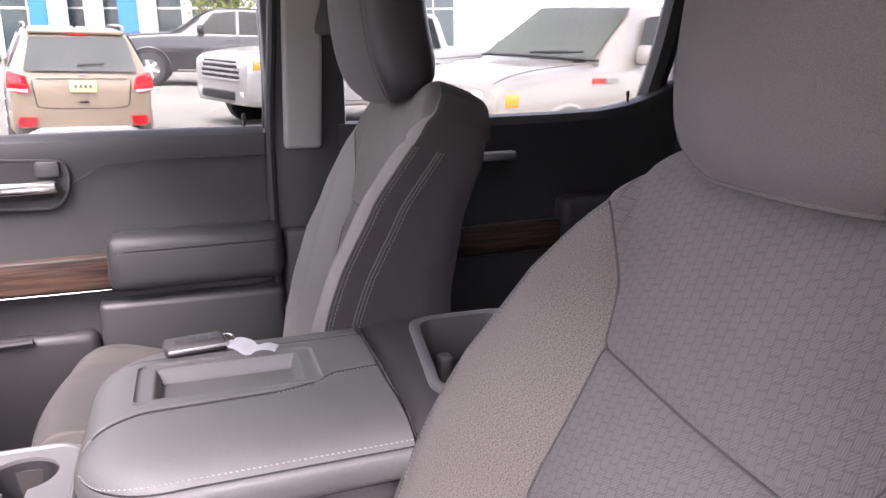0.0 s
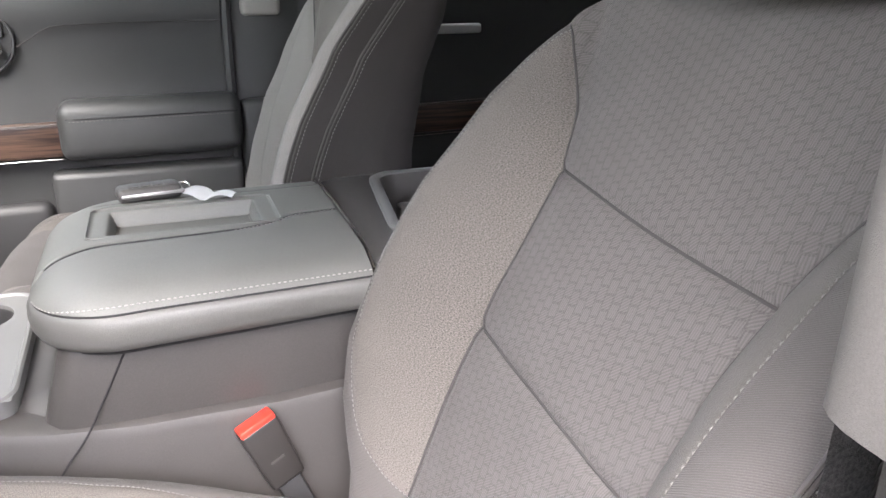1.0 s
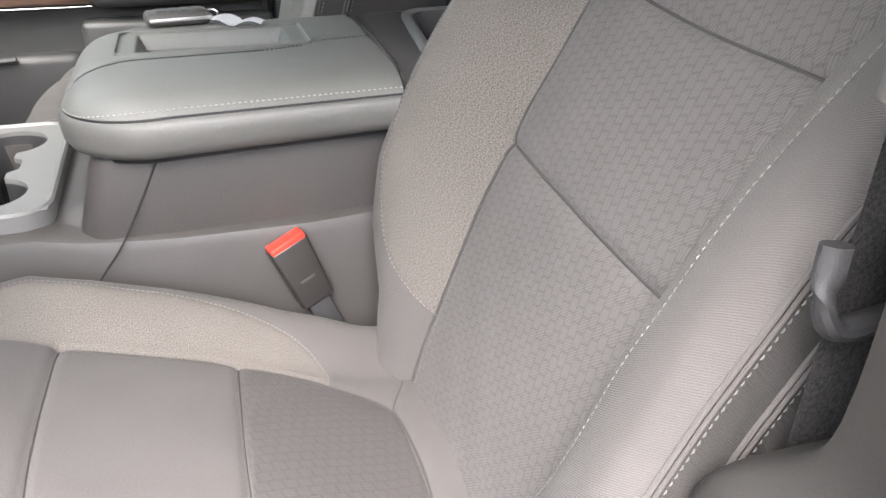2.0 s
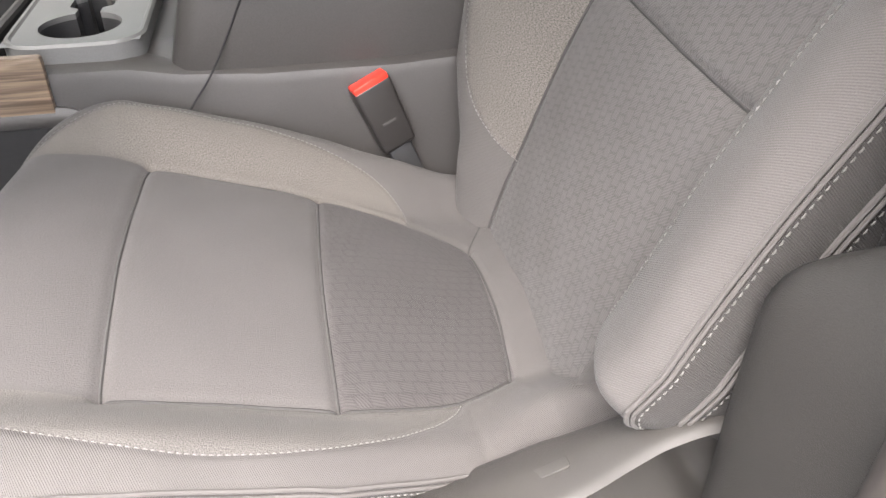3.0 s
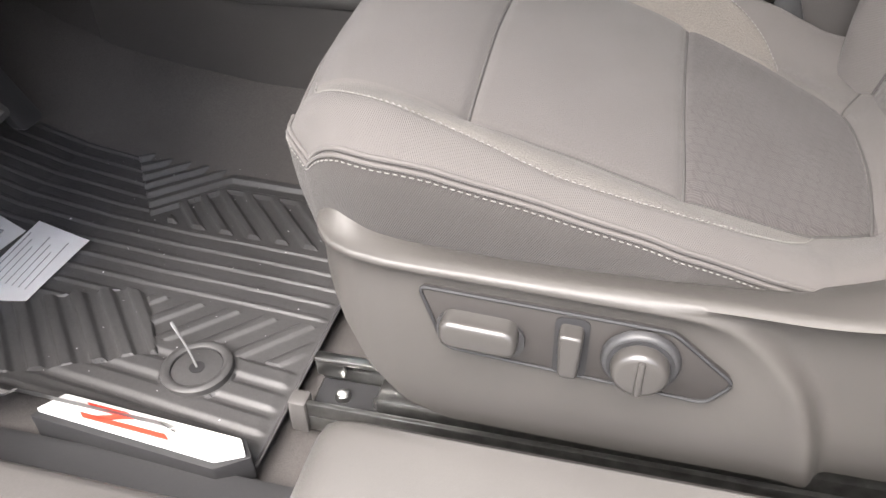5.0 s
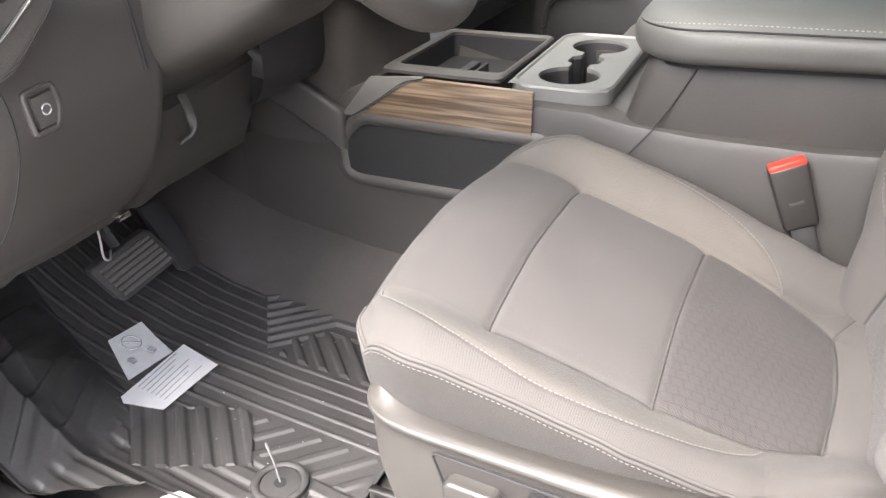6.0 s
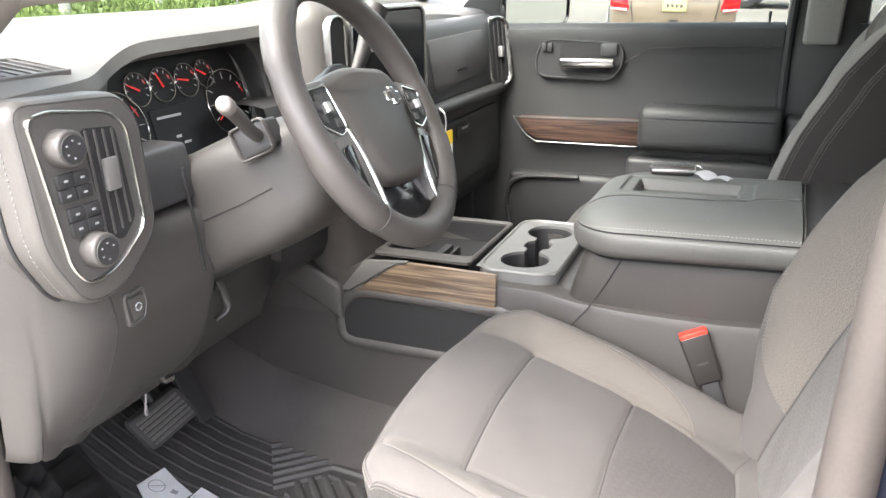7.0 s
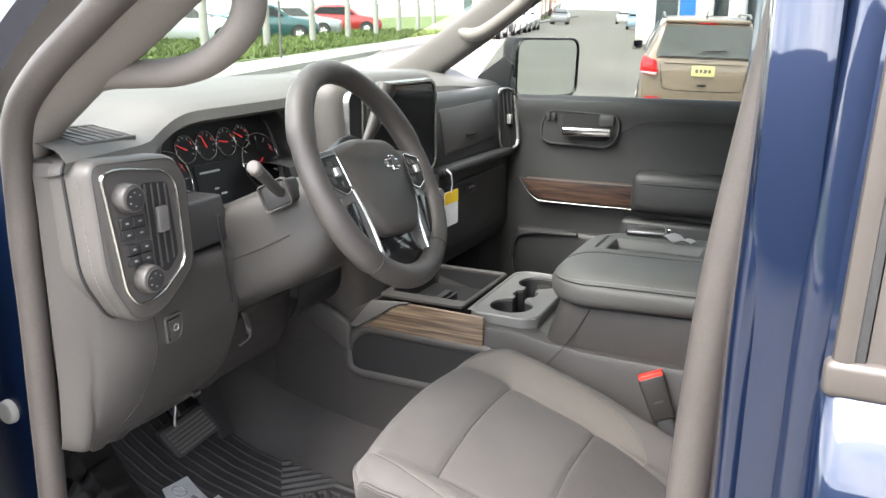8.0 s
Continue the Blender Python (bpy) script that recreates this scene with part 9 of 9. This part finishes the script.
for k, (u, v, h, r, m) in enumerate(((-8.2, 27.9, 5.5, 2.4, "leafgreen"), (9.8, 72, 8, 3.4, "leafgreen"), (10.5, 92, 9, 4.0, "leafbrown"), (10, 110, 10, 4.5, "leafbrown"), (-6, 105, 10, 4.5, "leafbrown"), (-5, 130, 12, 6, "leafgreen"), (12, 140, 12, 6, "leafbrown"))):
    tree(u, v, h, r, m, "young tree in fresh yellow-green leaf" if m == "leafgreen" else "tree with brown budding twigs", 20 + k)


def dealership():
    x0, x1, y0, y1 = -9.0, 14.0, 40.0, 52.0
    z = ground_z(0, 45) - 0.6
    b = thing("dealership_building", (2, 45, z), "low white building with blue panels and glass front", "building")
    part("wall", box(x0, x1, y0 + 1.5, y1, z, z + 6.0), "wallwhite", b)
    part("roof", box(x0 - 0.6, x1 + 0.6, y0 - 0.4, y1 + 0.4, z + 6.0, z + 6.6, 0.08), "wallwhite", b)
    for k in range(8):
        xa = x0 + 1.0 + 2.8 * k
        w = part("window", box(xa, xa + 2.3, y0 + 1.40, y0 + 1.52, z + 0.7, z + 4.6), "storeglass", b)
        part("window_frame", join(box(xa - 0.08, xa, y0 + 1.36, y0 + 1.50, z + 0.6, z + 4.7), box(xa + 1.1, xa + 1.18, y0 + 1.36, y0 + 1.50, z + 0.7, z + 4.6), box(xa - 0.08, xa + 2.3, y0 + 1.36, y0 + 1.50, z + 3.0, z + 3.1)), "wallwhite", w)
    for xa in (-5.4, -3.9, -1.6, 3.0, 7.5):
        part("column", cyl((xa, y0, z), (xa, y0, z + 6.0), 0.42, None, 24), "wallwhite", b, "white round column")
    for xa, w in ((-6.6, 1.5), (-2.9, 0.9)):
        part("blue_panel", box(xa, xa + w, y0 + 0.2, y0 + 0.5, z, z + 6.0), "bluepanel", b, "bright blue panel")


dealership()


def row_houses():
    rng = np.random.default_rng(7)
    cols = [(0.30, 0.13, 0.08), (0.45, 0.38, 0.30), (0.34, 0.20, 0.13), (0.50, 0.50, 0.48), (0.28, 0.22, 0.18)]
    k = 0
    for side, u0 in ((1, 12.5), (-1, -9.0)):
        for v in np.arange(112, 190, 14):
            k += 1
            x, y = road_frame(u0 + side * 5, v)
            z = ground_z(x, y) - 0.5
            hh = 6 + 2.5 * rng.random()
            m = mat("house_wall", cols[k % 5], 0.85, grain=(3, 0.12), stain=(0.3, 0.1))
            h = thing("house", (x, y, z), "two-storey house beside the far end of the street", "house", "houses at the end of the street")
            def hp(bm):
                return moved(bm, Matrix.Translation((x, y, z)) @ Euler((0, 0, radians(ROAD_AZ))).to_matrix().to_4x4())
            part("wall", hp(box(-4, 4, -6, 6, 0, hh)), m, h)
            part("roof", hp(warp(box(-4.4, 4.4, -6.4, 6.4, hh, hh + 2.2), lambda a, b, c: (a * (1 if c < hh + 1 else 0.05), b, c))), "lower", h)
            for s in (-1, 1):
                for a in (-4.5, -1.5, 1.5, 4.5):
                    for zz in (1.2, 4.2):
                        part("window", hp(box(s * 4.02 - 0.05, s * 4.02 + 0.05, a - 0.6, a + 0.6, zz, zz + 1.5)), "storeglass", h)
            for a in (-2.4, 0, 2.4):
                for zz in (1.2, 4.2):
                    part("window", hp(box(a - 0.55, a + 0.55, -6.06, -5.98, zz, zz + 1.5)), "storeglass", h)


row_houses()
